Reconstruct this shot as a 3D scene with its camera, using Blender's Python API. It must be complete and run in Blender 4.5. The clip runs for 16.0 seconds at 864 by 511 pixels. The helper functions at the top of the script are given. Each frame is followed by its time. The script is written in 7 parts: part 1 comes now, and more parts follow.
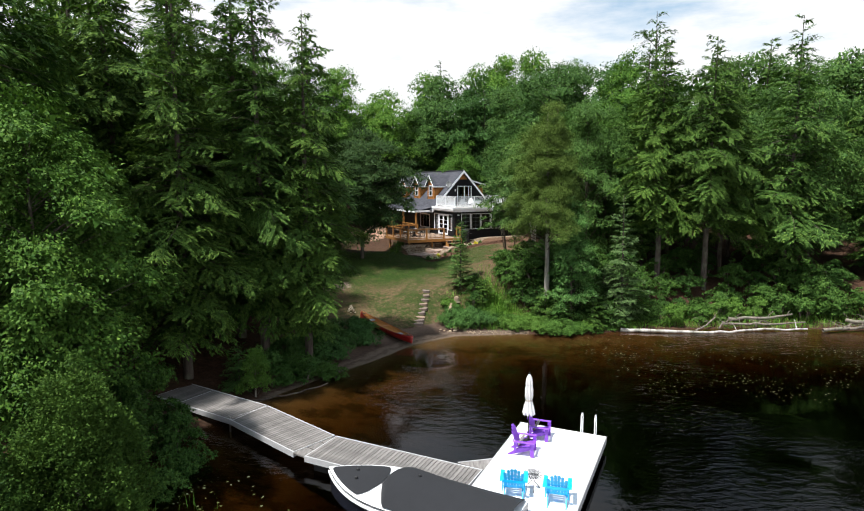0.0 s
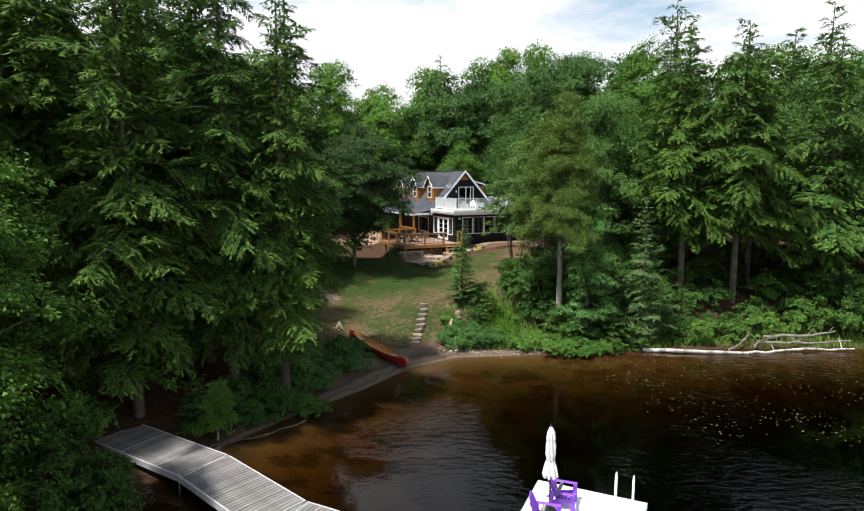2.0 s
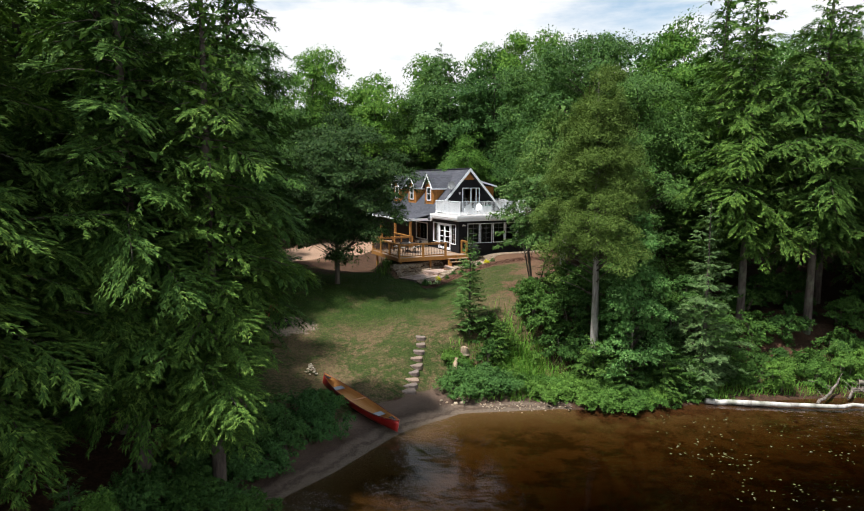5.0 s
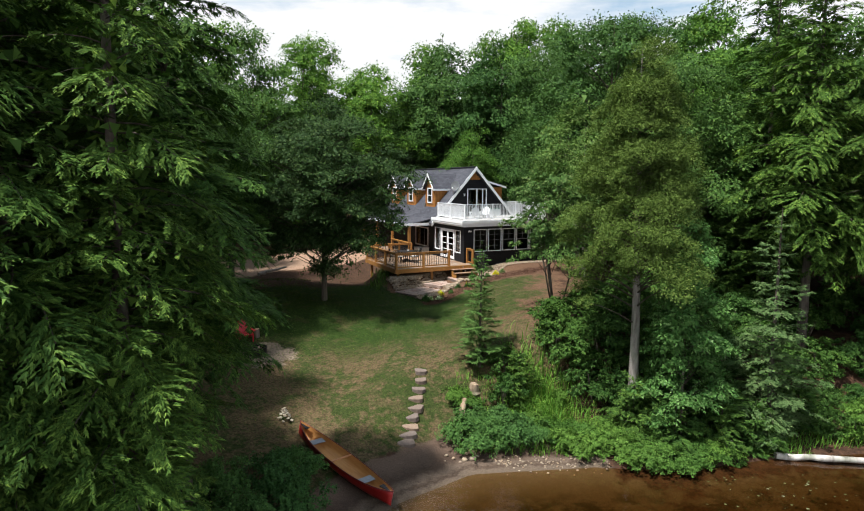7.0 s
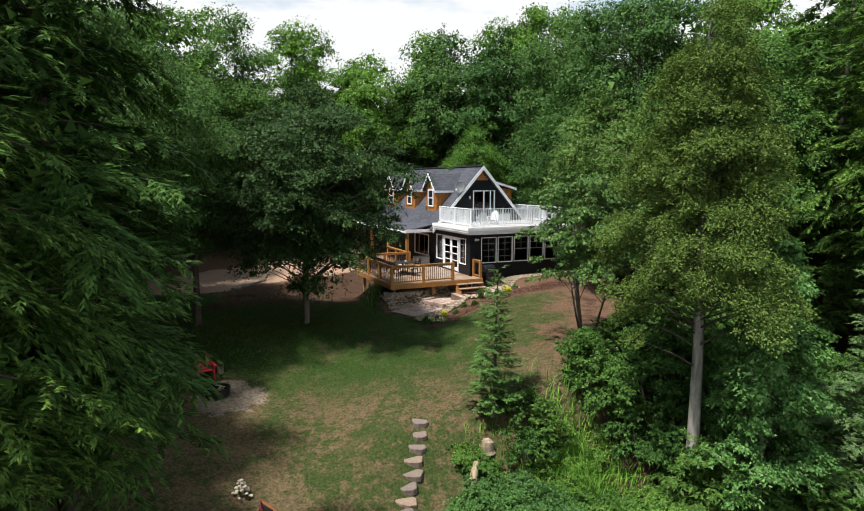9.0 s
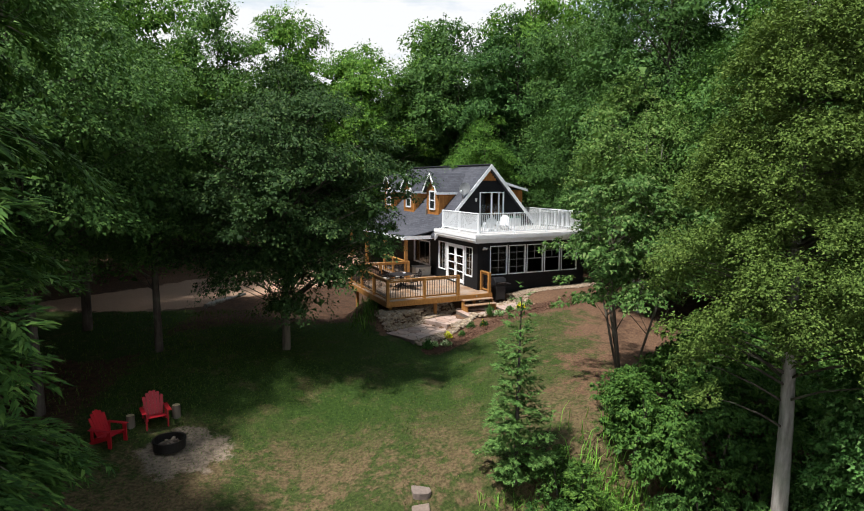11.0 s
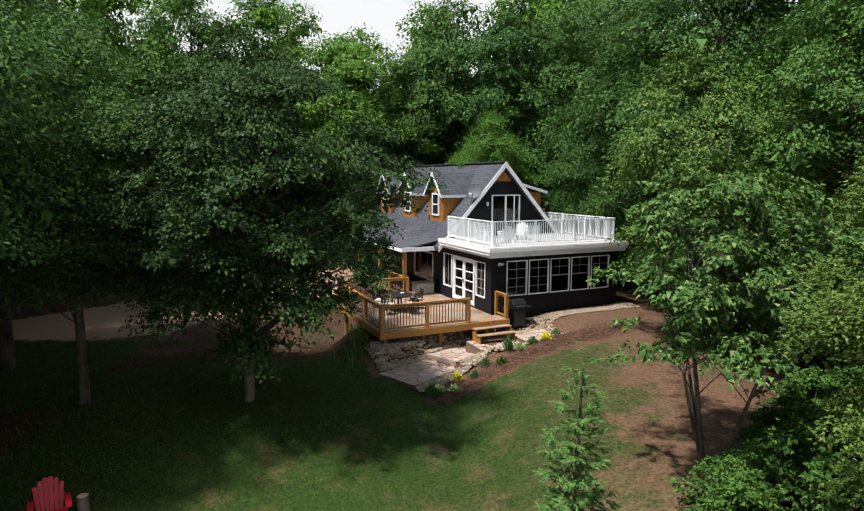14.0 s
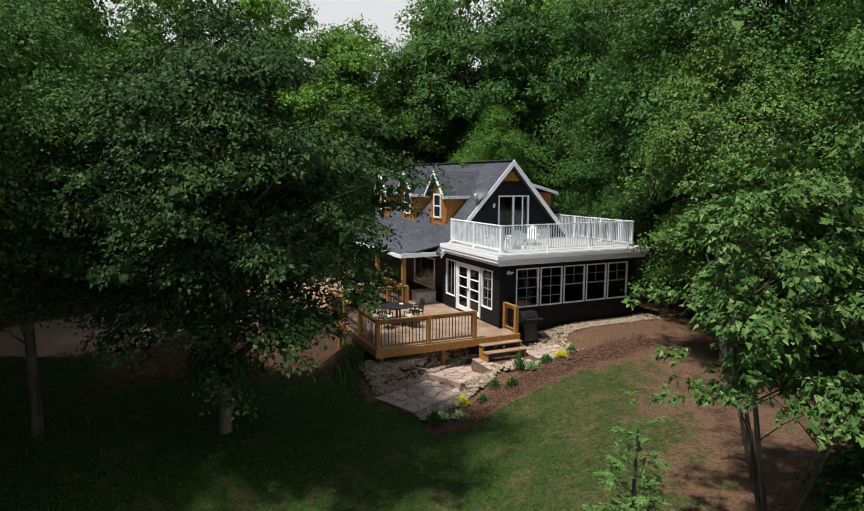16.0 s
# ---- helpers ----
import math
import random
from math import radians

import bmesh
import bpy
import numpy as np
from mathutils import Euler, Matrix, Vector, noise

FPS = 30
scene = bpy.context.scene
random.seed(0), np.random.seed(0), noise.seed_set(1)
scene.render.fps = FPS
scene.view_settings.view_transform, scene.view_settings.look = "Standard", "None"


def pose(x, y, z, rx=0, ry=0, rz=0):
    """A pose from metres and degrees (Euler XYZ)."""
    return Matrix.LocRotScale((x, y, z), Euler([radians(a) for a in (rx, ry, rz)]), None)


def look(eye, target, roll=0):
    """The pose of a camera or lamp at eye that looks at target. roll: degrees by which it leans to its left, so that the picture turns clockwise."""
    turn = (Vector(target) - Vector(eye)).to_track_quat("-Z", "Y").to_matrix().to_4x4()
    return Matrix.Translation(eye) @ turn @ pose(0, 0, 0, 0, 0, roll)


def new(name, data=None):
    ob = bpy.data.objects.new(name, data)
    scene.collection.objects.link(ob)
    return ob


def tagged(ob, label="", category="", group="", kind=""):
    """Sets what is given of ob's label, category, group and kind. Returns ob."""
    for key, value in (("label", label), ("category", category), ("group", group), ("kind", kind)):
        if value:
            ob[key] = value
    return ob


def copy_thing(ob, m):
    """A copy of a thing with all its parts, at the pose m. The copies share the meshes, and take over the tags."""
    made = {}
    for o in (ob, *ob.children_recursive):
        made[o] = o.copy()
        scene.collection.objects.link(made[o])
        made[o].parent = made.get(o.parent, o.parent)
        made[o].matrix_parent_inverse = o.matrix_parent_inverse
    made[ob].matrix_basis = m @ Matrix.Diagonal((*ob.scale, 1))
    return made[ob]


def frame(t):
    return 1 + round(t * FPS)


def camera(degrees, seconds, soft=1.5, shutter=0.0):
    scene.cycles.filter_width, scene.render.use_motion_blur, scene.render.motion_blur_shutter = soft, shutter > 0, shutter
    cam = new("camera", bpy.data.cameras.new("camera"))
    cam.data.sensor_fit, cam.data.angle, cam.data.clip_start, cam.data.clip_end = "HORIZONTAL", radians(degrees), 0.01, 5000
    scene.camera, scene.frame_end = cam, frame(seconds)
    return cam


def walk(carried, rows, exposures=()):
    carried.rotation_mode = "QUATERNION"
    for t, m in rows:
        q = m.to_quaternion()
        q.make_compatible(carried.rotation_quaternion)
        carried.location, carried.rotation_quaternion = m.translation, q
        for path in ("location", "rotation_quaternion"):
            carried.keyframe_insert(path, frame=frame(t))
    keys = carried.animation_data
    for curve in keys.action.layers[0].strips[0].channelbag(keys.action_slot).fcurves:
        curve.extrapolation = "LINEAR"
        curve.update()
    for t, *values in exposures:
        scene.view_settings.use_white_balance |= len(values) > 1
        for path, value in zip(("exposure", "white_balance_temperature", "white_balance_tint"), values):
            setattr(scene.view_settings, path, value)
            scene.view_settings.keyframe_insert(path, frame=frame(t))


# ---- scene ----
cam = camera(72.0, 16.0, soft=1.1)
METRES, EYE, TILT, LEAN, TURN = 36.0, 10.0, -7.1, 0.1, 0.0
ROWS = [
    (0.0, 0.0000, 0.0000, 0.0000, 0.00, 0.00, -0.00),
    (0.5, 0.0007, 0.0288, 0.0035, 0.01, 0.01, 0.00),
    (1.0, 0.0014, 0.0602, 0.0077, 0.01, 0.02, -0.01),
    (1.5, 0.0024, 0.0926, 0.0118, 0.03, 0.02, -0.02),
    (2.0, 0.0035, 0.1262, 0.0160, 0.03, 0.04, -0.03),
    (2.5, 0.0041, 0.1617, 0.0204, 0.01, 0.03, -0.04),
    (3.0, 0.0052, 0.1988, 0.0250, 0.01, 0.03, -0.03),
    (3.5, 0.0055, 0.2371, 0.0299, 0.02, 0.03, -0.06),
    (6.0, 0.0023, 0.4285, 0.0552, 0.01, -0.00, -0.11),
    (6.5, 0.0016, 0.4649, 0.0600, 0.02, -0.01, -0.12),
    (7.0, 0.0007, 0.5017, 0.0648, -0.01, -0.02, -0.14),
    (7.5, 0.0002, 0.5384, 0.0693, -0.02, -0.04, -0.18),
    (8.0, -0.0003, 0.5753, 0.0744, -0.01, -0.04, -0.19),
    (8.5, -0.0010, 0.6119, 0.0797, -0.01, -0.05, -0.19),
    (9.0, -0.0016, 0.6474, 0.0846, -0.02, -0.03, -0.20),
    (11.5, -0.0060, 0.7940, 0.1056, -0.09, -0.15, -0.25),
    (12.0, -0.0063, 0.8201, 0.1091, -0.06, -0.16, -0.24),
    (12.5, -0.0072, 0.8470, 0.1129, -0.08, -0.15, -0.25),
    (13.0, -0.0081, 0.8736, 0.1167, -0.07, -0.18, -0.24),
    (13.5, -0.0091, 0.8985, 0.1200, -0.07, -0.19, -0.24),
    (14.0, -0.0100, 0.9201, 0.1229, -0.07, -0.21, -0.24),
    (14.5, -0.0105, 0.9390, 0.1252, -0.08, -0.22, -0.24),
    (15.0, -0.0109, 0.9562, 0.1271, -0.06, -0.21, -0.24),
    (15.5, -0.0115, 0.9719, 0.1289, -0.07, -0.23, -0.24),
    (16.0, -0.0122, 0.9864, 0.1311, -0.09, -0.25, -0.24),
]
walk(cam, [(t, pose(0, 0, EYE, TILT, LEAN, TURN) @ pose(METRES * x, METRES * y, METRES * z, 90 + pitch, roll, yaw)) for t, x, y, z, yaw, pitch, roll in ROWS], exposures=[(0.0, 0.75), (4.0, 0.72), (9.0, 0.67), (13.0, 0.62), (14.5, 0.58), (15.5, 0.54), (16.0, 0.27)])

# ---- light ----
SUN_EL, SUN_ROT = radians(66), radians(238)
world = bpy.data.worlds.new("sky")
scene.world = world
world.use_nodes = True
wn = world.node_tree
wn.nodes.clear()


def wnode(kind, **kw):
    n = wn.nodes.new(kind)
    for k, v in kw.items():
        n.inputs[k].default_value = v
    return n


sky = wn.nodes.new("ShaderNodeTexSky")
sky.sky_type, sky.sun_disc = "NISHITA", False
sky.sun_elevation, sky.sun_rotation = SUN_EL, SUN_ROT
sky.dust_density, sky.ozone_density = 1.5, 1.0
tc = wn.nodes.new("ShaderNodeTexCoord")
mp = wn.nodes.new("ShaderNodeMapping")
mp.inputs["Scale"].default_value = (1.6, 1.6, 6.5)
mp.inputs["Rotation"].default_value = (0, 0, radians(16))
clouds = wnode("ShaderNodeTexNoise", Scale=1.7, Detail=7.0, Roughness=0.6)
ramp = wn.nodes.new("ShaderNodeValToRGB")
ramp.color_ramp.elements[0].position, ramp.color_ramp.elements[1].position = 0.55, 0.72
ramp.color_ramp.elements[0].color = (0.38, 0.38, 0.38, 1)
mixs = wn.nodes.new("ShaderNodeMix")
mixs.data_type = "RGBA"
mixs.inputs["B"].default_value = (14.2, 14.4, 14.7, 1)
bg = wnode("ShaderNodeBackground", Strength=0.044)
wout = wn.nodes.new("ShaderNodeOutputWorld")
wn.links.new(tc.outputs["Generated"], mp.inputs["Vector"])
wn.links.new(mp.outputs["Vector"], clouds.inputs["Vector"])
sepz = wn.nodes.new("ShaderNodeSeparateXYZ")
wn.links.new(tc.outputs["Generated"], sepz.inputs["Vector"])
cover = wn.nodes.new("ShaderNodeMath")   # broken cloud: closed towards the horizon, open overhead
cover.operation = "MULTIPLY_ADD"
wn.links.new(sepz.outputs["Z"], cover.inputs[0])
cover.inputs[1].default_value = -0.42
wn.links.new(clouds.outputs["Fac"], cover.inputs[2])
lift = wn.nodes.new("ShaderNodeMath")
lift.operation = "ADD"
lift.inputs[1].default_value = 0.35
wn.links.new(cover.outputs[0], lift.inputs[0])
wn.links.new(lift.outputs[0], ramp.inputs["Fac"])
wn.links.new(ramp.outputs["Color"], mixs.inputs["Factor"])
haze = wn.nodes.new("ShaderNodeMix")   # bright summer haze in the blue gaps
haze.data_type, haze.blend_type = "RGBA", "MULTIPLY"
haze.inputs["Factor"].default_value = 1.0
haze.inputs["B"].default_value = (1.2, 2.1, 2.3, 1)
wn.links.new(sky.outputs["Color"], haze.inputs["A"])
wn.links.new(haze.outputs["Result"], mixs.inputs["A"])
wn.links.new(mixs.outputs["Result"], bg.inputs["Color"])
wn.links.new(bg.outputs["Background"], wout.inputs["Surface"])

sun_data = bpy.data.lights.new("sun", "SUN")
sun_data.energy, sun_data.angle, sun_data.color = 5.0, radians(2.5), (1.0, 0.97, 0.93)
sun = new("sun", sun_data)
SUN_DIR = Vector((math.sin(SUN_ROT) * math.cos(SUN_EL), math.cos(SUN_ROT) * math.cos(SUN_EL), math.sin(SUN_EL)))
sun.matrix_world = look(SUN_DIR * 60, (0, 0, 0))

# ---- materials ----


class Nodes:
    """Short hand for building one node material."""

    def __init__(self, name, rough=0.7, metal=0.0, spec=0.4):
        self.mat = bpy.data.materials.new(name)
        self.mat.use_nodes = True
        self.t = self.mat.node_tree
        self.b = self.t.nodes["Principled BSDF"]
        self.b.inputs["Roughness"].default_value = rough
        self.b.inputs["Metallic"].default_value = metal
        self.b.inputs["Specular IOR Level"].default_value = spec
        self.pos = self.node("ShaderNodeTexCoord").outputs["Object"]

    def node(self, kind):
        return self.t.nodes.new(kind)

    def link(self, a, b):
        self.t.links.new(a, b)

    def noise(self, scale, detail=4.0, rough=0.55, stretch=None, vec=None):
        n = self.node("ShaderNodeTexNoise")
        n.inputs["Scale"].default_value, n.inputs["Detail"].default_value, n.inputs["Roughness"].default_value = scale, detail, rough
        v = vec or self.pos
        if stretch:
            m = self.node("ShaderNodeMapping")
            m.inputs["Scale"].default_value = stretch
            self.link(v, m.inputs["Vector"])
            v = m.outputs["Vector"]
        self.link(v, n.inputs["Vector"])
        return n.outputs["Fac"]

    def ramp(self, fac, *stops):
        r = self.node("ShaderNodeValToRGB")
        els = r.color_ramp.elements
        while len(els) < len(stops):
            els.new(0.5)
        for e, (p, c) in zip(els, stops):
            e.position, e.color = p, (c, c, c, 1) if isinstance(c, (int, float)) else (*c, 1)
        self.link(fac, r.inputs["Fac"])
        return r.outputs["Color"]

    def mix(self, fac, a, b, mode="MIX"):
        m = self.node("ShaderNodeMix")
        m.data_type, m.blend_type = "RGBA", mode
        for sock, v in (("Factor", fac), ("A", a), ("B", b)):
            if isinstance(v, (int, float)):
                m.inputs[sock].default_value = v
            elif isinstance(v, tuple):
                m.inputs[sock].default_value = (*v, 1)
            else:
                self.link(v, m.inputs[sock])
        return m.outputs["Result"]

    def math(self, op, a, b=0.0):
        m = self.node("ShaderNodeMath")
        m.operation = op
        for i, v in enumerate((a, b)):
            if isinstance(v, (int, float)):
                m.inputs[i].default_value = v
            else:
                self.link(v, m.inputs[i])
        return m.outputs[0]

    def color(self, c):
        if isinstance(c, tuple):
            self.b.inputs["Base Color"].default_value = (*c, 1)
        else:
            self.link(c, self.b.inputs["Base Color"])
        return self

    def rough(self, fac):
        self.link(fac, self.b.inputs["Roughness"])
        return self

    def bump(self, fac, strength=0.3, dist=0.02):
        n = self.node("ShaderNodeBump")
        n.inputs["Strength"].default_value, n.inputs["Distance"].default_value = strength, dist
        self.link(fac, n.inputs["Height"])
        self.link(n.outputs["Normal"], self.b.inputs["Normal"])
        return self


def plain(name, c, rough=0.6, metal=0.0, var=0.15, scale=6.0, bump=0.08, spec=0.4, stretch=None):
    """A surface of one colour with soft stains, fine grain and a shade of its own for each object."""
    m = Nodes(name, rough, metal, spec)
    a = tuple(v * (1 - var) for v in c)
    b = tuple(min(1, v * (1 + var)) for v in c)
    col = m.ramp(m.noise(scale, 5, stretch=stretch), (0.3, a), (0.7, b))
    fine = m.noise(scale * 9, 3, stretch=stretch)
    col = m.mix(0.35, col, m.ramp(fine, (0.35, a), (0.65, b)))
    info = m.node("ShaderNodeObjectInfo").outputs["Random"]
    shade = m.ramp(info, (0.0, 1 - var * 0.7), (1.0, 1.0))
    m.color(m.mix(1.0, col, shade, "MULTIPLY"))
    m.bump(fine, bump * 3, 0.004)
    return m.mat


def leaf_material(name, dark, light, tint=(0.22, 0.3, 0.04), gloss=0.5):
    """Leaves: shade changes by leaf, by clump and by tree; some light comes through."""
    m = Nodes(name, gloss, 0.0, 0.05)
    dark, light, tint = (tuple(v * g for v in c) for c, g in ((dark, 1.4), (light, 1.6), (tint, 1.6)))
    isl = m.node("ShaderNodeNewGeometry").outputs["Random Per Island"]
    obj = m.node("ShaderNodeObjectInfo").outputs["Random"]
    c = m.ramp(isl, (0.0, dark), (0.75, light), (1.0, tint))
    big = m.noise(0.55, 3)
    c = m.mix(m.math("MULTIPLY", m.ramp(big, (0.4, 0.0), (0.65, 1.0)), 0.55), c, m.mix(0.5, c, light))
    c = m.mix(1.0, c, m.ramp(obj, (0.0, (0.72, 0.8, 0.75)), (0.5, (1.0, 0.97, 0.85)), (1.0, (1.12, 1.1, 0.9))), "MULTIPLY")
    m.color(c)
    tr = m.node("ShaderNodeBsdfTranslucent")
    m.link(m.mix(1.0, c, (1.2, 1.25, 0.75), "MULTIPLY"), tr.inputs["Color"])
    ms = m.node("ShaderNodeMixShader")
    ms.inputs["Fac"].default_value = 0.13
    m.link(m.b.outputs["BSDF"], ms.inputs[1])
    m.link(tr.outputs["BSDF"], ms.inputs[2])
    m.link(ms.outputs["Shader"], m.t.nodes["Material Output"].inputs["Surface"])
    return m.mat


def bark_material(name, dark, light, scale=5.0):
    m = Nodes(name, 0.9, 0, 0.2)
    n = m.noise(scale, 6, 0.65, (1, 1, 0.18))
    c = m.ramp(n, (0.32, dark), (0.62, light))
    c = m.mix(m.ramp(m.noise(1.3, 3), (0.5, 0.0), (0.68, 0.5)), c, (0.16, 0.18, 0.12))
    m.color(c).bump(n, 0.8, 0.03)
    return m.mat


MAT = {}
MAT["maple"] = leaf_material("maple_leaves", (0.0096, 0.0224, 0.0088), (0.0216, 0.0448, 0.016), (0.044, 0.0688, 0.024))
MAT["broad"] = leaf_material("broad_leaves", (0.0172, 0.0435, 0.0131), (0.0426, 0.0886, 0.0238), (0.0722, 0.126, 0.0344))
MAT["bright"] = leaf_material("bright_leaves", (0.0239, 0.0628, 0.0127), (0.0613, 0.129, 0.0232), (0.112, 0.187, 0.0337))
MAT["pale"] = leaf_material("pale_leaves", (0.0306, 0.0663, 0.017), (0.068, 0.123, 0.0306), (0.128, 0.17, 0.0595))
MAT["poplar"] = leaf_material("poplar_leaves", (0.034, 0.086, 0.022), (0.080, 0.160, 0.042), (0.16, 0.24, 0.09), 0.35)
MAT["silver"] = leaf_material("silvery_spruce_needles", (0.032, 0.066, 0.026), (0.064, 0.108, 0.045), (0.097, 0.143, 0.066), 0.6)
MAT["under"] = leaf_material("understory_leaves", (0.0145, 0.038, 0.010), (0.037, 0.080, 0.019), (0.066, 0.115, 0.028))
MAT["fore"] = leaf_material("shore_maple_leaves", (0.01584, 0.0432, 0.00864), (0.04032, 0.08784, 0.01584), (0.0684, 0.1224, 0.02448))
MAT["young"] = leaf_material("young_maple_leaves", (0.0198, 0.0486, 0.0153), (0.0495, 0.0972, 0.027), (0.117, 0.153, 0.0675))
MAT["hemlock"] = leaf_material("hemlock_needles", (0.015, 0.038, 0.010), (0.045, 0.090, 0.020), (0.090, 0.152, 0.032), 0.6)
# new growth at the twig ends, its paler green doubling as sunlit tip highlights
MAT["hemtip"] = leaf_material("hemlock_lit_new_growth", (0.038, 0.072, 0.016), (0.070, 0.120, 0.026), (0.108, 0.165, 0.036), 0.6)
MAT["cedar"] = leaf_material("cedar_scales", (0.040, 0.066, 0.015), (0.084, 0.120, 0.027), (0.125, 0.160, 0.042), 0.6)
MAT["arbor"] = leaf_material("arborvitae_scales", (0.01364, 0.03348, 0.00744), (0.03348, 0.06696, 0.01364), (0.0527, 0.093, 0.01984), 0.6)
MAT["spruce"] = leaf_material("spruce_needles", (0.025, 0.062, 0.018), (0.056, 0.110, 0.034), (0.088, 0.142, 0.046), 0.6)
MAT["shrub"] = leaf_material("shrub_leaves", (0.03, 0.0705, 0.0135), (0.06, 0.12, 0.0255), (0.09, 0.1575, 0.036))
MAT["sweet"] = leaf_material("bog_shrub_leaves", (0.021, 0.054, 0.0165), (0.0465, 0.1013, 0.0315), (0.0675, 0.135, 0.0375))
MAT["blade"] = leaf_material("grass_blades", (0.024, 0.050, 0.009), (0.046, 0.082, 0.016), (0.10, 0.095, 0.035))
MAT["reed"] = leaf_material("tall_grass_blades", (0.045, 0.1125, 0.01875), (0.0825, 0.18, 0.03), (0.1425, 0.195, 0.045))
MAT["yellow"] = leaf_material("yellow_leaves", (0.30, 0.30, 0.015), (0.50, 0.46, 0.02), (0.6, 0.5, 0.03))
MAT["hosta"] = leaf_material("variegated_leaves", (0.10, 0.17, 0.07), (0.22, 0.30, 0.15), (0.6, 0.62, 0.5))
MAT["pad"] = leaf_material("lily_pads", (0.036, 0.042, 0.015), (0.078, 0.081, 0.036), (0.168, 0.168, 0.114), 0.3)
MAT["bark"] = bark_material("grey_brown_bark", (0.045, 0.034, 0.026), (0.17, 0.14, 0.115))
MAT["hembark"] = bark_material("hemlock_bark", (0.024, 0.018, 0.014), (0.10, 0.080, 0.068))
MAT["cedbark"] = bark_material("cedar_bark", (0.13, 0.115, 0.10), (0.36, 0.33, 0.30), 7)
MAT["birchbark"] = bark_material("birch_bark", (0.12, 0.105, 0.09), (0.55, 0.52, 0.48), 2)

# ---- terrain ----
SHORE = [(-60, -14), (-30, -4), (-17.5, 6), (-12.6, 15), (-10.4, 20), (-8.7, 24.2), (-7.2, 26.9), (-5.2, 29.7), (-3.1, 32.3), (-0.95, 35.6), (1.5, 37.5), (5.8, 38.0),
         (8.8, 37.7), (12.3, 38.6), (18, 39.3), (24.5, 39.6), (30, 38.3), (42, 37.5), (70, 34), (140, 20), (300, 8)]


def shore_distance(x, y):
    """Metres to the waterline, positive on land."""
    x, y = np.asarray(x, float), np.asarray(y, float)
    best, side = np.full(x.shape, 1e9), np.ones(x.shape)
    for (ax, ay), (bx, by) in zip(SHORE, SHORE[1:]):
        dx, dy = bx - ax, by - ay
        k = np.clip(((x - ax) * dx + (y - ay) * dy) / (dx * dx + dy * dy), 0, 1)
        d = np.hypot(x - ax - k * dx, y - ay - k * dy)
        s = np.where(dx * (y - ay) - dy * (x - ax) >= 0, 1.0, -1.0)
        side = np.where(d < best - 1e-9, s, side)
        best = np.minimum(best, d)
    return best * side


def smooth(a, b, v):
    k = np.clip((np.asarray(v, float) - a) / (b - a), 0, 1)
    return k * k * (3 - 2 * k)


def height(x, y):
    x, y = np.asarray(x, float), np.asarray(y, float)
    d = shore_distance(x, y)
    steep = smooth(-4.5, -0.5, x)
    bank = np.interp(d, [-60, -25, -10, -4, -1.2, 0, 1.0, 2.2, 3.4, 5.6, 8, 14, 24], [-6, -4, -2.2, -0.9, -0.28, -0.03, 0.10, 0.26, 0.75, 2.15, 2.55, 2.85, 3.2])
    flat = np.interp(d, [-60, -25, -10, -4, -1.2, 0, 1.0, 2.2, 3.4, 5.6, 8, 14, 24], [-6, -4, -2.2, -0.9, -0.28, -0.03, 0.12, 0.30, 0.60, 1.1, 1.65, 2.5, 3.0])
    h = bank * steep + flat * (1 - steep)
    u, v = (x - 2.198) * 0.9092 + (y - 58.375) * 0.4163, -(x - 2.198) * 0.4163 + (y - 58.375) * 0.9092
    rise = (0.12 + 1.03 * smooth(-5.0, 2.0, u)) * smooth(-9, -1.5, v) * smooth(-11, -6.5, u)
    rise = np.maximum(rise, 1.25 * smooth(-0.8, 5.2, x) * smooth(14, 8.5, x) * smooth(3.6, 6.2, d))
    rise = np.maximum(rise, 0.72 * smooth(44.5, 51, y) * smooth(60, 55, y) * smooth(-15, -9, x) * smooth(1, -4.5, x))
    h += rise
    h += 0.5 * smooth(50, 62, y) * smooth(-4, -12, x)
    h = h + (3.95 - h) * smooth(-2.1, -1.2, v) * smooth(-6.4, -5.4, u) * smooth(0.8, 0.2, u) * smooth(4, 2, v)
    w, c = (u + 5.4) * 0.9245 + (v + 2.72) * 0.3811, -(u + 5.4) * 0.3811 + (v + 2.72) * 0.9245
    k = smooth(-1.5, -0.9, c) * smooth(1.08, 0.86, c) * smooth(-0.5, 0, w) * smooth(5.2, 4.5, w)
    h = h * (1 - k) + (3.35 + 0.20 * smooth(2.2, 2.4, w)) * k
    k = smooth(-2.9, -2.35, v) * smooth(-0.3, -1.0, v) * smooth(-1.9, -1.4, u) * smooth(3.2, 2.0, u)
    h = h * (1 - k) + (3.79 + 0.12 * smooth(0.1, 0.35, u)) * k
    far = np.hypot(x - 5, np.maximum(y - 20, 0))
    h += np.where(d > 0, 10.0 * smooth(50, 150, far) + 0.05 * np.maximum(x - 22, 0) * smooth(38, 60, y), 0)
    h += np.where(d > 1, 0.05 * np.sin(x * 0.9 + 1.3 * np.sin(y * 0.5)) * np.sin(y * 0.8 + x * 0.3), 0)
    return h


def gz(x, y):
    return float(height(x, y))


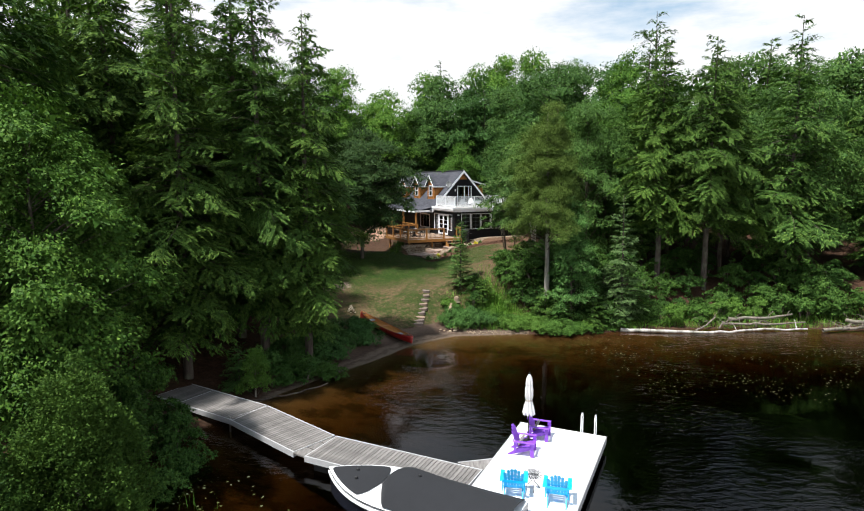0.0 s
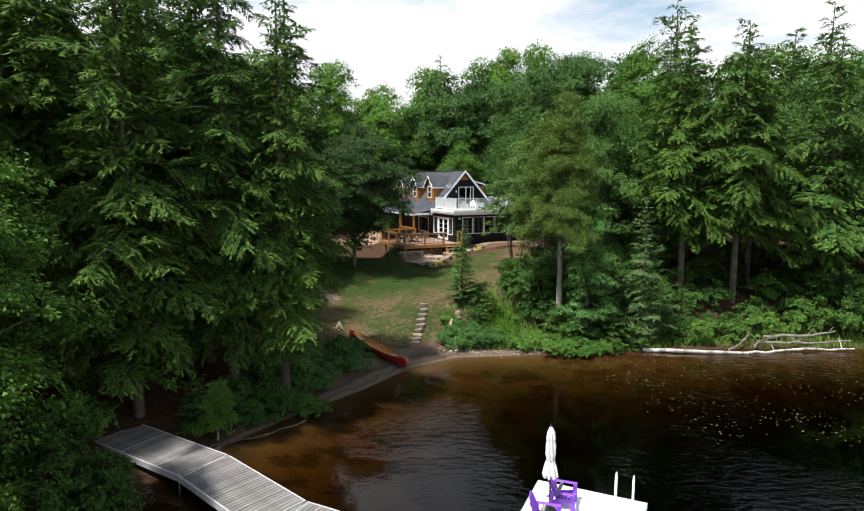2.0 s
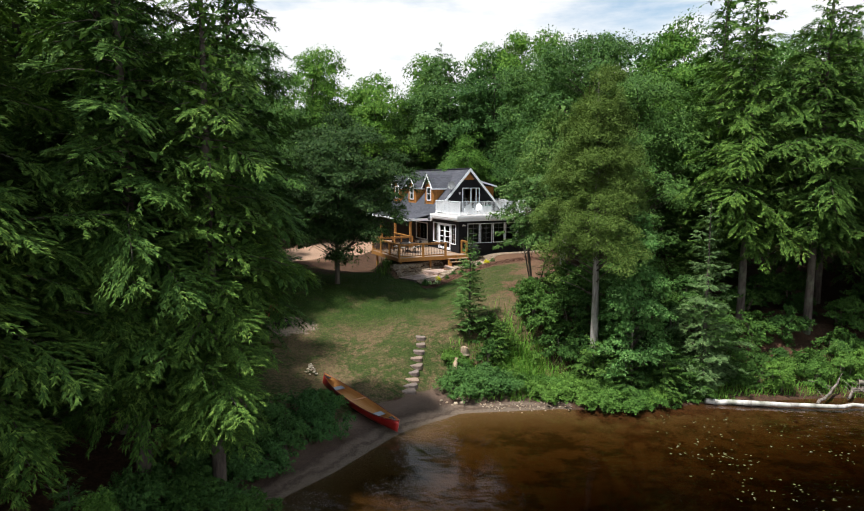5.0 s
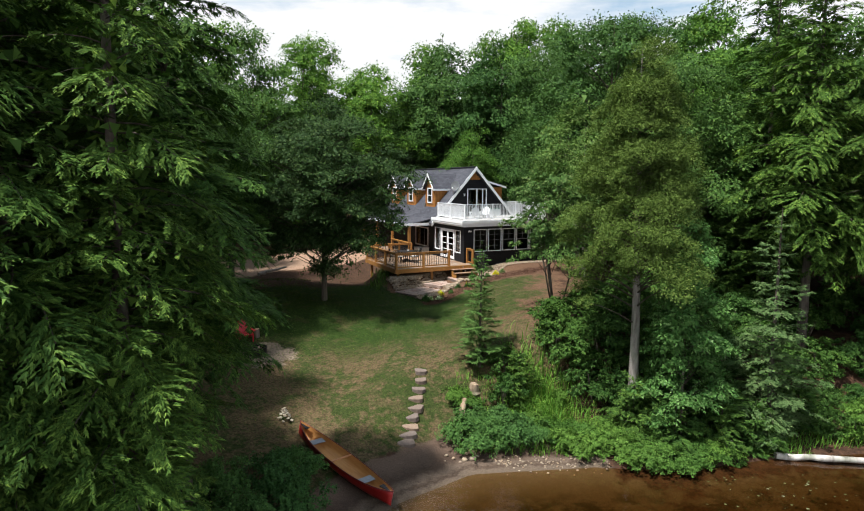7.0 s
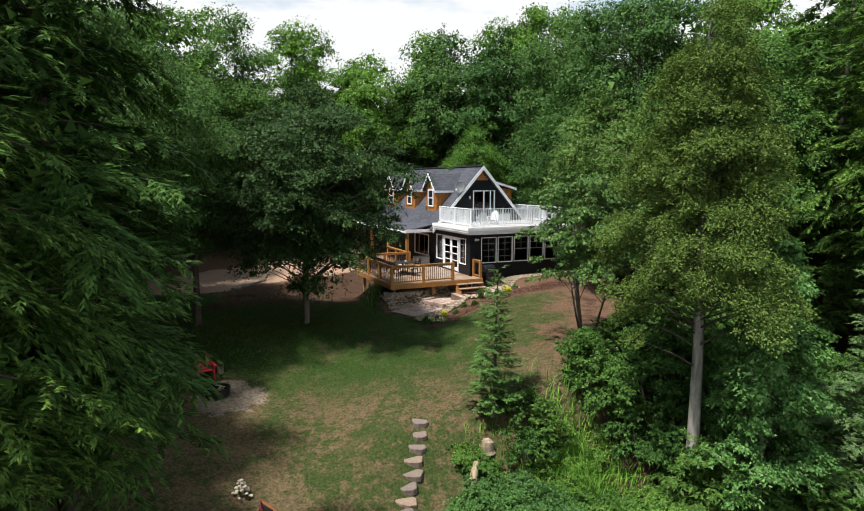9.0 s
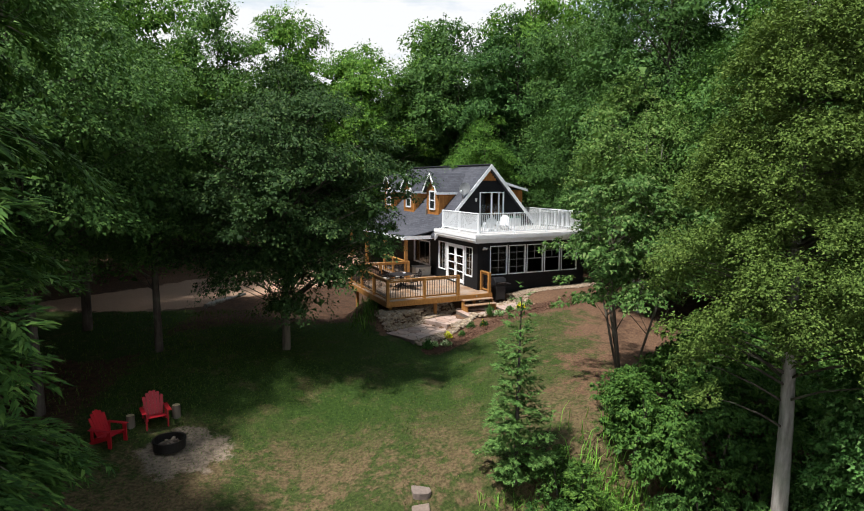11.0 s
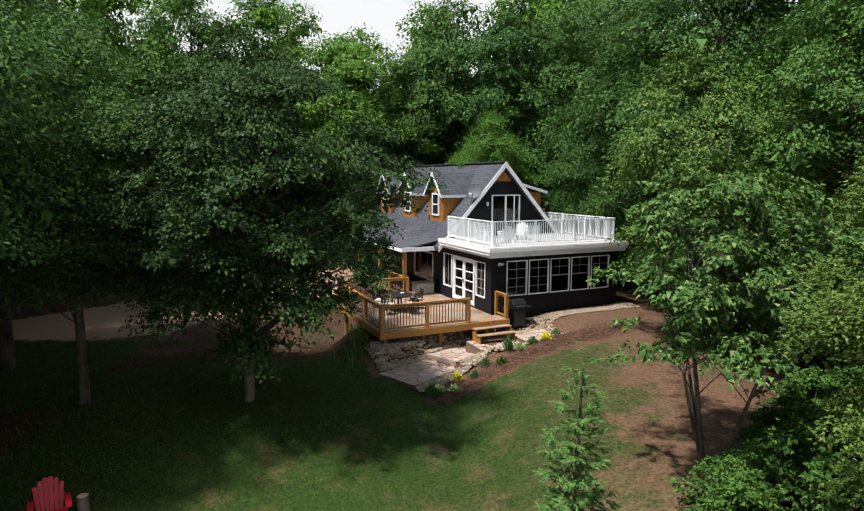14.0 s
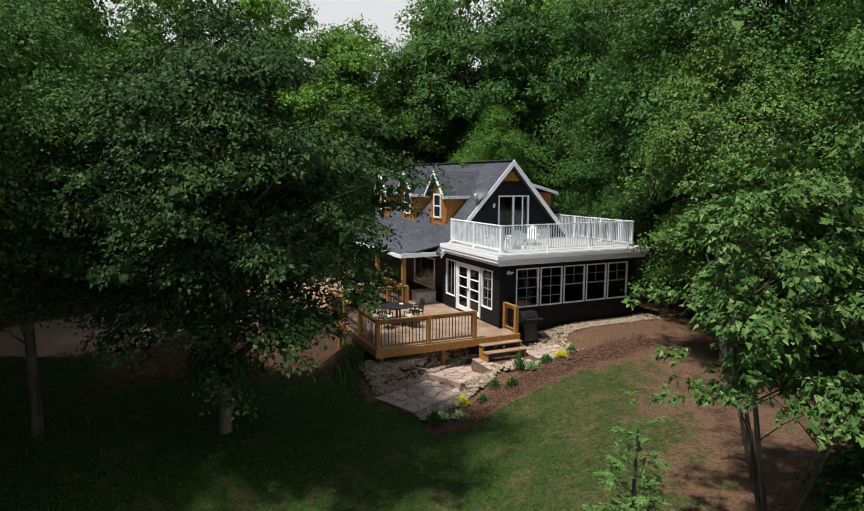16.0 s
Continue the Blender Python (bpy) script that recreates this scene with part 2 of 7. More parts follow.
def part(name, bm, material, parent=None, label=""):
    """Links a bmesh as one mesh object, under a thing or a part."""
    me = bpy.data.meshes.new(name)
    bm.to_mesh(me)
    bm.free()
    me.materials.append(material)
    ob = new(name, me)
    ob.parent = parent
    return tagged(ob, label) if label else ob


def mesh_from(name, verts, faces_flat, per_face, material, smooth_shade=False):
    """A mesh from numpy arrays: verts (n, 3) and faces of per_face corners each."""
    me = bpy.data.meshes.new(name)
    nf = len(faces_flat) // per_face
    me.vertices.add(len(verts))
    me.vertices.foreach_set("co", np.ascontiguousarray(verts, np.float32).ravel())
    me.loops.add(nf * per_face)
    me.loops.foreach_set("vertex_index", np.ascontiguousarray(faces_flat, np.int32))
    me.polygons.add(nf)
    me.polygons.foreach_set("loop_start", np.arange(nf, dtype=np.int32) * per_face)
    if smooth_shade:
        me.polygons.foreach_set("use_smooth", np.ones(nf, bool))
    me.update(calc_edges=True)
    me.validate()
    me.materials.append(material)
    return me


def thing(name, at=(0, 0, 0), label="", category="", group="", kind="", rz=0.0):
    ob = new(name)
    ob.empty_display_size = 0.1
    ob.matrix_world = pose(*at, 0, 0, rz)
    return tagged(ob, label, category, group, kind)

# ---- ground and water ----
def ground_material():
    m = Nodes("ground_cover", 0.95, 0, 0.15)
    att = m.node("ShaderNodeVertexColor")
    att.layer_name = "cover"
    sep = m.node("ShaderNodeSeparateColor")
    m.link(att.outputs["Color"], sep.inputs["Color"])
    lawn_w, sand_w, mulch_w = sep.outputs["Red"], sep.outputs["Green"], sep.outputs["Blue"]
    fine, mid, big = m.noise(11, 6, 0.65), m.noise(3.1, 6, 0.68), m.noise(0.35, 3)
    litter = m.mix(m.ramp(mid, (0.4, 0.0), (0.6, 1.0)), m.ramp(fine, (0.3, (0.020, 0.012, 0.008)), (0.7, (0.060, 0.034, 0.020))), m.ramp(fine, (0.3, (0.035, 0.019, 0.012)), (0.7, (0.10, 0.052, 0.030))))
    green = m.ramp(fine, (0.3, (0.007, 0.021, 0.003)), (0.7, (0.036, 0.065, 0.011)))
    dry = m.ramp(fine, (0.3, (0.034, 0.026, 0.011)), (0.7, (0.15, 0.105, 0.056)))
    worn = m.ramp(fine, (0.3, (0.052, 0.029, 0.018)), (0.7, (0.165, 0.094, 0.056)))
    patches = m.ramp(m.math("ADD", m.math("MULTIPLY", mid, 0.6), m.math("MULTIPLY", big, 0.4)), (0.45, 0.0), (0.53, 1.0))
    thin = m.math("MULTIPLY", att.outputs["Alpha"], m.math("ADD", 0.16, m.math("MULTIPLY", patches, 0.84)))
    g = m.mix(m.math("ADD", thin, m.math("MULTIPLY", m.ramp(m.noise(0.9, 5, 0.7), (0.52, 0.0), (0.66, 0.55)), 1.0)), green, dry)
    shore = m.node("ShaderNodeVertexColor")
    shore.layer_name = "shore"
    bands = m.node("ShaderNodeSeparateColor")
    m.link(shore.outputs["Color"], bands.inputs["Color"])
    # beach: wet sand, a pale wave-washed ridge, dark drift, then brown soil
    grit = m.noise(24, 6, 0.7)
    inland = m.math("ADD", bands.outputs["Green"], m.math("ADD", m.math("MULTIPLY", m.math("SUBTRACT", m.noise(1.3, 5, 0.65), 0.5), 0.16), m.math("MULTIPLY", m.math("SUBTRACT", m.noise(5.0, 4), 0.5), 0.07)))
    sand = m.ramp(inland, (0.0, (0.10, 0.072, 0.046)), (0.03, (0.115, 0.086, 0.060)), (0.07, (0.125, 0.094, 0.070)), (0.10, (0.070, 0.048, 0.034)), (0.14, (0.13, 0.096, 0.072)), (0.20, (0.065, 0.043, 0.031)), (0.34, (0.125, 0.084, 0.062)), (0.6, (0.105, 0.068, 0.048)), (1.0, (0.29, 0.19, 0.13)))
    sand = m.mix(1.0, sand, m.ramp(grit, (0.3, 0.6), (0.7, 1.35)), "MULTIPLY")
    # dark weed and leaf drift on the lake bed
    weed = m.ramp(m.noise(0.7, 6, 0.7, (1.0, 1.9, 1.0)), (0.48, 0.0), (0.58, 0.85))
    sand = m.mix(m.math("MULTIPLY", weed, m.ramp(bands.outputs["Blue"], (0.08, 0.0), (0.2, 1.0))), sand, (0.030, 0.022, 0.010))
    ragged = m.math("ADD", m.math("MULTIPLY", m.math("SUBTRACT", m.noise(1.6, 6, 0.7), 0.5), 1.1), m.math("MULTIPLY", m.math("SUBTRACT", m.noise(0.4, 3), 0.5), 0.8))

    def edge(w):
        return m.ramp(m.math("ADD", w, ragged), (0.4, 0.0), (0.6, 1.0))

    c = m.mix(edge(lawn_w), litter, g)
    c = m.mix(edge(mulch_w), c, worn)
    c = m.mix(edge(sand_w), c, sand)
    pale = m.ramp(m.noise(9, 6, 0.65), (0.3, (0.085, 0.064, 0.047)), (0.7, (0.26, 0.205, 0.155)))
    tufts = m.math("SUBTRACT", m.math("ADD", bands.outputs["Red"], m.math("MULTIPLY", ragged, 1.25)), m.math("MULTIPLY", m.ramp(m.noise(3.2, 5, 0.7), (0.48, 0.0), (0.62, 1.0)), 0.4))
    c = m.mix(m.ramp(tufts, (0.36, 0.0), (0.5, 1.0)), c, pale)
    m.color(c).bump(m.math("ADD", fine, mid), 0.9, 0.05)
    return m.mat


def cover_weights(x, y):
    """Lawn, beach sand, bare soil and dryness over the plan, each 0 to 1."""
    d = shore_distance(x, y)
    lawn = smooth(-12.5, -9.5, x + 0.15 * (y - 44)) * smooth(7.5, 4.0, x - 0.18 * (y - 44)) * smooth(2.0, 3.0, d) * smooth(58, 55, y - 0.2 * x)
    lawn = np.maximum(lawn, smooth(-24, -20, x) * smooth(-11, -13, x) * smooth(50, 53, y) * smooth(60, 57, y))
    sand = smooth(2.9, 2.1, d) * smooth(-20, -6, d) * smooth(-9.5, -6.5, x) * smooth(6.9, 5.9, x)
    sand = np.maximum(sand, 0.62 * smooth(0.5, -1.0, d))
    sand = np.maximum(sand, smooth(4.5, 3.0, np.abs((x + 13.5) * 0.80 - (y - 64.5) * 0.60)) * smooth(57, 59.5, y) * smooth(-26, -22, x) * smooth(-4, -7, x))
    soil = 0.6 * smooth(1.5, 6.5, x - 0.25 * (y - 50)) * smooth(42, 47, y) * smooth(14, 9, x)
    u, v = (x - 2.198) * 0.9092 + (y - 58.375) * 0.4163, -(x - 2.198) * 0.4163 + (y - 58.375) * 0.9092
    soil = np.maximum(soil, smooth(-4.9, -4.2, v) * smooth(-4.8, -3.8, u) * smooth(9, 5, u) * smooth(2, 0, v))
    soil = np.maximum(soil, smooth(56.5, 58.5, y + 0.45 * x) * smooth(-7, -10, x) * smooth(-22, -17, x))
    soil = np.maximum(soil, smooth(-2.6, -2.0, v) * smooth(1.0, 0.4, v) * smooth(-6.3, -5.9, u) * smooth(0.6, 0.2, u))
    dry = smooth(47.5, 43.5, y) * 0.95 + smooth(1.2, 3.2, x) * 0.4
    return lawn, sand, soil, np.clip(dry, 0, 1)


def build_ground():
    def axis(stops):
        out = []
        for (a, b, n) in stops:
            out += list(np.linspace(a, b, n, endpoint=False))
        return np.array(out + [stops[-1][1]])

    xs = axis([(-1500, -150, 12), (-150, -40, 22), (-40, -14, 40), (-14, 16, 100), (16, 50, 60), (50, 160, 22), (160, 1500, 12)])
    ys = axis([(-1200, -60, 10), (-60, 5, 26), (5, 18, 26), (18, 60, 120), (60, 100, 50), (100, 250, 24), (250, 2000, 12)])
    X, Y = np.meshgrid(xs, ys)
    Z = height(X, Y)
    nx, ny = len(xs), len(ys)
    i, j = np.meshgrid(np.arange(nx - 1), np.arange(ny - 1))
    a = (j * nx + i).ravel()
    faces = np.stack([a, a + 1, a + nx + 1, a + nx], 1).ravel()
    me = mesh_from("ground", np.stack([X.ravel(), Y.ravel(), Z.ravel()], 1), faces, 4, ground_material(), True)
    col = me.color_attributes.new("cover", "FLOAT_COLOR", "POINT")
    w = cover_weights(X.ravel(), Y.ravel())
    col.data.foreach_set("color", np.stack(w, 1).astype(np.float32).ravel())
    d = shore_distance(X.ravel(), Y.ravel())
    pit = smooth(2.0, 0.3, np.hypot((X.ravel() + 7.75) / 1.15, (Y.ravel() - 44.9) / 0.95))
    col = me.color_attributes.new("shore", "FLOAT_COLOR", "POINT")
    col.data.foreach_set("color", np.stack([pit, np.clip(d / 6, 0, 1), np.clip(-d / 8, 0, 1), np.ones_like(d)], 1).astype(np.float32).ravel())
    tagged(new("ground", me), "lawn, sandy beach and forest floor round a lake cottage", "ground", kind="structure")


def water_material():
    m = Nodes("lake_water", 0.03, 0, 0.5)
    m.b.inputs["IOR"].default_value = 1.33
    m.b.inputs["Transmission Weight"].default_value = 0.0
    w1 = m.noise(1.7, 3, 0.5, (1.0, 1.8, 1))
    w2 = m.noise(4.5, 3, 0.5, (1.0, 1.7, 1))
    gust = m.ramp(m.noise(0.13, 2), (0.46, 0.06), (0.62, 1.0))
    h = m.math("MULTIPLY", m.math("ADD", w1, m.math("MULTIPLY", w2, 0.28)), gust)
    n = m.node("ShaderNodeBump")
    n.inputs["Strength"].default_value, n.inputs["Distance"].default_value = 0.32, 0.2
    m.link(h, n.inputs["Height"])
    glossy = m.node("ShaderNodeBsdfGlossy")
    glossy.inputs["Roughness"].default_value = 0.03
    m.link(n.outputs["Normal"], glossy.inputs["Normal"])
    att = m.node("ShaderNodeVertexColor")
    att.layer_name = "depth"
    deep = m.node("ShaderNodeSeparateColor")
    m.link(att.outputs["Color"], deep.inputs["Color"])
    clear = m.node("ShaderNodeBsdfTransparent")
    tint = m.ramp(deep.outputs["Red"], (0.0, (0.86, 0.75, 0.57)), (0.10, (0.62, 0.50, 0.31)), (0.28, (0.44, 0.31, 0.15)), (0.6, (0.16, 0.098, 0.040)), (1.0, (0.010, 0.006, 0.002)))
    m.link(tint, clear.inputs["Color"])
    fr = m.node("ShaderNodeFresnel")
    fr.inputs["IOR"].default_value = 1.33
    m.link(n.outputs["Normal"], fr.inputs["Normal"])
    ms = m.node("ShaderNodeMixShader")
    m.link(fr.outputs["Fac"], ms.inputs["Fac"])
    m.link(clear.outputs["BSDF"], ms.inputs[1])
    m.link(glossy.outputs["BSDF"], ms.inputs[2])
    m.link(ms.outputs["Shader"], m.t.nodes["Material Output"].inputs["Surface"])
    return m.mat


def build_water():
    xs = np.concatenate([np.linspace(-1500, -40, 8, endpoint=False), np.linspace(-40, 50, 120, endpoint=False), np.linspace(50, 1500, 12)])
    ys = np.concatenate([np.linspace(-1200, -10, 8, endpoint=False), np.linspace(-10, 42, 100, endpoint=False), np.linspace(42, 60, 3)])
    X, Y = np.meshgrid(xs, ys)
    nx, ny = len(xs), len(ys)
    i, j = np.meshgrid(np.arange(nx - 1), np.arange(ny - 1))
    a = (j * nx + i).ravel()
    faces = np.stack([a, a + 1, a + nx + 1, a + nx], 1).ravel()
    me = mesh_from("water", np.stack([X.ravel(), Y.ravel(), np.zeros(X.size)], 1), faces, 4, water_material(), True)
    dep = np.clip(-height(X.ravel(), Y.ravel()) / 2.6, 0, 1)
    col = me.color_attributes.new("depth", "FLOAT_COLOR", "POINT")
    col.data.foreach_set("color", np.stack([dep, dep, dep, np.ones_like(dep)], 1).astype(np.float32).ravel())
    tagged(new("water", me), "dark tea-coloured lake water with ripples over a sandy bottom", "lake", kind="structure")


build_ground()
build_water()

# ---- trees ----
UP = np.array([0.0, 0.0, 1.0])


def unit(v):
    return v / np.maximum(np.linalg.norm(v, axis=-1, keepdims=True), 1e-9)


def leaf_quads(pos, along, normal, length, width, fold=0.0):
    """Kite-shaped leaves: a tip, a base and two side corners each. All arguments are arrays over the leaves."""
    along = unit(along)
    side = unit(np.cross(normal, along))
    nrm = np.cross(along, side)
    L, W = np.asarray(length)[:, None], np.asarray(width)[:, None]
    mid = pos + along * L * 0.42
    v = np.stack([pos, mid + side * W * 0.5 + nrm * fold * W, pos + along * L, mid - side * W * 0.5 + nrm * fold * W], 1).reshape(-1, 3)
    return v


def tube(bm_verts, bm_faces, pts, radii, sides=7):
    """Adds a tapered limb along pts to the lists."""
    pts = np.asarray(pts, float)
    base = len(bm_verts)
    for k, (p, r) in enumerate(zip(pts, radii)):
        t = unit((pts[min(k + 1, len(pts) - 1)] - pts[max(k - 1, 0)])[None])[0]
        a = unit(np.cross(t, [0.31, 0.95, 0.07])[None])[0]
        b = np.cross(t, a)
        for s in range(sides):
            g = 2 * math.pi * s / sides
            bm_verts.append(p + r * (a * math.cos(g) + b * math.sin(g)))
    for k in range(len(pts) - 1):
        for s in range(sides):
            s2 = (s + 1) % sides
            bm_faces.extend([base + k * sides + s, base + k * sides + s2, base + (k + 1) * sides + s2, base + (k + 1) * sides + s])


def limbs_mesh(name, verts, faces, mat, more_verts=(), more_faces=(), more_mat=None):
    """A mesh of limbs; a second set of thinner ones may carry a bark of its own."""
    n, k = len(verts), len(faces) // 4
    if len(more_verts):
        verts, faces = list(verts) + list(more_verts), list(faces) + [i + n for i in more_faces]
    me = mesh_from(name, np.array(verts), np.array(faces), 4, mat, True)
    if len(more_verts):
        me.materials.append(more_mat)
        idx = np.zeros(len(me.polygons), np.int32)
        idx[k:] = 1
        me.polygons.foreach_set("material_index", idx)
    return me


def quads_mesh(name, verts, mat):
    return mesh_from(name, verts, np.arange(len(verts)), 4, mat)


def sprig_tris(pos, along, normal, length, width):
    """Three-cornered leaves and needle sprays, broad at the base and drawn out to a tip."""
    along = unit(along)
    side = unit(np.cross(normal, along))
    L, W = np.asarray(length)[:, None], np.asarray(width)[:, None]
    return np.stack([pos - side * W * 0.5, pos + side * W * 0.5 + along * L * 0.18, pos + along * L], 1).reshape(-1, 3)


def crown_mesh(verts, mat, tips=None, tip_mat=None):
    me = mesh_from("crown", verts, np.arange(len(verts)), 3, mat)
    if tip_mat:
        me.materials.append(tip_mat)
        me.polygons.foreach_set("material_index", tips.astype(np.int32))
    return me


def conifer_meshes(rng, h, r, bare, boughs, droop, spray, mat, bark, fine=1.0, ragged=0.25, taper=0.8, rise=0.1, trunk_r=None, limb=1.0, slim=1.0, tip_mat=None, roll=0.3, core=5):
    """Trunk and crown of a conifer: arching boughs at all heights, each with side twigs that hang at their ends and carry the needle sprays."""
    tv, tf, lv, lf = [], [], [], []
    lean = rng.normal(0, 0.012, 2) * h
    ts = np.linspace(0, 1, 10)
    axis = np.stack([lean[0] * ts ** 2, lean[1] * ts ** 2, ts * h], 1)
    tr = trunk_r or h * 0.0115
    tube(tv, tf, axis - [0, 0, 0.25], tr * (1 - ts) ** 0.85 + 0.012, 9)
    p1, p2 = rng.uniform(0, 6.28, 2)
    P, A, N, L, W, T = [], [], [], [], [], []
    for i in range(boughs):
        rel = 1 - (1 - (i + rng.random()) / boughs) ** (1 / 1.55)
        k = bare + (0.995 - bare) * rel
        z0 = np.array([np.interp(k, ts, axis[:, 0]), np.interp(k, ts, axis[:, 1]), k * h])
        ang = i * 2.39996 + rng.normal(0, 0.35)
        lump = 1 + 0.20 * math.sin(2 * ang + p1 + rel * 9) + 0.14 * math.sin(ang + p2 - rel * 15)
        reach = r * (1 - rel) ** taper * min(1.0, 0.55 + rel * 3) * lump
        ln = reach * rng.uniform(1 - ragged * 1.8, 1 + ragged * 0.7) + 0.22
        out = np.array([math.cos(ang), math.sin(ang), 0])
        sidev = np.array([-out[1], out[0], 0])
        ro = rng.normal(0, roll)
        plane_s = sidev * math.cos(ro) + UP * math.sin(ro)
        slope = rise + 0.55 * rel ** 2 + rng.normal(0, 0.13)
        dr = droop * rng.uniform(0.6, 1.4)
        bend = rng.normal(0, 0.16)
        if ln > 0.9 and spray < 0.26:
            q = np.linspace(0, 0.85, 4)
            tube(lv, lf, z0 + out * (q * ln)[:, None] + sidev * (bend * ln * q ** 2)[:, None] + UP * ((slope * q - dr * q ** 2) * ln - 0.02)[:, None], (0.006 + 0.008 * ln * (1 - q)) * limb, 4)
        # side twigs, longest at the foot of the bough
        nt = max(5, int(1.9 * ln / spray))
        s = 0.16 + 0.84 * rng.random(nt) ** 0.8
        hand = np.where(rng.random(nt) < 0.5, -1.0, 1.0)
        tl = np.minimum(ln * (0.46 * (1 - s) ** 0.75 + 0.07) * rng.uniform(0.55, 1.25, nt), 1.3) + spray * 0.5
        root = z0 + out * (s * ln)[:, None] + sidev * (bend * ln * s ** 2)[:, None] + UP * ((slope * s - dr * s ** 2) * ln)[:, None]
        td = unit(out * 0.72 + plane_s * (hand * rng.uniform(0.35, 1.25, nt))[:, None] + UP * (slope - 2 * dr * s)[:, None] * 0.55 + rng.normal(0, 0.10, (nt, 3)))
        hang = (0.10 + dr * 0.42) * rng.uniform(0.4, 1.7, nt)
        cnt = np.maximum(4, (fine * tl / (spray * 0.28)).astype(int) * 2)
        j = np.repeat(np.arange(nt), cnt)
        m = len(j)
        q = rng.random(m) ** 0.85
        pos = root[j] + td[j] * (q * tl[j])[:, None] - UP * (hang[j] * tl[j] * q ** 2)[:, None] + rng.normal(0, spray * 0.10, (m, 3))
        perp = unit(np.cross(UP + plane_s * 0.3, td[j]))
        lr = np.where(rng.random(m) < 0.5, -1.0, 1.0)
        P.append(pos)
        A.append(td[j] + perp * (lr * rng.uniform(0.3, 0.9, m))[:, None] - UP * (0.10 + 1.3 * hang[j] * q)[:, None] + rng.normal(0, 0.15, (m, 3)))
        N.append(UP + out * 0.35 + sidev * math.sin(-ro) + td[j] * (hang[j] * q)[:, None] + rng.normal(0, 0.26, (m, 3)))
        L.append(spray * rng.uniform(0.65, 1.35, m))
        W.append(spray * slim * rng.uniform(0.22, 0.40, m))
        T.append((np.maximum(s[j], q) + rng.normal(0, 0.12, m) > 0.84) & (rng.random(m) < 0.5))
        # shaded twigs near the stem
        q = rng.uniform(0.0, 0.5, core)
        P.append(z0 + out * (q * ln)[:, None] + UP * ((slope * q - dr * q ** 2) * ln - 0.12)[:, None] + rng.normal(0, 0.1, (core, 3)) * ln)
        A.append(rng.normal(0, 1, (core, 3)))
        N.append(UP + rng.normal(0, 0.7, (core, 3)))
        L.append(np.full(core, min(0.3, 0.12 + ln * 0.1)))
        W.append(np.full(core, min(0.2, 0.08 + ln * 0.06)))
        T.append(np.zeros(core, bool))
    P, A, N, L, W, T = (np.concatenate(q) for q in (P, A, N, L, W, T))
    return limbs_mesh("trunk", tv, tf, bark, lv, lf, MAT["hembark"]), crown_mesh(sprig_tris(P, A, N, L, W), mat, T, tip_mat)


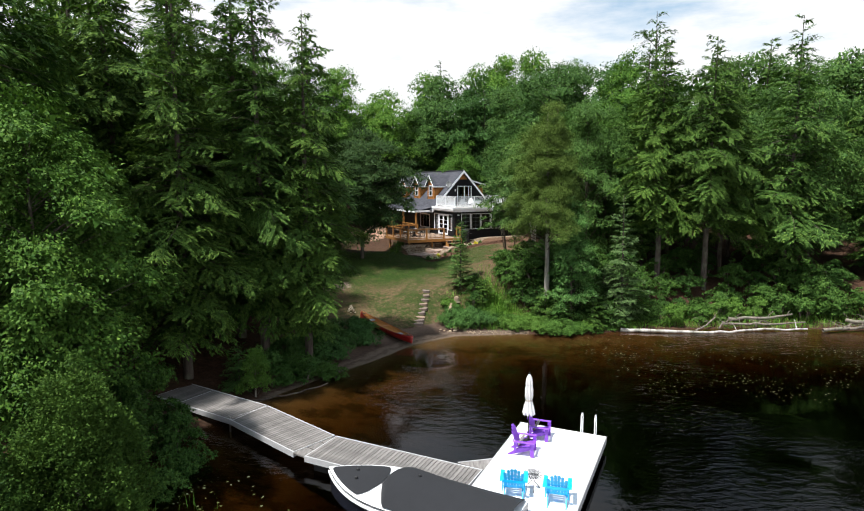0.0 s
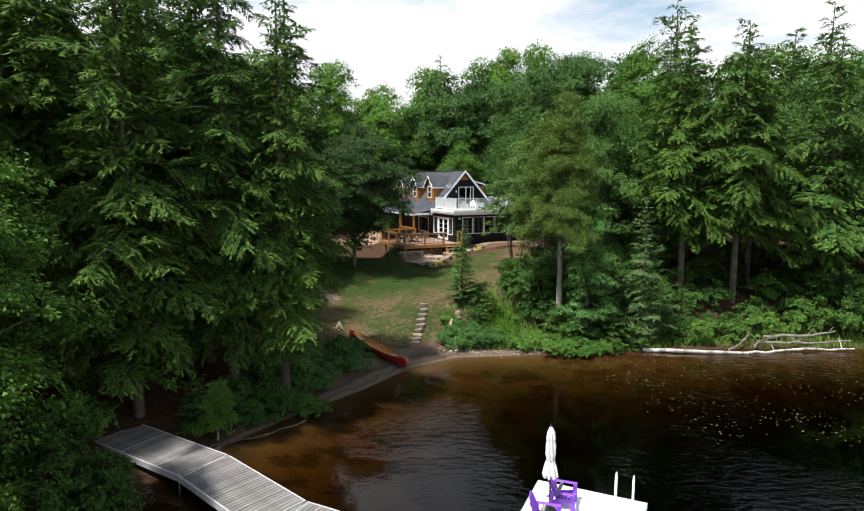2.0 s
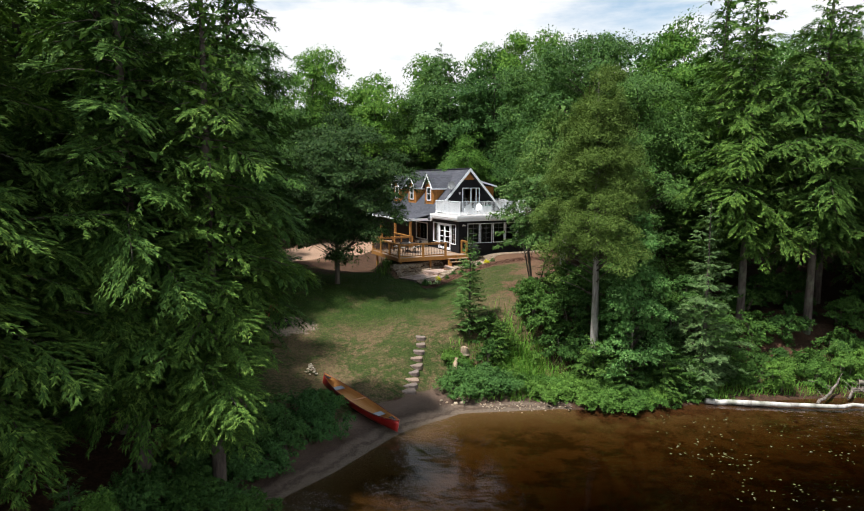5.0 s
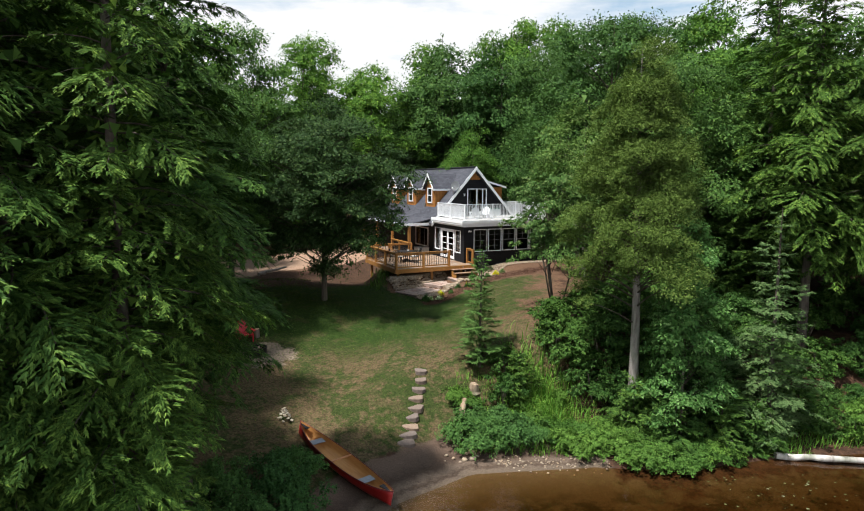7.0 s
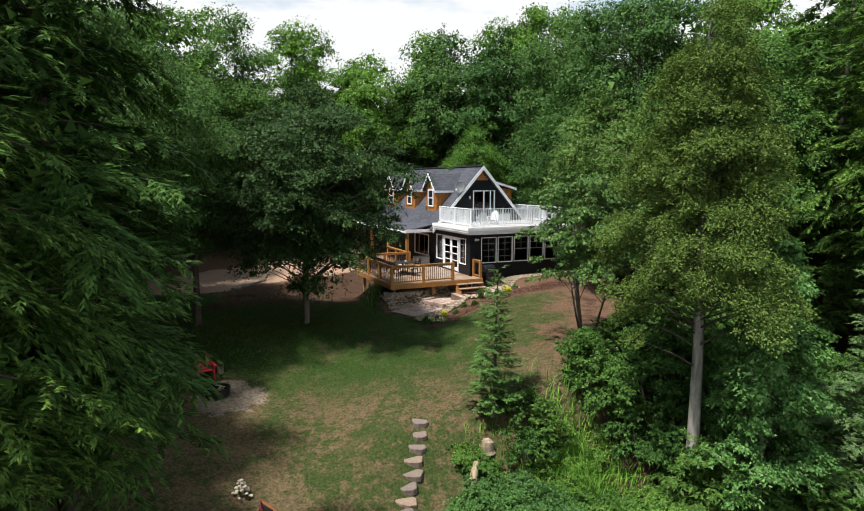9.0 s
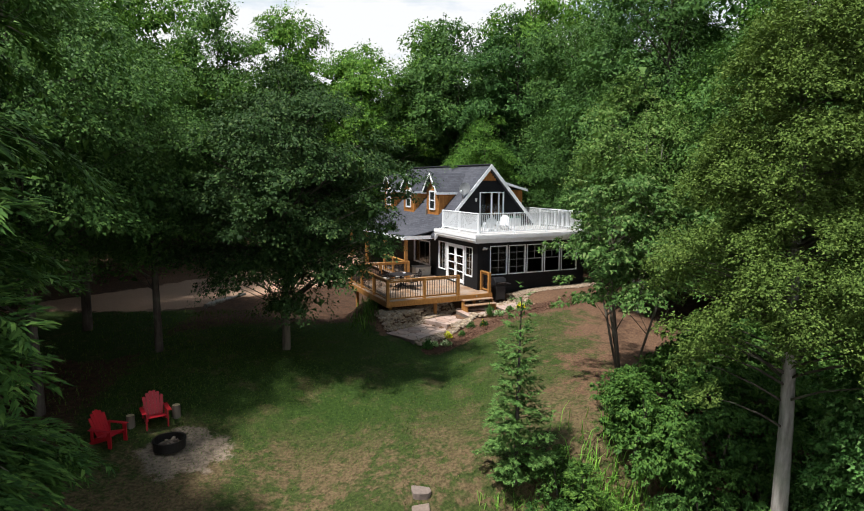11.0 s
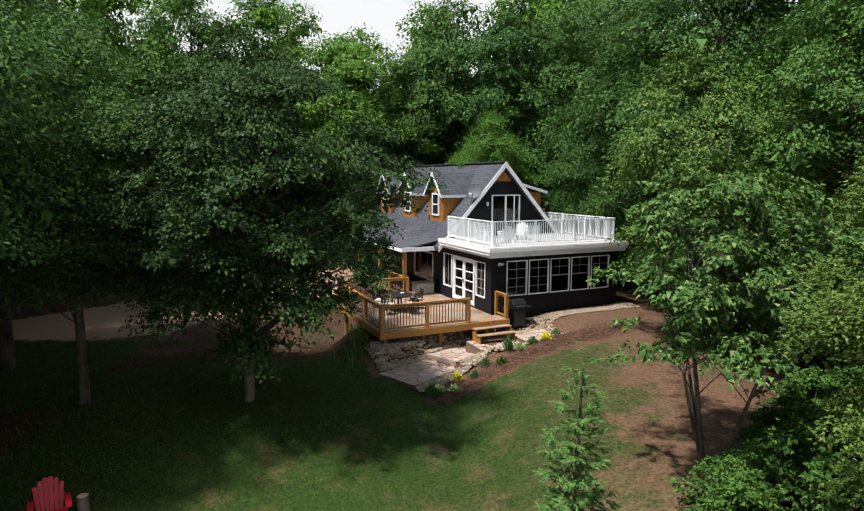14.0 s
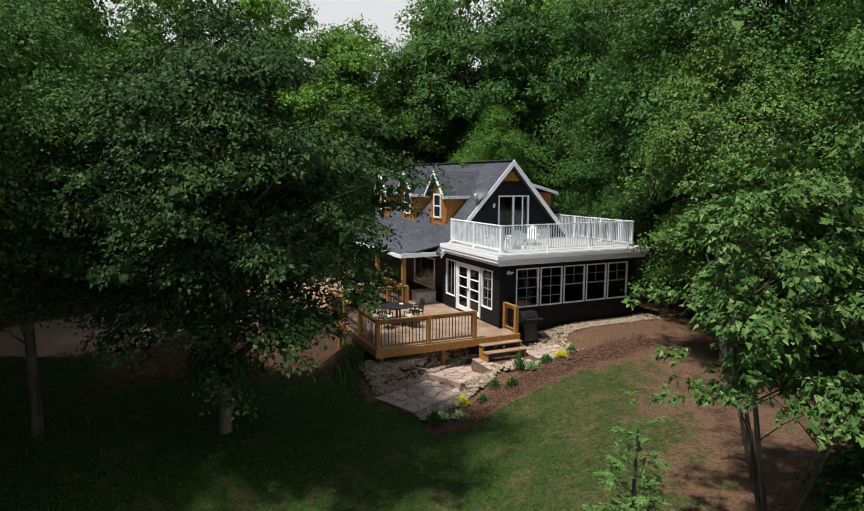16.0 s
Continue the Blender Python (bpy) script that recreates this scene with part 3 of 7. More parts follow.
def broadleaf_meshes(rng, h, r, bare, boughs, leaves, leaf, mat, bark, stems=1, shape=0.5, gap=0.25, trunk_r=None, flat=0.4, spread=0.35, low=0.35, inner=1.0, top=0.9, hang=0.6):
    """Trunk with limbs, and a crown of leafy boughs: thick tilted pads of leaves round the limb ends, with dark gaps between them."""
    tv, tf, lv, lf = [], [], [], []
    cz = bare * h + (1 - bare) * h * 0.5
    rz = (1 - bare) * h * 0.5
    tr = trunk_r or h * 0.018
    tops = []
    for s in range(stems):
        a = rng.uniform(0, 6.28)
        tilt = 0.0 if stems == 1 else rng.uniform(0.08, 0.22) * h
        ts = np.linspace(0, 1, 8)
        wob = rng.normal(0, 0.012 * h, (8, 2)).cumsum(0) * 0.4
        pts = np.stack([math.cos(a) * (0.12 * (stems > 1) + tilt * ts) + wob[:, 0] * ts, math.sin(a) * (0.12 * (stems > 1) + tilt * ts) + wob[:, 1] * ts, ts * h * (top if stems == 1 else 0.72) - 0.25], 1)
        tube(tv, tf, pts, tr / math.sqrt(stems) * (1 - 0.92 * ts) + 0.012, 8)
        tops.append(pts)
    # bough centres, pushed apart so that gaps stay between them
    n = boughs * 10
    u = unit(rng.normal(0, 1, (n, 3)))
    rad = rng.uniform(0.05, 0.95, n) ** 0.5
    p1, p2 = rng.uniform(0, 6, 2)
    lump = 1 + 0.2 * np.sin(u[:, 0] * 3.1 + p1) * np.sin(u[:, 1] * 2.7 + p2)
    c = u * (rad * lump)[:, None]
    zz = c[:, 2]
    width = np.where(zz > 0, 1 - np.clip(zz, 0, 1) ** 2 * shape, 1 - low * np.clip(-zz, 0, 1) ** 2)
    if shape > 1:  # a cone
        zz = rng.uniform(-1, 1, n) ** 3 * 0.35 + rng.uniform(-1, 0.95, n) * 0.65
        a3 = np.arctan2(c[:, 1], c[:, 0])
        rr = (0.25 + 0.75 * rng.random(n) ** 0.5) * lump
        c = np.stack([np.cos(a3) * rr, np.sin(a3) * rr, zz], 1)
        width = (np.clip(1 - (zz + 1) / 2, 0, 1) ** 0.75) * np.clip(0.55 + (zz + 1) * 1.6, 0, 1) + 0.03
    cand = np.stack([c[:, 0] * r * width, c[:, 1] * r * width, cz + zz * rz], 1)
    size0 = spread * r
    ctr = [cand[0]]
    sep = size0 * (0.5 + 0.5 * gap)
    for p in cand[1:]:
        if len(ctr) >= boughs:
            break
        dd = (np.array(ctr) - p) / [1, 1, 0.62]
        if np.min(np.linalg.norm(dd, axis=1)) > sep * (1 - 0.45 * len(ctr) / boughs):
            ctr.append(p)
    ctr = np.array(ctr)
    P, A, N, L = [], [], [], []
    for p in ctr:
        pts = tops[rng.integers(0, stems)]
        hz = max(0.12, (p[2] - 0.45 * np.hypot(p[0], p[1])) / (0.9 * h))
        k = min(0.95, hz) * (len(pts) - 1)
        i = int(k)
        st = pts[i] + (pts[min(i + 1, len(pts) - 1)] - pts[i]) * (k - i)
        q = np.linspace(0, 1, 4)[:, None]
        d = np.linalg.norm(p - st)
        bend = st + (p - st) * q + UP * (np.sin(q * math.pi) * 0.05 * d)
        if rng.random() < (0.4 if stems > 1 else 1.0 if leaf < 0.3 else 0.35):
            tube(lv, lf, bend, (0.007 + 0.010 * d) * (0.5 if stems > 1 else 1.0) * np.array([1, 0.7, 0.4, 0.15]), 4)
        size = size0 * rng.uniform(0.65, 1.3)
        outh = unit((p * [1, 1, 0])[None] + 1e-6)[0]
        sidev = np.array([-outh[1], outh[0], 0])
        m = int(leaves * (size / size0) ** 2)
        # twigs inside the bough, leaves hanging round each twig
        nt = max(4, m // 11)
        t2 = unit(rng.normal(0, 1, (nt, 3))) * (rng.uniform(0.1, 1, nt) ** 0.4)[:, None]
        t2[:, 2] = np.abs(t2[:, 2]) * 1.05 - 0.3
        which = rng.integers(0, nt, m)
        loc = t2[which] + rng.normal(0, 0.11, (m, 3))
        tiltk = rng.uniform(0.15, 0.5)
        pos = p + outh * (loc[:, :1] * size * 1.15) + sidev * (loc[:, 1:2] * size) + UP * (loc[:, 2:3] * size * flat * 1.6 - (loc[:, :1] * size) * tiltk)
        nm = UP * (0.9 if hang > 0 else 0.35) + outh * (0.4 + 0.5 * loc[:, :1]) + sidev * 0.5 * loc[:, 1:2] + rng.normal(0, 0.45, (m, 3))
        al = outh * 0.7 + sidev * loc[:, 1:2] - UP * hang + rng.normal(0, 0.5, (m, 3))
        P.append(pos)
        A.append(al)
        N.append(nm)
        L.append(leaf * rng.uniform(0.65, 1.35, m))
        # shaded leaf masses inside the bough
        mi = int(inner * 30) + 1
        inn = unit(rng.normal(0, 1, (mi, 3))) * (rng.uniform(0, 0.5, mi) ** 0.5)[:, None]
        P.append(p + inn * size * [0.9, 0.9, flat] - UP * size * flat * 0.45)
        A.append(rng.normal(0, 1, (mi, 3)))
        N.append(rng.normal(0, 0.6, (mi, 3)) + UP * 0.6)
        L.append(np.minimum(size * 0.42, leaf * 2.6) * rng.uniform(0.7, 1.3, mi))
    P, A, N, L = (np.concatenate(q) for q in (P, A, N, L))
    return limbs_mesh("trunk", tv, tf, bark, lv, lf, MAT["hembark"]), crown_mesh(sprig_tris(P, A, N, L, L * rng.uniform(0.5, 0.85, len(L))), mat)


def plant_tree(name, meshes, x, y, label, category="tree", group="", rz=0.0, s=1.0, sz=None, sink=0.0):
    ob = thing(name, (x, y, gz(x, y) - sink), label, category, group, rz=rz)
    ob.scale = (s, s, sz or s)
    for nm, me in zip(("trunk", "crown"), meshes):
        p = new(nm, me)
        p.parent = ob
    return ob


R = np.random.default_rng


def hemlock(seed, h, r, bare=0.12, boughs=None, spray=0.34, fine=1.0, slim=1.0, core=12):
    return conifer_meshes(R(seed), h, r, bare, boughs or int(h * 11), 0.42, spray, MAT["hemlock"], MAT["hembark"], fine, 0.34, 0.62, 0.10, slim=slim, tip_mat=MAT["hemtip"], core=core)


def spruce(seed, h, r, bare=0.03, spray=0.24, fine=1.0, mat="spruce", boughs=None):
    return conifer_meshes(R(seed), h, r, bare, boughs or int(h * 14) + 14, 0.12, spray, MAT[mat], MAT["hembark"], fine, 0.18, 0.9, 0.08, roll=0.15)


# the large hemlocks on the near point
for seed, x, y, h, r, sp, bare in ((11, -6.45, 30.3, 18.5, 2.5, 0.115, 0.12), (12, -7.0, 34.2, 18.5, 3.0, 0.15, 0.24), (13, -11.6, 27.4, 19.5, 3.6, 0.16, 0.10), (14, -10.8, 33.0, 21.0, 4.0, 0.19, 0.12), (15, -15.5, 29.5, 21.5, 4.2, 0.27, 0.1), (16, -8.7, 30.2, 20.5, 3.0, 0.16, 0.14)):
    plant_tree("hemlock_tree", hemlock(seed, h, r, bare, spray=sp), x, y, "tall hemlock with drooping feathery boughs on the shore", group="hemlocks on the point")

# the dark maple by the deck, and the trees round the lawn
plant_tree("maple_tree", broadleaf_meshes(R(21), 11.2, 5.0, 0.13, 230, 560, 0.105, MAT["maple"], MAT["bark"], 1, 0.6, 0.45, 0.17, 0.36, 0.20, 0.15), -6.1, 51.5, "dark green leafy maple on the lawn beside the deck")
plant_tree("red_maple", broadleaf_meshes(R(22), 7.4, 2.5, 0.26, 130, 170, 0.115, MAT["young"], MAT["bark"], 5, 0.5, 0.5, 0.085, 0.36, 0.19, 0.2, 0.15), 6.0, 46.2, "slender multi-stemmed young maple with pale green leaves")
plant_tree("aspen_tree", broadleaf_meshes(R(23), 11.0, 3.4, 0.20, 110, 520, 0.10, MAT["pale"], MAT["birchbark"], 3, 0.6, 0.4, 0.14, 0.45, 0.26), 9.6, 55.5, "light green aspen with pale stems behind the lawn")
plant_tree("cedar_tree", broadleaf_meshes(R(24), 15.2, 3.0, 0.27, 300, 760, 0.06, MAT["cedar"], MAT["cedbark"], 1, 1.2, 0.3, 0.2, 0.6, 0.17, 0.25, 0.4, 0.96, 0.2), 8.0, 41.0, "olive green white cedar with a grey leaning trunk")
plant_tree("poplar_sapling", broadleaf_meshes(R(25), 9.4, 1.7, 0.02, 130, 320, 0.09, MAT["poplar"], MAT["bark"], 1, 1.2, 0.3, 0.06, 0.45, 0.3, 0.1), 9.5, 39.9, "young poplar with glossy leaves on the shore bank")
plant_tree("spruce_tree", spruce(26, 9.2, 1.7, spray=0.12, fine=0.8, mat="silver", boughs=116), 13.1, 40.4, "blue-grey young spruce on the shore bank")
plant_tree("spruce_sapling", conifer_meshes(R(27), 5.2, 0.82, 0.02, 130, 0.1, 0.085, MAT["spruce"], MAT["hembark"], 0.9, 0.25, 0.85, 0.25, roll=0.2, core=2), 2.05, 42.8, "small soft green spruce at the lawn edge")
for seed, x, y, h, r in ((31, 17.4, 45.5, 18.5, 3.1), (32, 20.6, 44.6, 18.8, 3.8), (33, 23.6, 48.5, 16.5, 3.4)):
    plant_tree("hemlock_tree", hemlock(seed, h, r, 0.26, spray=0.155), x, y, "tall hemlock with a bare lower trunk by the water", group="hemlocks on the far shore")

# left foreground
plant_tree("maple_tree", broadleaf_meshes(R(41), 12.6, 3.6, 0.04, 150, 560, 0.115, MAT["fore"], MAT["bark"], 1, 0.5, 0.3, 0.14, 0.45, 0.26), -12.6, 18.8, "full green leafy maple over the shore")
plant_tree("arborvitae_tree", broadleaf_meshes(R(42), 6.2, 2.1, 0.0, 160, 560, 0.075, MAT["arbor"], MAT["cedbark"], 1, 1.2, 0.3, 0.08, 0.8, 0.22, 0.1, 0.8, 0.8, -0.5), -9.7, 15.4, "dense yellow-green cedar at the water's edge")
plant_tree("arborvitae_tree", broadleaf_meshes(R(43), 5.4, 1.7, 0.0, 90, 520, 0.07, MAT["arbor"], MAT["cedbark"], 1, 0.85, 0.3, 0.08, 0.8, 0.24, 0.1, 0.8, 0.8, -0.5), -11.4, 12.8, "dense yellow-green cedar at the water's edge")
plant_tree("arborvitae_sapling", broadleaf_meshes(R(44), 2.5, 0.85, 0.0, 60, 240, 0.05, MAT["shrub"], MAT["cedbark"], 1, 1.2, 0.3, 0.04, 0.8, 0.26, 0.1, 0.8, 0.8, -0.5), -8.2, 26.6, "small cone-shaped cedar beside the dock")
plant_tree("spruce_sapling", spruce(45, 2.4, 0.8, spray=0.1, mat="spruce"), -9.1, 27.1, "small spruce beside the dock")

# the woods round the clearing: a few grown trees, planted again and again
woods = {
    "maple_tree": [broadleaf_meshes(R(s), 14, 4.4, 0.03, 84, 540, 0.15, MAT["broad"], MAT["bark"], 1, 0.5, 0.35, 0.16, 0.5, 0.28, 0.1) for s in (51, 52, 53)],
    "beech_tree": [broadleaf_meshes(R(s), 15, 4.1, 0.03, 84, 540, 0.15, MAT["bright"], MAT["bark"], 1, 0.6, 0.35, 0.16, 0.5, 0.28, 0.1) for s in (54, 55)],
    "tall_maple": [broadleaf_meshes(R(154), 15, 4.6, 0.22, 90, 760, 0.12, MAT["broad"], MAT["hembark"], 1, 0.5, 0.35, 0.2, 0.46, 0.28, 0.1)],
    "hemlock_tree": [hemlock(s, 17, 3.4, 0.14, 150, 0.25, 0.9) for s in (56, 57)],
    "fir_tree": [spruce(58, 15, 2.4, 0.08, 0.26, 0.9, "hemlock")],
}
near_house = {
    "maple_tree": [broadleaf_meshes(R(s), 14, 4.4, 0.03, 90, 820, 0.115, MAT["broad"], MAT["bark"], 1, 0.5, 0.35, 0.16, 0.5, 0.27, 0.1) for s in (151, 152)],
    "beech_tree": [broadleaf_meshes(R(s), 15, 4.1, 0.03, 90, 820, 0.112, MAT["bright"], MAT["bark"], 1, 0.6, 0.35, 0.16, 0.5, 0.27, 0.1) for s in (154,)],
}
distant = {
    "maple_tree": [broadleaf_meshes(R(s), 14.5, 4.8, 0.03, 66, 420, 0.22, MAT["broad"], MAT["bark"], 1, 0.45, 0.35, 0.18, 0.55, 0.32, 0.05) for s in (61, 62)],
    "beech_tree": [broadleaf_meshes(R(s), 15, 4.5, 0.03, 66, 420, 0.22, MAT["bright"], MAT["bark"], 1, 0.5, 0.35, 0.18, 0.55, 0.32, 0.05) for s in (63,)],
    "hemlock_tree": [hemlock(66, 17, 3.6, 0.12, 130, 0.34, 0.9)],
    "fir_tree": [spruce(68, 15, 2.6, 0.08, 0.34, 0.9, "hemlock")],
}
TREE_LABEL = {"tall_maple": "tall maple with a bare dark trunk, beside the drive or added as shade", "maple_tree": "full green maple at the edge of the woods", "beech_tree": "light green broadleaf tree in the woods", "hemlock_tree": "dark hemlock in the woods", "fir_tree": "narrow dark fir in the woods"}


def wood_tree(kind, x, y, s, rng, stock):
    plant_tree("maple_tree" if kind == "tall_maple" else kind, stock[kind][rng.integers(0, len(stock[kind]))], x, y, TREE_LABEL[kind], group="trees of the woods", rz=float(rng.uniform(0, 360)), s=s, sz=s * float(rng.uniform(0.95, 1.12)))


rng = R(5)
# right-hand shore, behind the cottage, and left of the lawn
for x, y, s, kind in ((13.5, 52, 1.05, "maple_tree"), (16.5, 57, 1.1, "beech_tree"), (12.5, 61, 1.35, "maple_tree"), (19.5, 53, 1.15, "hemlock_tree"), (27, 45, 1.05, "hemlock_tree"), (30.5, 48, 1.0, "maple_tree"),
                      (27, 54, 0.85, "hemlock_tree"), (34, 45, 1.0, "fir_tree"), (38, 49, 1.2, "hemlock_tree"), (23, 58, 1.25, "maple_tree"), (31, 60, 0.85, "fir_tree"), (36, 60, 1.2, "hemlock_tree"), (43.5, 60.5, 1.22, "hemlock_tree"), (43, 52, 1.1, "hemlock_tree"),
                      (46, 46, 1.0, "fir_tree"), (40.5, 42.6, 0.85, "maple_tree"), (50, 50, 1.15, "fir_tree"), (35.5, 41.8, 0.6, "maple_tree"), (20.5, 66, 1.3, "maple_tree"),
                      (6.5, 76.5, 1.3, "maple_tree"), (2, 81, 1.5, "maple_tree"), (-6, 77, 1.17, "beech_tree"), (11.5, 73, 1.28, "maple_tree"), (8.8, 84, 1.42, "beech_tree"), (17, 72, 1.35, "maple_tree"), (-17, 76, 1.3, "maple_tree"), (3.5, 70.5, 0.75, "beech_tree"), (9.5, 66.5, 0.9, "maple_tree"), (-2.5, 79, 1.0, "maple_tree"), (-12.5, 78.5, 1.3, "beech_tree"),
                      # second and third tall maple are added, out of view, to shade the lawn
                      (-21.5, 63.0, 1.2, "tall_maple"), (-17.8, 47.5, 1.05, "tall_maple"), (-12.9, 46.4, 0.9, "tall_maple"), (-23, 67, 1.3, "maple_tree"), (-23.5, 60, 1.25, "hemlock_tree"), (-11.3, 51.5, 0.8, "tall_maple"), (-16.4, 55.3, 1.1, "tall_maple"), (29.5, 51.5, 1.0, "maple_tree"), (33.5, 56, 1.0, "maple_tree"), (20, 61, 1.12, "beech_tree"), (17.5, 49.5, 1.1, "fir_tree"), (-22.0, 50.5, 1.25, "maple_tree"), (-18.5, 31.5, 1.3, "hemlock_tree"), (-24.5, 34, 1.4, "hemlock_tree"), (-15.0, 35.5, 1.3, "hemlock_tree"), (-19.5, 48, 1.25, "maple_tree"), (-17.5, 42, 1.25, "hemlock_tree"),
                      (-14.0, 38.5, 1.2, "maple_tree"), (-20, 36, 1.25, "hemlock_tree"), (-17, 22.5, 1.2, "hemlock_tree"), (-20.5, 27, 1.3, "hemlock_tree"), (-23, 18.5, 1.2, "maple_tree"), (-26, 44, 1.3, "maple_tree")):
    stock = near_house if kind in near_house and -18 < x < 18 and 50 < y < 75 else woods if kind == "tall_maple" else distant if x < -18.5 or x > 41 or (x > 20 and y > 57) else woods
    wood_tree(kind, x, y, s, rng, stock)
kinds = list(distant)
for dist, step, span in ((86, 6.5, 40), (98, 8.0, 44)):
    k = 0
    while True:
        ang = -span + (k + rng.uniform(-0.3, 0.3)) * math.degrees(step / dist)
        k += 1
        if ang > span:
            break
        x, y = dist * math.sin(radians(ang)) + rng.normal(0, 1.2), dist * math.cos(radians(ang)) + rng.normal(0, 1.5)
        if shore_distance(x, y) < 4:
            continue
        wood_tree(kinds[int(rng.choice(4, p=(0.45, 0.25, 0.18, 0.12)))], x, y, float(rng.uniform(1.05, 1.4)), rng, distant)
# the outer woods: left and right flanks and behind the camera's shore
for x, y, s, kind in ((58, 49, 1.2, "hemlock_tree"), (66, 46, 1.1, "maple_tree"), (74, 52, 1.3, "fir_tree"), (62, 58, 1.3, "maple_tree"), (54, 62, 1.3, "hemlock_tree"), (44, 64, 1.3, "maple_tree"), (37, 68, 1.3, "fir_tree"), (82, 48, 1.3, "maple_tree"),
                      (-30, 33, 1.3, "hemlock_tree"), (-34, 44, 1.3, "maple_tree"), (-30, 54, 1.3, "hemlock_tree"), (-27, 66, 1.3, "maple_tree"), (-38, 60, 1.3, "fir_tree"), (-30, 22, 1.2, "maple_tree"), (-22, 75, 1.3, "beech_tree"), (-26, 9, 1.2, "hemlock_tree"), (-31, 3, 1.2, "maple_tree"), (-36, 12, 1.3, "maple_tree"), (-40, 0, 1.3, "fir_tree"), (-43, 8, 1.2, "maple_tree"), (-38, 24, 1.3, "hemlock_tree"), (-48, -4, 1.3, "maple_tree")):
    wood_tree(kind, x, y, s, rng, distant)

# ---- cottage ----
HX, HY, HZ, HYAW = 2.198, 58.375, 4.2, 24.6
HM = pose(HX, HY, 0, 0, 0, HYAW)


def hw(u, v, z=0.0):
    """A place in the cottage's own axes (along the front, back from it, height over the lake) in the world."""
    return HM @ Vector((u, v, z))


def box(bm, x0, x1, y0, y1, z0, z1, bevel=0.0):
    vs = [bm.verts.new(p) for p in ((x0, y0, z0), (x1, y0, z0), (x1, y1, z0), (x0, y1, z0), (x0, y0, z1), (x1, y0, z1), (x1, y1, z1), (x0, y1, z1))]
    fs = [bm.faces.new([vs[i] for i in q]) for q in ((0, 3, 2, 1), (4, 5, 6, 7), (0, 1, 5, 4), (1, 2, 6, 5), (2, 3, 7, 6), (3, 0, 4, 7))]
    if bevel:
        bmesh.ops.bevel(bm, geom=list({e for f in fs for e in f.edges}), offset=bevel, segments=1, affect="EDGES")


def boxes(*args, bevel=0.0):
    bm = bmesh.new()
    for a in args:
        box(bm, *a, bevel=bevel)
    return bm


def bar(bm, p, q, w, h, up=(0, 0, 1)):
    """A straight bar of w by h between two points."""
    p, q = Vector(p), Vector(q)
    d = (q - p).normalized()
    s = d.cross(Vector(up))
    s = s.normalized() if s.length > 1e-5 else Vector((1, 0, 0))
    n = s.cross(d)
    c = [a + s * i * w / 2 + n * j * h / 2 for a in (p, q) for i, j in ((-1, -1), (1, -1), (1, 1), (-1, 1))]
    vs = [bm.verts.new(v) for v in c]
    for f in ((0, 3, 2, 1), (4, 5, 6, 7), (0, 1, 5, 4), (1, 2, 6, 5), (2, 3, 7, 6), (3, 0, 4, 7)):
        bm.faces.new([vs[i] for i in f])


def bars(*args):
    bm = bmesh.new()
    for a in args:
        bar(bm, *a)
    return bm


def prism(pts, depth):
    """A solid from a flat outline pts, pushed along the vector depth."""
    bm = bmesh.new()
    a = [bm.verts.new(p) for p in pts]
    b = [bm.verts.new(Vector(p) + Vector(depth)) for p in pts]
    bm.faces.new(a[::-1])
    bm.faces.new(b)
    for i in range(len(pts)):
        j = (i + 1) % len(pts)
        bm.faces.new((a[i], a[j], b[j], b[i]))
    bmesh.ops.recalc_face_normals(bm, faces=bm.faces)
    return bm


def siding_material():
    m = Nodes("black_lap_siding", 0.6, 0, 0.18)
    w = m.node("ShaderNodeTexWave")
    w.wave_type, w.bands_direction, w.wave_profile = "BANDS", "Z", "SAW"
    w.inputs["Scale"].default_value = 1.0 / 0.18 / 2 * 0.32
    m.link(m.pos, w.inputs["Vector"])
    c = m.ramp(m.noise(2.0, 4), (0.3, (0.006, 0.007, 0.009)), (0.7, (0.012, 0.013, 0.016)))
    m.color(m.mix(0.3, c, m.ramp(m.noise(40, 2, stretch=(1, 1, 12)), (0.4, (0.006, 0.006, 0.008)), (0.6, (0.013, 0.014, 0.017))))).bump(w.outputs["Fac"], 0.6, 0.02)
    return m.mat


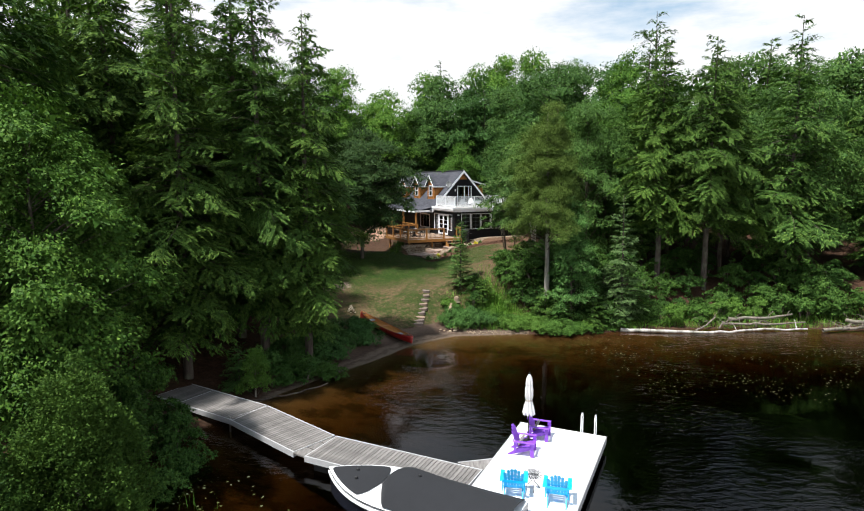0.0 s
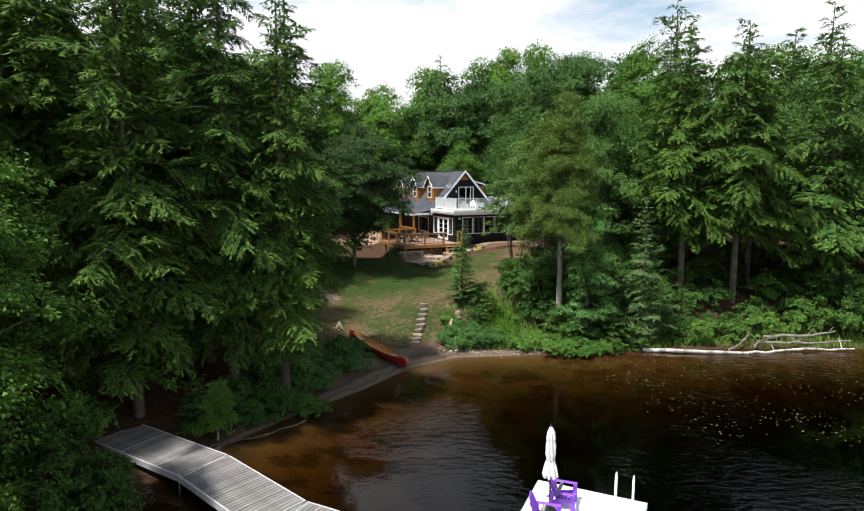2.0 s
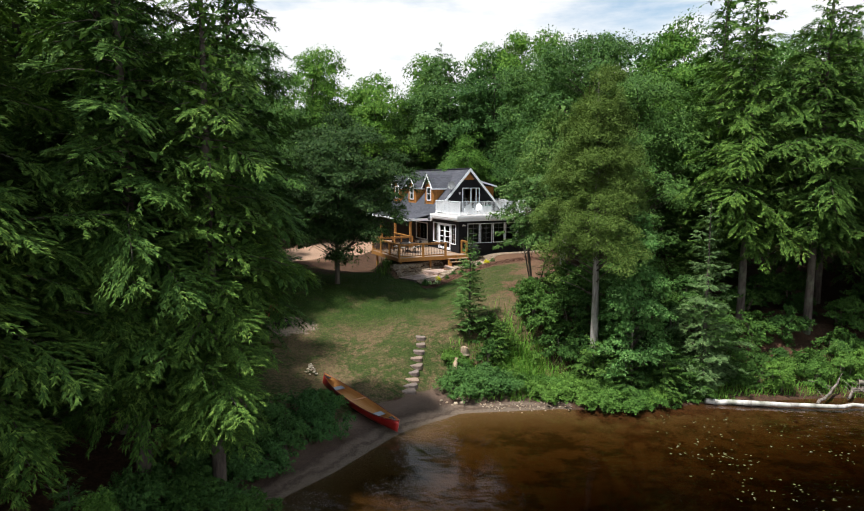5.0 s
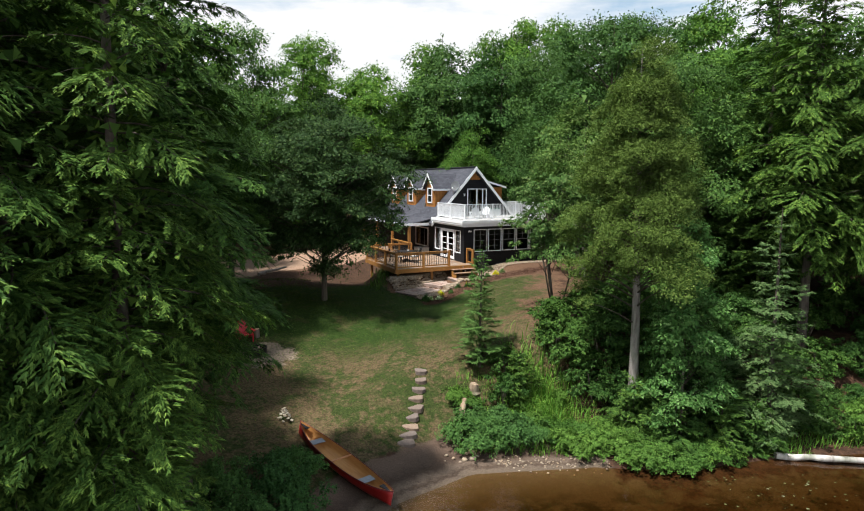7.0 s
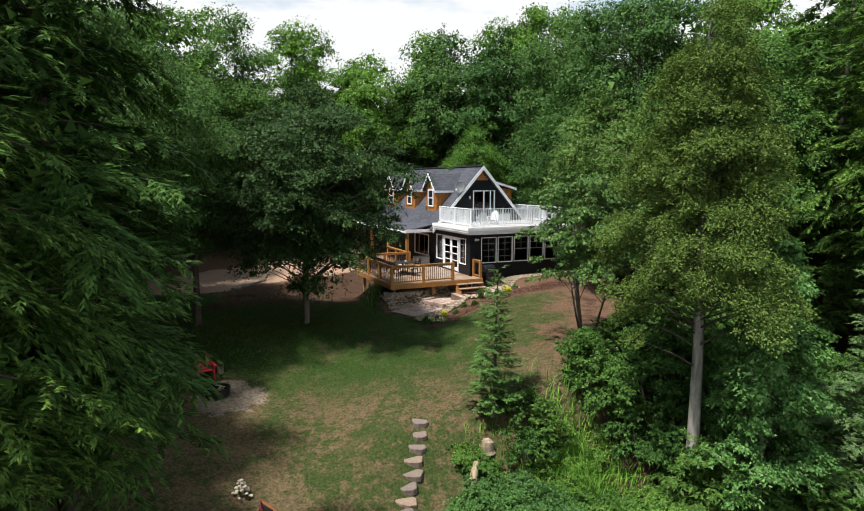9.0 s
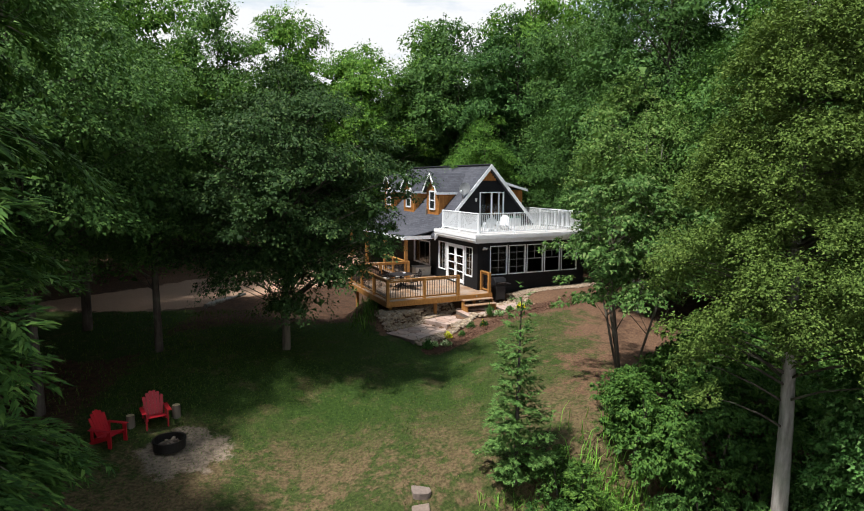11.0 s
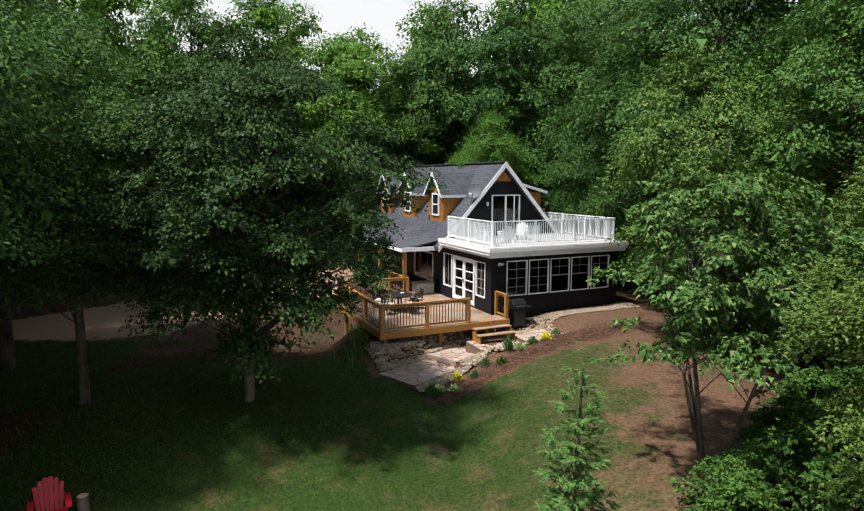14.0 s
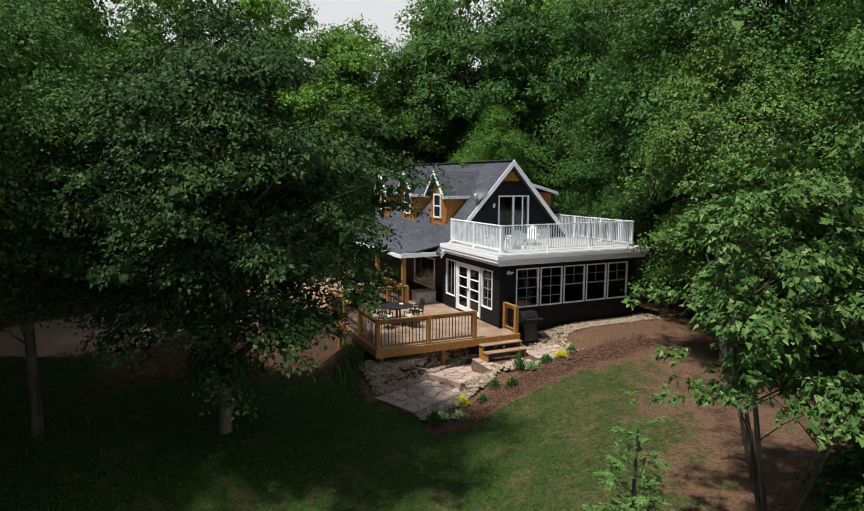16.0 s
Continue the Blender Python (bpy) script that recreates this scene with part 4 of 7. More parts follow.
def shingle_material():
    m = Nodes("asphalt_shingles", 0.9, 0, 0.2)
    br = m.node("ShaderNodeTexBrick")
    br.offset, br.squash = 0.5, 1.0
    for k, v in (("Scale", 1.0), ("Mortar Size", 0.012), ("Brick Width", 0.34), ("Row Height", 0.145), ("Bias", 0.0)):
        br.inputs[k].default_value = v
    br.inputs["Color1"].default_value, br.inputs["Color2"].default_value, br.inputs["Mortar"].default_value = (0.030, 0.032, 0.042, 1), (0.080, 0.083, 0.100, 1), (0.02, 0.02, 0.025, 1)
    uv = m.node("ShaderNodeUVMap")
    uv.uv_map = "slope"
    m.link(uv.outputs["UV"], br.inputs["Vector"])
    grain = m.noise(60, 3)
    c = m.mix(0.35, br.outputs["Color"], m.ramp(m.noise(1.2, 4, stretch=(1, 0.5, 1)), (0.35, (0.03, 0.032, 0.045)), (0.65, (0.09, 0.092, 0.108))))
    m.color(m.mix(0.25, c, m.ramp(grain, (0.3, (0.03, 0.03, 0.04)), (0.7, (0.13, 0.13, 0.14)))))
    m.bump(br.outputs["Fac"], -0.5, 0.01)
    return m.mat


def wood_material(name, dark, light, rough=0.6, scale=3.0, stretch=(0.12, 1.0, 1.0), grey=0.0):
    m = Nodes(name, rough, 0, 0.3)
    grain = m.noise(scale * 8, 6, 0.6, stretch)
    c = m.ramp(grain, (0.3, dark), (0.7, light))
    isl = m.node("ShaderNodeObjectInfo").outputs["Random"]
    geo = m.node("ShaderNodeNewGeometry").outputs["Random Per Island"]
    c = m.mix(1.0, c, m.ramp(isl, (0.0, 0.72), (1.0, 1.08)), "MULTIPLY")
    c = m.mix(1.0, c, m.ramp(geo, (0.0, 0.78), (1.0, 1.05)), "MULTIPLY")
    if grey:
        c = m.mix(m.math("MULTIPLY", m.ramp(m.noise(1.4, 4), (0.4, 0.0), (0.62, 1.0)), grey), c, (0.34, 0.31, 0.28))
    m.color(c).bump(grain, 0.35, 0.006)
    return m.mat


def glass_material():
    m = Nodes("window_glass", 0.02, 0, 0.5)
    gl = m.node("ShaderNodeBsdfGlossy")
    gl.inputs["Roughness"].default_value = 0.02
    tr = m.node("ShaderNodeBsdfTransparent")
    tr.inputs["Color"].default_value = (0.72, 0.75, 0.75, 1)
    fr = m.node("ShaderNodeFresnel")
    fr.inputs["IOR"].default_value = 1.7
    ms = m.node("ShaderNodeMixShader")
    m.link(fr.outputs["Fac"], ms.inputs["Fac"])
    m.link(tr.outputs["BSDF"], ms.inputs[1])
    m.link(gl.outputs["BSDF"], ms.inputs[2])
    m.link(ms.outputs["Shader"], m.t.nodes["Material Output"].inputs["Surface"])
    return m.mat


MAT["siding"] = siding_material()
MAT["shingle"] = shingle_material()
MAT["white"] = plain("white_paint", (0.86, 0.87, 0.89), 0.45, var=0.05)
MAT["trim"] = plain("white_trim", (0.83, 0.84, 0.86), 0.5, var=0.07)
MAT["greyroof"] = plain("grey_deck_membrane", (0.40, 0.39, 0.38), 0.8, var=0.12)
MAT["shake"] = wood_material("cedar_shakes", (0.27, 0.09, 0.020), (0.60, 0.26, 0.065), 0.65, 2.0, (1, 1, 0.15))
MAT["deckwood"] = wood_material("stained_deck_boards", (0.20, 0.105, 0.055), (0.40, 0.25, 0.145), 0.6, 2.0, (0.12, 1, 1), 0.45)
MAT["railwood"] = wood_material("honey_stained_wood", (0.30, 0.125, 0.030), (0.52, 0.26, 0.075), 0.5, 2.0, (1, 1, 0.3))
MAT["black"] = plain("black_metal", (0.018, 0.018, 0.020), 0.4, 0.3, 0.2)
MAT["glass"] = glass_material()
MAT["greybar"] = plain("grey_bars", (0.30, 0.30, 0.31), 0.5)
# one dark brown for inner walls and the panel behind the sliding door
MAT["room"] = plain("dark_interior", (0.16, 0.14, 0.12), 0.9)
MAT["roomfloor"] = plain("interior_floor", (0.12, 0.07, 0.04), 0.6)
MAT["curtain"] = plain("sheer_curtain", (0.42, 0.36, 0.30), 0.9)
MAT["steel"] = plain("steel", (0.45, 0.45, 0.46), 0.3, 0.9, 0.08)
MAT["lampglass"] = plain("lamp_housing", (0.7, 0.7, 0.68), 0.35)

cottage = thing("cottage", (HX, HY, 0), "black-sided cottage with grey gable roof, cedar dormers and white trim", "house", rz=HYAW)
SU, SV = 6.85, 4.9            # size of the sunroom
Z0, Z1 = 3.5, 7.02            # foot and head of its walls
WINS = ((0.74, 1.80), (1.88, 2.94), (3.02, 4.08), (4.16, 5.20), (5.28, 6.34))
WB, WT = 5.27, 6.82
strips = [(0, SU, 0, 0.15, Z0, WB), (0, SU, 0, 0.15, WT, Z1)]
edges = [0.0] + [e for w in WINS for e in w] + [SU]
strips += [(edges[i], edges[i + 1], 0, 0.15, WB, WT) for i in range(0, len(edges), 2)]
for st in strips:
    part("wall", boxes(st), MAT["siding"], cottage)
DB, DT = 4.62, 6.72
SL = ((0.52, 1.38, 5.15), (1.46, 3.62, DB), (3.76, 4.66, 5.1))
side = [(0, 0.15, 0.15, SV, DT, Z1), (0, 0.15, 0.15, SV, Z0, DB), (0, 0.15, 0.15, 0.52, DB, DT), (0, 0.15, 1.38, 1.46, DB, DT), (0, 0.15, 3.62, 3.76, DB, DT), (0, 0.15, 4.66, SV, DB, DT),
        (0, 0.15, 0.52, 1.38, DB, 5.15), (0, 0.15, 3.76, 4.66, DB, 5.1)]
for st in side:
    part("wall", boxes(st), MAT["siding"], cottage)
part("wall", boxes((SU - 0.15, SU, 0.15, 9.0, Z0, Z1)), MAT["siding"], cottage)
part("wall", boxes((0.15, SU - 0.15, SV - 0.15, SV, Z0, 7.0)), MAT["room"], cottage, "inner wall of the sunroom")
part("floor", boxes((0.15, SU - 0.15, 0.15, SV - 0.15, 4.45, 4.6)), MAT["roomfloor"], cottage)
PW = (5.9, 8.4, 5.05, 6.55)
part("wall", boxes((0, 0.15, SV, PW[0], Z0, 7.0), (0, 0.15, PW[1], 17.0, Z0, 7.0), (0, 0.15, PW[0], PW[1], Z0, PW[2]), (0, 0.15, PW[0], PW[1], PW[3], 7.0)), MAT["siding"], cottage)
part("wall", boxes((0.15, SU, 16.85, 17.0, Z0, 7.0)), MAT["siding"], cottage)
part("wall", boxes((0.9, 1.0, 5.2, 9.5, 4.4, 7.0)), MAT["room"], cottage)


def window(axis, a0, a1, z0, z1, at, cols, rows, top_only=False, curtain=False, fw=0.045):
    """A white framed window with bars. axis 'u': it lies along the front at depth at; 'v': along the side."""
    def b(p0, p1, d0, d1, q0, q1):
        return (p0, p1, at + d0, at + d1, q0, q1) if axis == "u" else (at + d0, at + d1, p0, p1, q0, q1)
    fr = boxes(b(a0, a0 + fw, -0.03, 0.1, z0, z1), b(a1 - fw, a1, -0.03, 0.1, z0, z1), b(a0 + fw, a1 - fw, -0.03, 0.1, z0, z0 + fw), b(a0 + fw, a1 - fw, -0.03, 0.1, z1 - fw, z1))
    w = part("window", fr, MAT["white"], cottage)
    zl = z0 + (z1 - z0) * 0.5 if top_only else z0
    for c in range(1, cols):
        p = a0 + (a1 - a0) * c / cols
        part("glazing_bar", boxes(b(p - 0.011, p + 0.011, 0.02, 0.045, zl + fw * 0.5, z1 - fw)), MAT["greybar"], w)
    for r in range(1, rows):
        q = zl + (z1 - zl) * r / rows
        part("glazing_bar", boxes(b(a0 + fw, a1 - fw, 0.023, 0.042, q - 0.011, q + 0.011)), MAT["greybar"], w)
    if top_only:
        part("meeting_rail", boxes(b(a0 + fw, a1 - fw, 0.01, 0.06, zl - 0.025, zl + 0.025)), MAT["greybar"], w)
    pane = part("pane", boxes(b(a0 + fw, a1 - fw, 0.028, 0.036, z0 + fw, z1 - fw)), MAT["glass"], w)
    pane.visible_shadow = False
    if curtain:
        part("curtain", boxes(b(a0 + fw, a0 + (a1 - a0) * 0.42, 0.16, 0.2, z0, z1)), MAT["curtain"], w)
    return w


for k, (a, c) in enumerate(WINS):
    window("u", a, c, WB, WT, 0.0, 2, 4 if k < 2 else 2, k >= 2)
window("v", SL[0][0], SL[0][1], SL[0][2], DT, 0.0, 2, 4, curtain=True)
window("v", SL[2][0], SL[2][1], SL[2][2], DT, 0.0, 2, 1)
window("v", PW[0], PW[1], PW[2], PW[3], 0.0, 3, 1, curtain=True, fw=0.08)


def french_door(v0, v1):
    d = part("door", boxes((-0.04, 0.1, v0, v0 + 0.07, DB, DT), (-0.04, 0.1, v1 - 0.07, v1, DB, DT), (-0.04, 0.1, v0 + 0.07, v1 - 0.07, DT - 0.07, DT)), MAT["white"], cottage, "white glazed french door")
    mid = (v0 + v1) / 2
    for a, c in ((v0 + 0.075, mid - 0.004), (mid + 0.004, v1 - 0.075)):
        leaf = boxes((0.0, 0.05, a, a + 0.11, DB + 0.02, DT - 0.075), (0.0, 0.05, c - 0.11, c, DB + 0.02, DT - 0.075), (0.0, 0.05, a + 0.11, c - 0.11, DB + 0.02, DB + 0.2), (0.0, 0.05, a + 0.11, c - 0.11, DT - 0.19, DT - 0.075))
        for r in range(1, 4):
            q = DB + 0.2 + (DT - 0.19 - DB - 0.2) * r / 4
            box(leaf, 0.008, 0.042, a + 0.11, c - 0.11, q - 0.02, q + 0.02)
        part("door_leaf", leaf, MAT["white"], d)
        g = part("pane", boxes((0.022, 0.03, a + 0.11, c - 0.11, DB + 0.2, DT - 0.19)), MAT["glass"], d)
        g.visible_shadow = False
    for s in (-0.05, 0.05):
        part("handle", boxes((-0.05, 0.0, mid + s - 0.012, mid + s + 0.012, DB + 0.92, DB + 1.1), bevel=0.004), MAT["steel"], d, "steel door handle")


french_door(SL[1][0], SL[1][1])

# flat roof of the sunroom with its stepped fascia
FU, FV = 7.12, 0.42
part("fascia", boxes((-0.25, FU - 0.10, -FV + 0.10, 4.55, 7.02, 7.14)), MAT["trim"], cottage)
part("fascia", boxes((-0.33, FU - 0.04, -FV + 0.05, 4.6, 7.14, 7.26)), MAT["trim"], cottage)
part("fascia", boxes((-0.36, FU, -FV, 4.6, 7.26, 7.42)), MAT["white"], cottage, "stepped white fascia of the roof deck")
part("roof_deck", boxes((-0.33, FU - 0.03, -FV + 0.03, 4.55, 7.42, 7.45)), MAT["greyroof"], cottage, "grey roof deck over the sunroom")
part("roof_deck", boxes((6.0, FU - 0.03, 4.55, 6.2, 7.2, 7.45)), MAT["greyroof"], cottage)

# gable and main roof
PU, PZ, SLP = 3.32, 11.16, 1.11
GV, RV0, RV1 = 4.8, 4.38, 17.3


def roof_z(u):
    return PZ - SLP * abs(u - PU)


def slope_mesh(name, pts, thick, parent, label=""):
    """A slab of roof from a four-cornered outline; its courses run along the first edge."""
    bm = prism(pts, (0, 0, -thick))
    uvl = bm.loops.layers.uv.new("slope")
    o, e = Vector(pts[0]), (Vector(pts[1]) - Vector(pts[0])).normalized()
    for f in bm.faces:
        for l in f.loops:
            d = l.vert.co - o
            along = d.dot(e)
            l[uvl].uv = (along, (d - e * along).length)
    return part(name, bm, MAT["shingle"], parent, label)


wl = [(0.95, GV, 7.42), (0.95, GV, roof_z(0.95) - 0.2), (PU, GV, PZ - 0.22), (5.69, GV, roof_z(5.69) - 0.2), (5.69, GV, 7.42)]
ud = (2.76, 4.46, 9.52)


def gable_wall():
    bm = bmesh.new()
    k = 0.12
    for pts in (((0.2, 7.42), (ud[0], 7.42), (ud[0], roof_z(ud[0]) - 0.12), (0.2, roof_z(0.2) - 0.12)), ((ud[1], 7.42), (6.44, 7.42), (6.44, roof_z(6.44) - 0.12), (ud[1], roof_z(ud[1]) - 0.12)),
                ((ud[0], ud[2]), (ud[1], ud[2]), (ud[1], roof_z(ud[1]) - 0.12), (PU, PZ - 0.12), (ud[0], roof_z(ud[0]) - 0.12))):
        p = prism([(a, GV, b) for a, b in pts], (0, k, 0))
        me = bpy.data.meshes.new("tmp")
        p.to_mesh(me)
        p.free()
        bm.from_mesh(me)
        bpy.data.meshes.remove(me)
    return bm


part("gable_wall", gable_wall(), MAT["siding"], cottage, "black gable wall over the roof deck")
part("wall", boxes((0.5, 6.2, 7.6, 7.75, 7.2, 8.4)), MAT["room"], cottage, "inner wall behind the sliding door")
EU = -0.42
slope_mesh("roof_slope", [(EU, RV0, roof_z(EU)), (EU, RV1, roof_z(EU)), (PU, RV1, PZ), (PU, RV0, PZ)], 0.14, cottage, "grey asphalt shingle roof")
slope_mesh("roof_slope", [(7.06, RV1, roof_z(7.06)), (7.06, RV0, roof_z(7.06)), (PU, RV0, PZ), (PU, RV1, PZ)], 0.14, cottage)
for s in (-1, 1):
    e = PU + s * (PU - EU)
    part("barge_board", prism([(PU, RV0 - 0.04, PZ + 0.03), (e, RV0 - 0.04, roof_z(e) + 0.03), (e, RV0 - 0.04, roof_z(e) - 0.24), (PU, RV0 - 0.04, PZ - 0.25)], (0, 0.04, 0)), MAT["white"], cottage, "white barge board")
part("ridge_cap", bars(((PU, RV0, PZ + 0.02), (PU, RV1, PZ + 0.02), 0.26, 0.05)), MAT["shingle"], cottage)


def shake_rows(outline, origin, across, normal, row=0.16, seed=1):
    """Cedar shakes in rows over a flat outline given in (along, height); they stand proud by turns."""
    rg = R(seed)
    bm = bmesh.new()
    zs = [p[1] for p in outline]

    def span(z):
        xs = []
        for (ax, az), (bx, bz) in zip(outline, outline[1:] + outline[:1]):
            if (az - z) * (bz - z) < 0:
                xs.append(ax + (bx - ax) * (z - az) / (bz - az))
        return (min(xs), max(xs)) if len(xs) >= 2 else None

    z = min(zs) + 0.001
    o, a, n = Vector(origin), Vector(across), Vector(normal)
    while z < max(zs):
        z2 = min(z + row, max(zs))
        lo = span((z + z2) / 2)
        if lo:
            x = lo[0]
            while x < lo[1] - 0.01:
                w = min(float(rg.uniform(0.09, 0.2)), lo[1] - x)
                d = float(rg.uniform(0.008, 0.016))
                q = [o + a * (x + 0.003) + n * (d + 0.012), o + a * (x + w - 0.003) + n * (d + 0.012), o + a * (x + w - 0.003) + n * d, o + a * (x + 0.003) + n * d]
                zz = (z, z, z2 + 0.01, z2 + 0.01)
                top = [bm.verts.new((p.x, p.y, h)) for p, h in zip(q, zz)]
                bot = [bm.verts.new((p.x - n.x * 0.03, p.y - n.y * 0.03, h)) for p, h in zip(q, zz)]
                bm.faces.new(top)
                for i in range(4):
                    j = (i + 1) % 4
                    bm.faces.new((top[j], top[i], bot[i], bot[j]))
                x += w
        z = z2
    return bm


k = 0.62
tip = [(PU - k, PZ - 0.27 - k * SLP), (PU + k, PZ - 0.27 - k * SLP), (PU, PZ - 0.27)]
part("gable_cladding", shake_rows(tip, (0, GV, 0), (1, 0, 0), (0, -1, 0), 0.14, 3), MAT["shake"], cottage, "cedar shakes in the gable tip")


def dormer(vc, seed):
    """One gabled dormer on the left slope: cedar front and cheeks, white trimmed window, its own little roof."""
    u0, hw_, ze, zp = 0.58, 0.88, 9.62, 10.56
    zb = roof_z(u0) - 0.02
    ue = PU - (PZ - ze) / SLP
    d = part("dormer", prism([(u0 + 0.02, vc - hw_, zb), (u0 + 0.02, vc + hw_, zb), (u0 + 0.02, vc + hw_, ze), (u0 + 0.02, vc, zp), (u0 + 0.02, vc - hw_, ze)], (2.0, 0, 0)), MAT["shake"], cottage, "gabled dormer clad in cedar shakes")
    part("shake_cladding", shake_rows([(vc - hw_, zb), (vc + hw_, zb), (vc + hw_, ze), (vc, zp), (vc - hw_, ze)], (u0 + 0.02, 0, 0), (0, 1, 0), (-1, 0, 0), 0.15, seed), MAT["shake"], d)
    for s in (-1, 1):
        part("shake_cladding", shake_rows([(u0, zb), (u0, ze), (ue, ze)], (0, vc + s * hw_, 0), (1, 0, 0), (0, s, 0), 0.15, seed + 1), MAT["shake"], d)
    up = PU - (PZ - zp - 0.06) / SLP
    o = 0.2
    t = (zp - ze) / hw_
    for s in (-1, 1):
        ve, zee = vc + s * (hw_ + o), ze - t * o + 0.10
        uv_ = PU - (PZ - zee) / SLP
        a = [(u0 - 0.22, ve, zee), (uv_, ve, zee), (up, vc, zp + 0.10), (u0 - 0.22, vc, zp + 0.10)]
        slope_mesh("dormer_roof", a if s < 0 else [a[1], a[0], a[3], a[2]], 0.07, d)
        part("trim_board", prism([(u0 - 0.26, ve, zee + 0.02), (u0 - 0.26, vc, zp + 0.13), (u0 - 0.26, vc, zp - 0.06), (u0 - 0.26, ve, zee - 0.15)], (0.035, 0, 0)), MAT["white"], d, "white gable trim")
        part("trim_board", boxes((u0 - 0.22, uv_, ve - 0.02, ve + 0.02, zee - 0.15, zee - 0.005)), MAT["trim"], d)
    w0, w1, z0, z1 = vc - 0.42, vc + 0.42, 8.4, 9.58
    f = 0.085
    w = part("dormer_window", boxes((u0 - 0.05, u0 + 0.01, w0, w0 + f, z0, z1), (u0 - 0.05, u0 + 0.01, w1 - f, w1, z0, z1), (u0 - 0.05, u0 + 0.01, w0 + f, w1 - f, z0, z0 + f), (u0 - 0.05, u0 + 0.01, w0 + f, w1 - f, z1 - f, z1),
                                    (u0 - 0.04, u0 + 0.01, w0 + f, w1 - f, 8.96, 9.02)), MAT["white"], d, "white sash window")
    part("pane", boxes((u0 - 0.02, u0 - 0.014, w0 + f, w1 - f, z0 + f, z1 - f)), MAT["darkglass"], w)


m = Nodes("dark_window_glass", 0.04, 0, 0.9)
m.color((0.02, 0.022, 0.024))
MAT["darkglass"] = m.mat
for vc, sd in ((6.85, 5), (10.7, 8), (14.5, 11)):
    dormer(vc, sd)
# dormer on the far slope, of which the eave shows past the gable
rd = part("dormer", prism([(4.6, 5.5, 9.62), (4.6, 7.3, 9.62), (6.25, 7.3, 9.62), (6.25, 5.5, 9.62)], (0, 0, -1.6)), MAT["shake"], cottage)
slope_mesh("dormer_roof", [(6.45, 7.5, 9.70), (6.45, 5.25, 9.70), (4.2, 5.25, 10.3), (4.2, 7.5, 10.3)], 0.08, rd)
part("trim_board", prism([(4.5, 5.22, 10.20), (6.5, 5.22, 9.67), (6.5, 5.22, 9.52), (4.5, 5.22, 10.05)], (0, 0.03, 0)), MAT["white"], rd)

# sliding door on the roof deck
sd_ = part("door", boxes((ud[0], ud[0] + 0.06, GV - 0.05, GV + 0.1, 7.46, ud[2]), (ud[1] - 0.06, ud[1], GV - 0.05, GV + 0.1, 7.46, ud[2]), (ud[0] + 0.06, ud[1] - 0.06, GV - 0.05, GV + 0.1, ud[2] - 0.06, ud[2]),
                       (3.56, 3.64, GV - 0.03, GV + 0.06, 7.46, ud[2] - 0.06), (4.08, 4.14, GV - 0.03, GV + 0.02, 7.46, ud[2] - 0.06)), MAT["white"], cottage, "white framed sliding patio door")
g = part("pane", boxes((ud[0] + 0.06, ud[1] - 0.06, GV + 0.03, GV + 0.04, 7.46, ud[2] - 0.06)), MAT["glass"], sd_)
g.visible_shadow = False
# panel in the dark interior colour behind the left of the pane
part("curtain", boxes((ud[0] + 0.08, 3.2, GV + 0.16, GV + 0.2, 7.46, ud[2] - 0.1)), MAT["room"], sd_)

# porch roof over the deck
slope_mesh("porch_roof", [(-2.1, 4.92, 6.93), (-2.1, 16.8, 6.93), (-0.2, 16.8, 7.30), (-0.2, 4.92, 7.30)], 0.06, cottage, "low grey shingle porch roof")
part("porch_fascia", boxes((-2.14, -2.10, 4.88, 16.8, 6.78, 6.94), (-2.10, -0.02, 4.88, 4.92, 6.80, 7.0)), MAT["white"], cottage, "white porch fascia")
part("soffit", boxes((-2.10, 0.0, 4.92, 16.8, 6.80, 6.83)), MAT["railwood"], cottage)
for v in (5.1, 8.6, 12.2, 15.8):
    part("porch_post", boxes((-1.98, -1.80, v, v + 0.18, 4.55, 6.8), bevel=0.012), MAT["railwood"], cottage)

# lamps and dish on the walls
fl = thing("flood_light", hw(0.4, -0.02, 6.72), "white twin flood light on the black wall", "outdoor lamp", rz=HYAW)
part("base", boxes((-0.06, 0.06, 0, 0.03, -0.05, 0.05), bevel=0.01), MAT["white"], fl)
for s in (-1, 1):
    bm = bmesh.new()
    bmesh.ops.create_cone(bm, cap_ends=True, segments=12, radius1=0.06, radius2=0.035, depth=0.12, matrix=pose(s * 0.09, -0.07, -0.02, 70, 0, s * 30))
    part("lamp_head", bm, MAT["lampglass"], fl)
wlm = thing("wall_lamp", hw(2.45, 4.72, 9.05), "small dark carriage lamp beside the door", "outdoor lamp", rz=HYAW)
part("bracket", boxes((-0.04, 0.04, 0.0, 0.09, -0.03, 0.12), bevel=0.01), MAT["black"], wlm)
bm = bmesh.new()
bmesh.ops.create_cone(bm, cap_ends=True, segments=8, radius1=0.045, radius2=0.075, depth=0.2, matrix=pose(0, -0.06, 0.0))
part("lantern", bm, MAT["lampglass"], wlm)

dish = thing("satellite_dish", hw(1.45, 4.5, roof_z(1.45)), "grey satellite dish on the roof edge", "satellite dish", rz=HYAW)
bm = bmesh.new()
rings = []
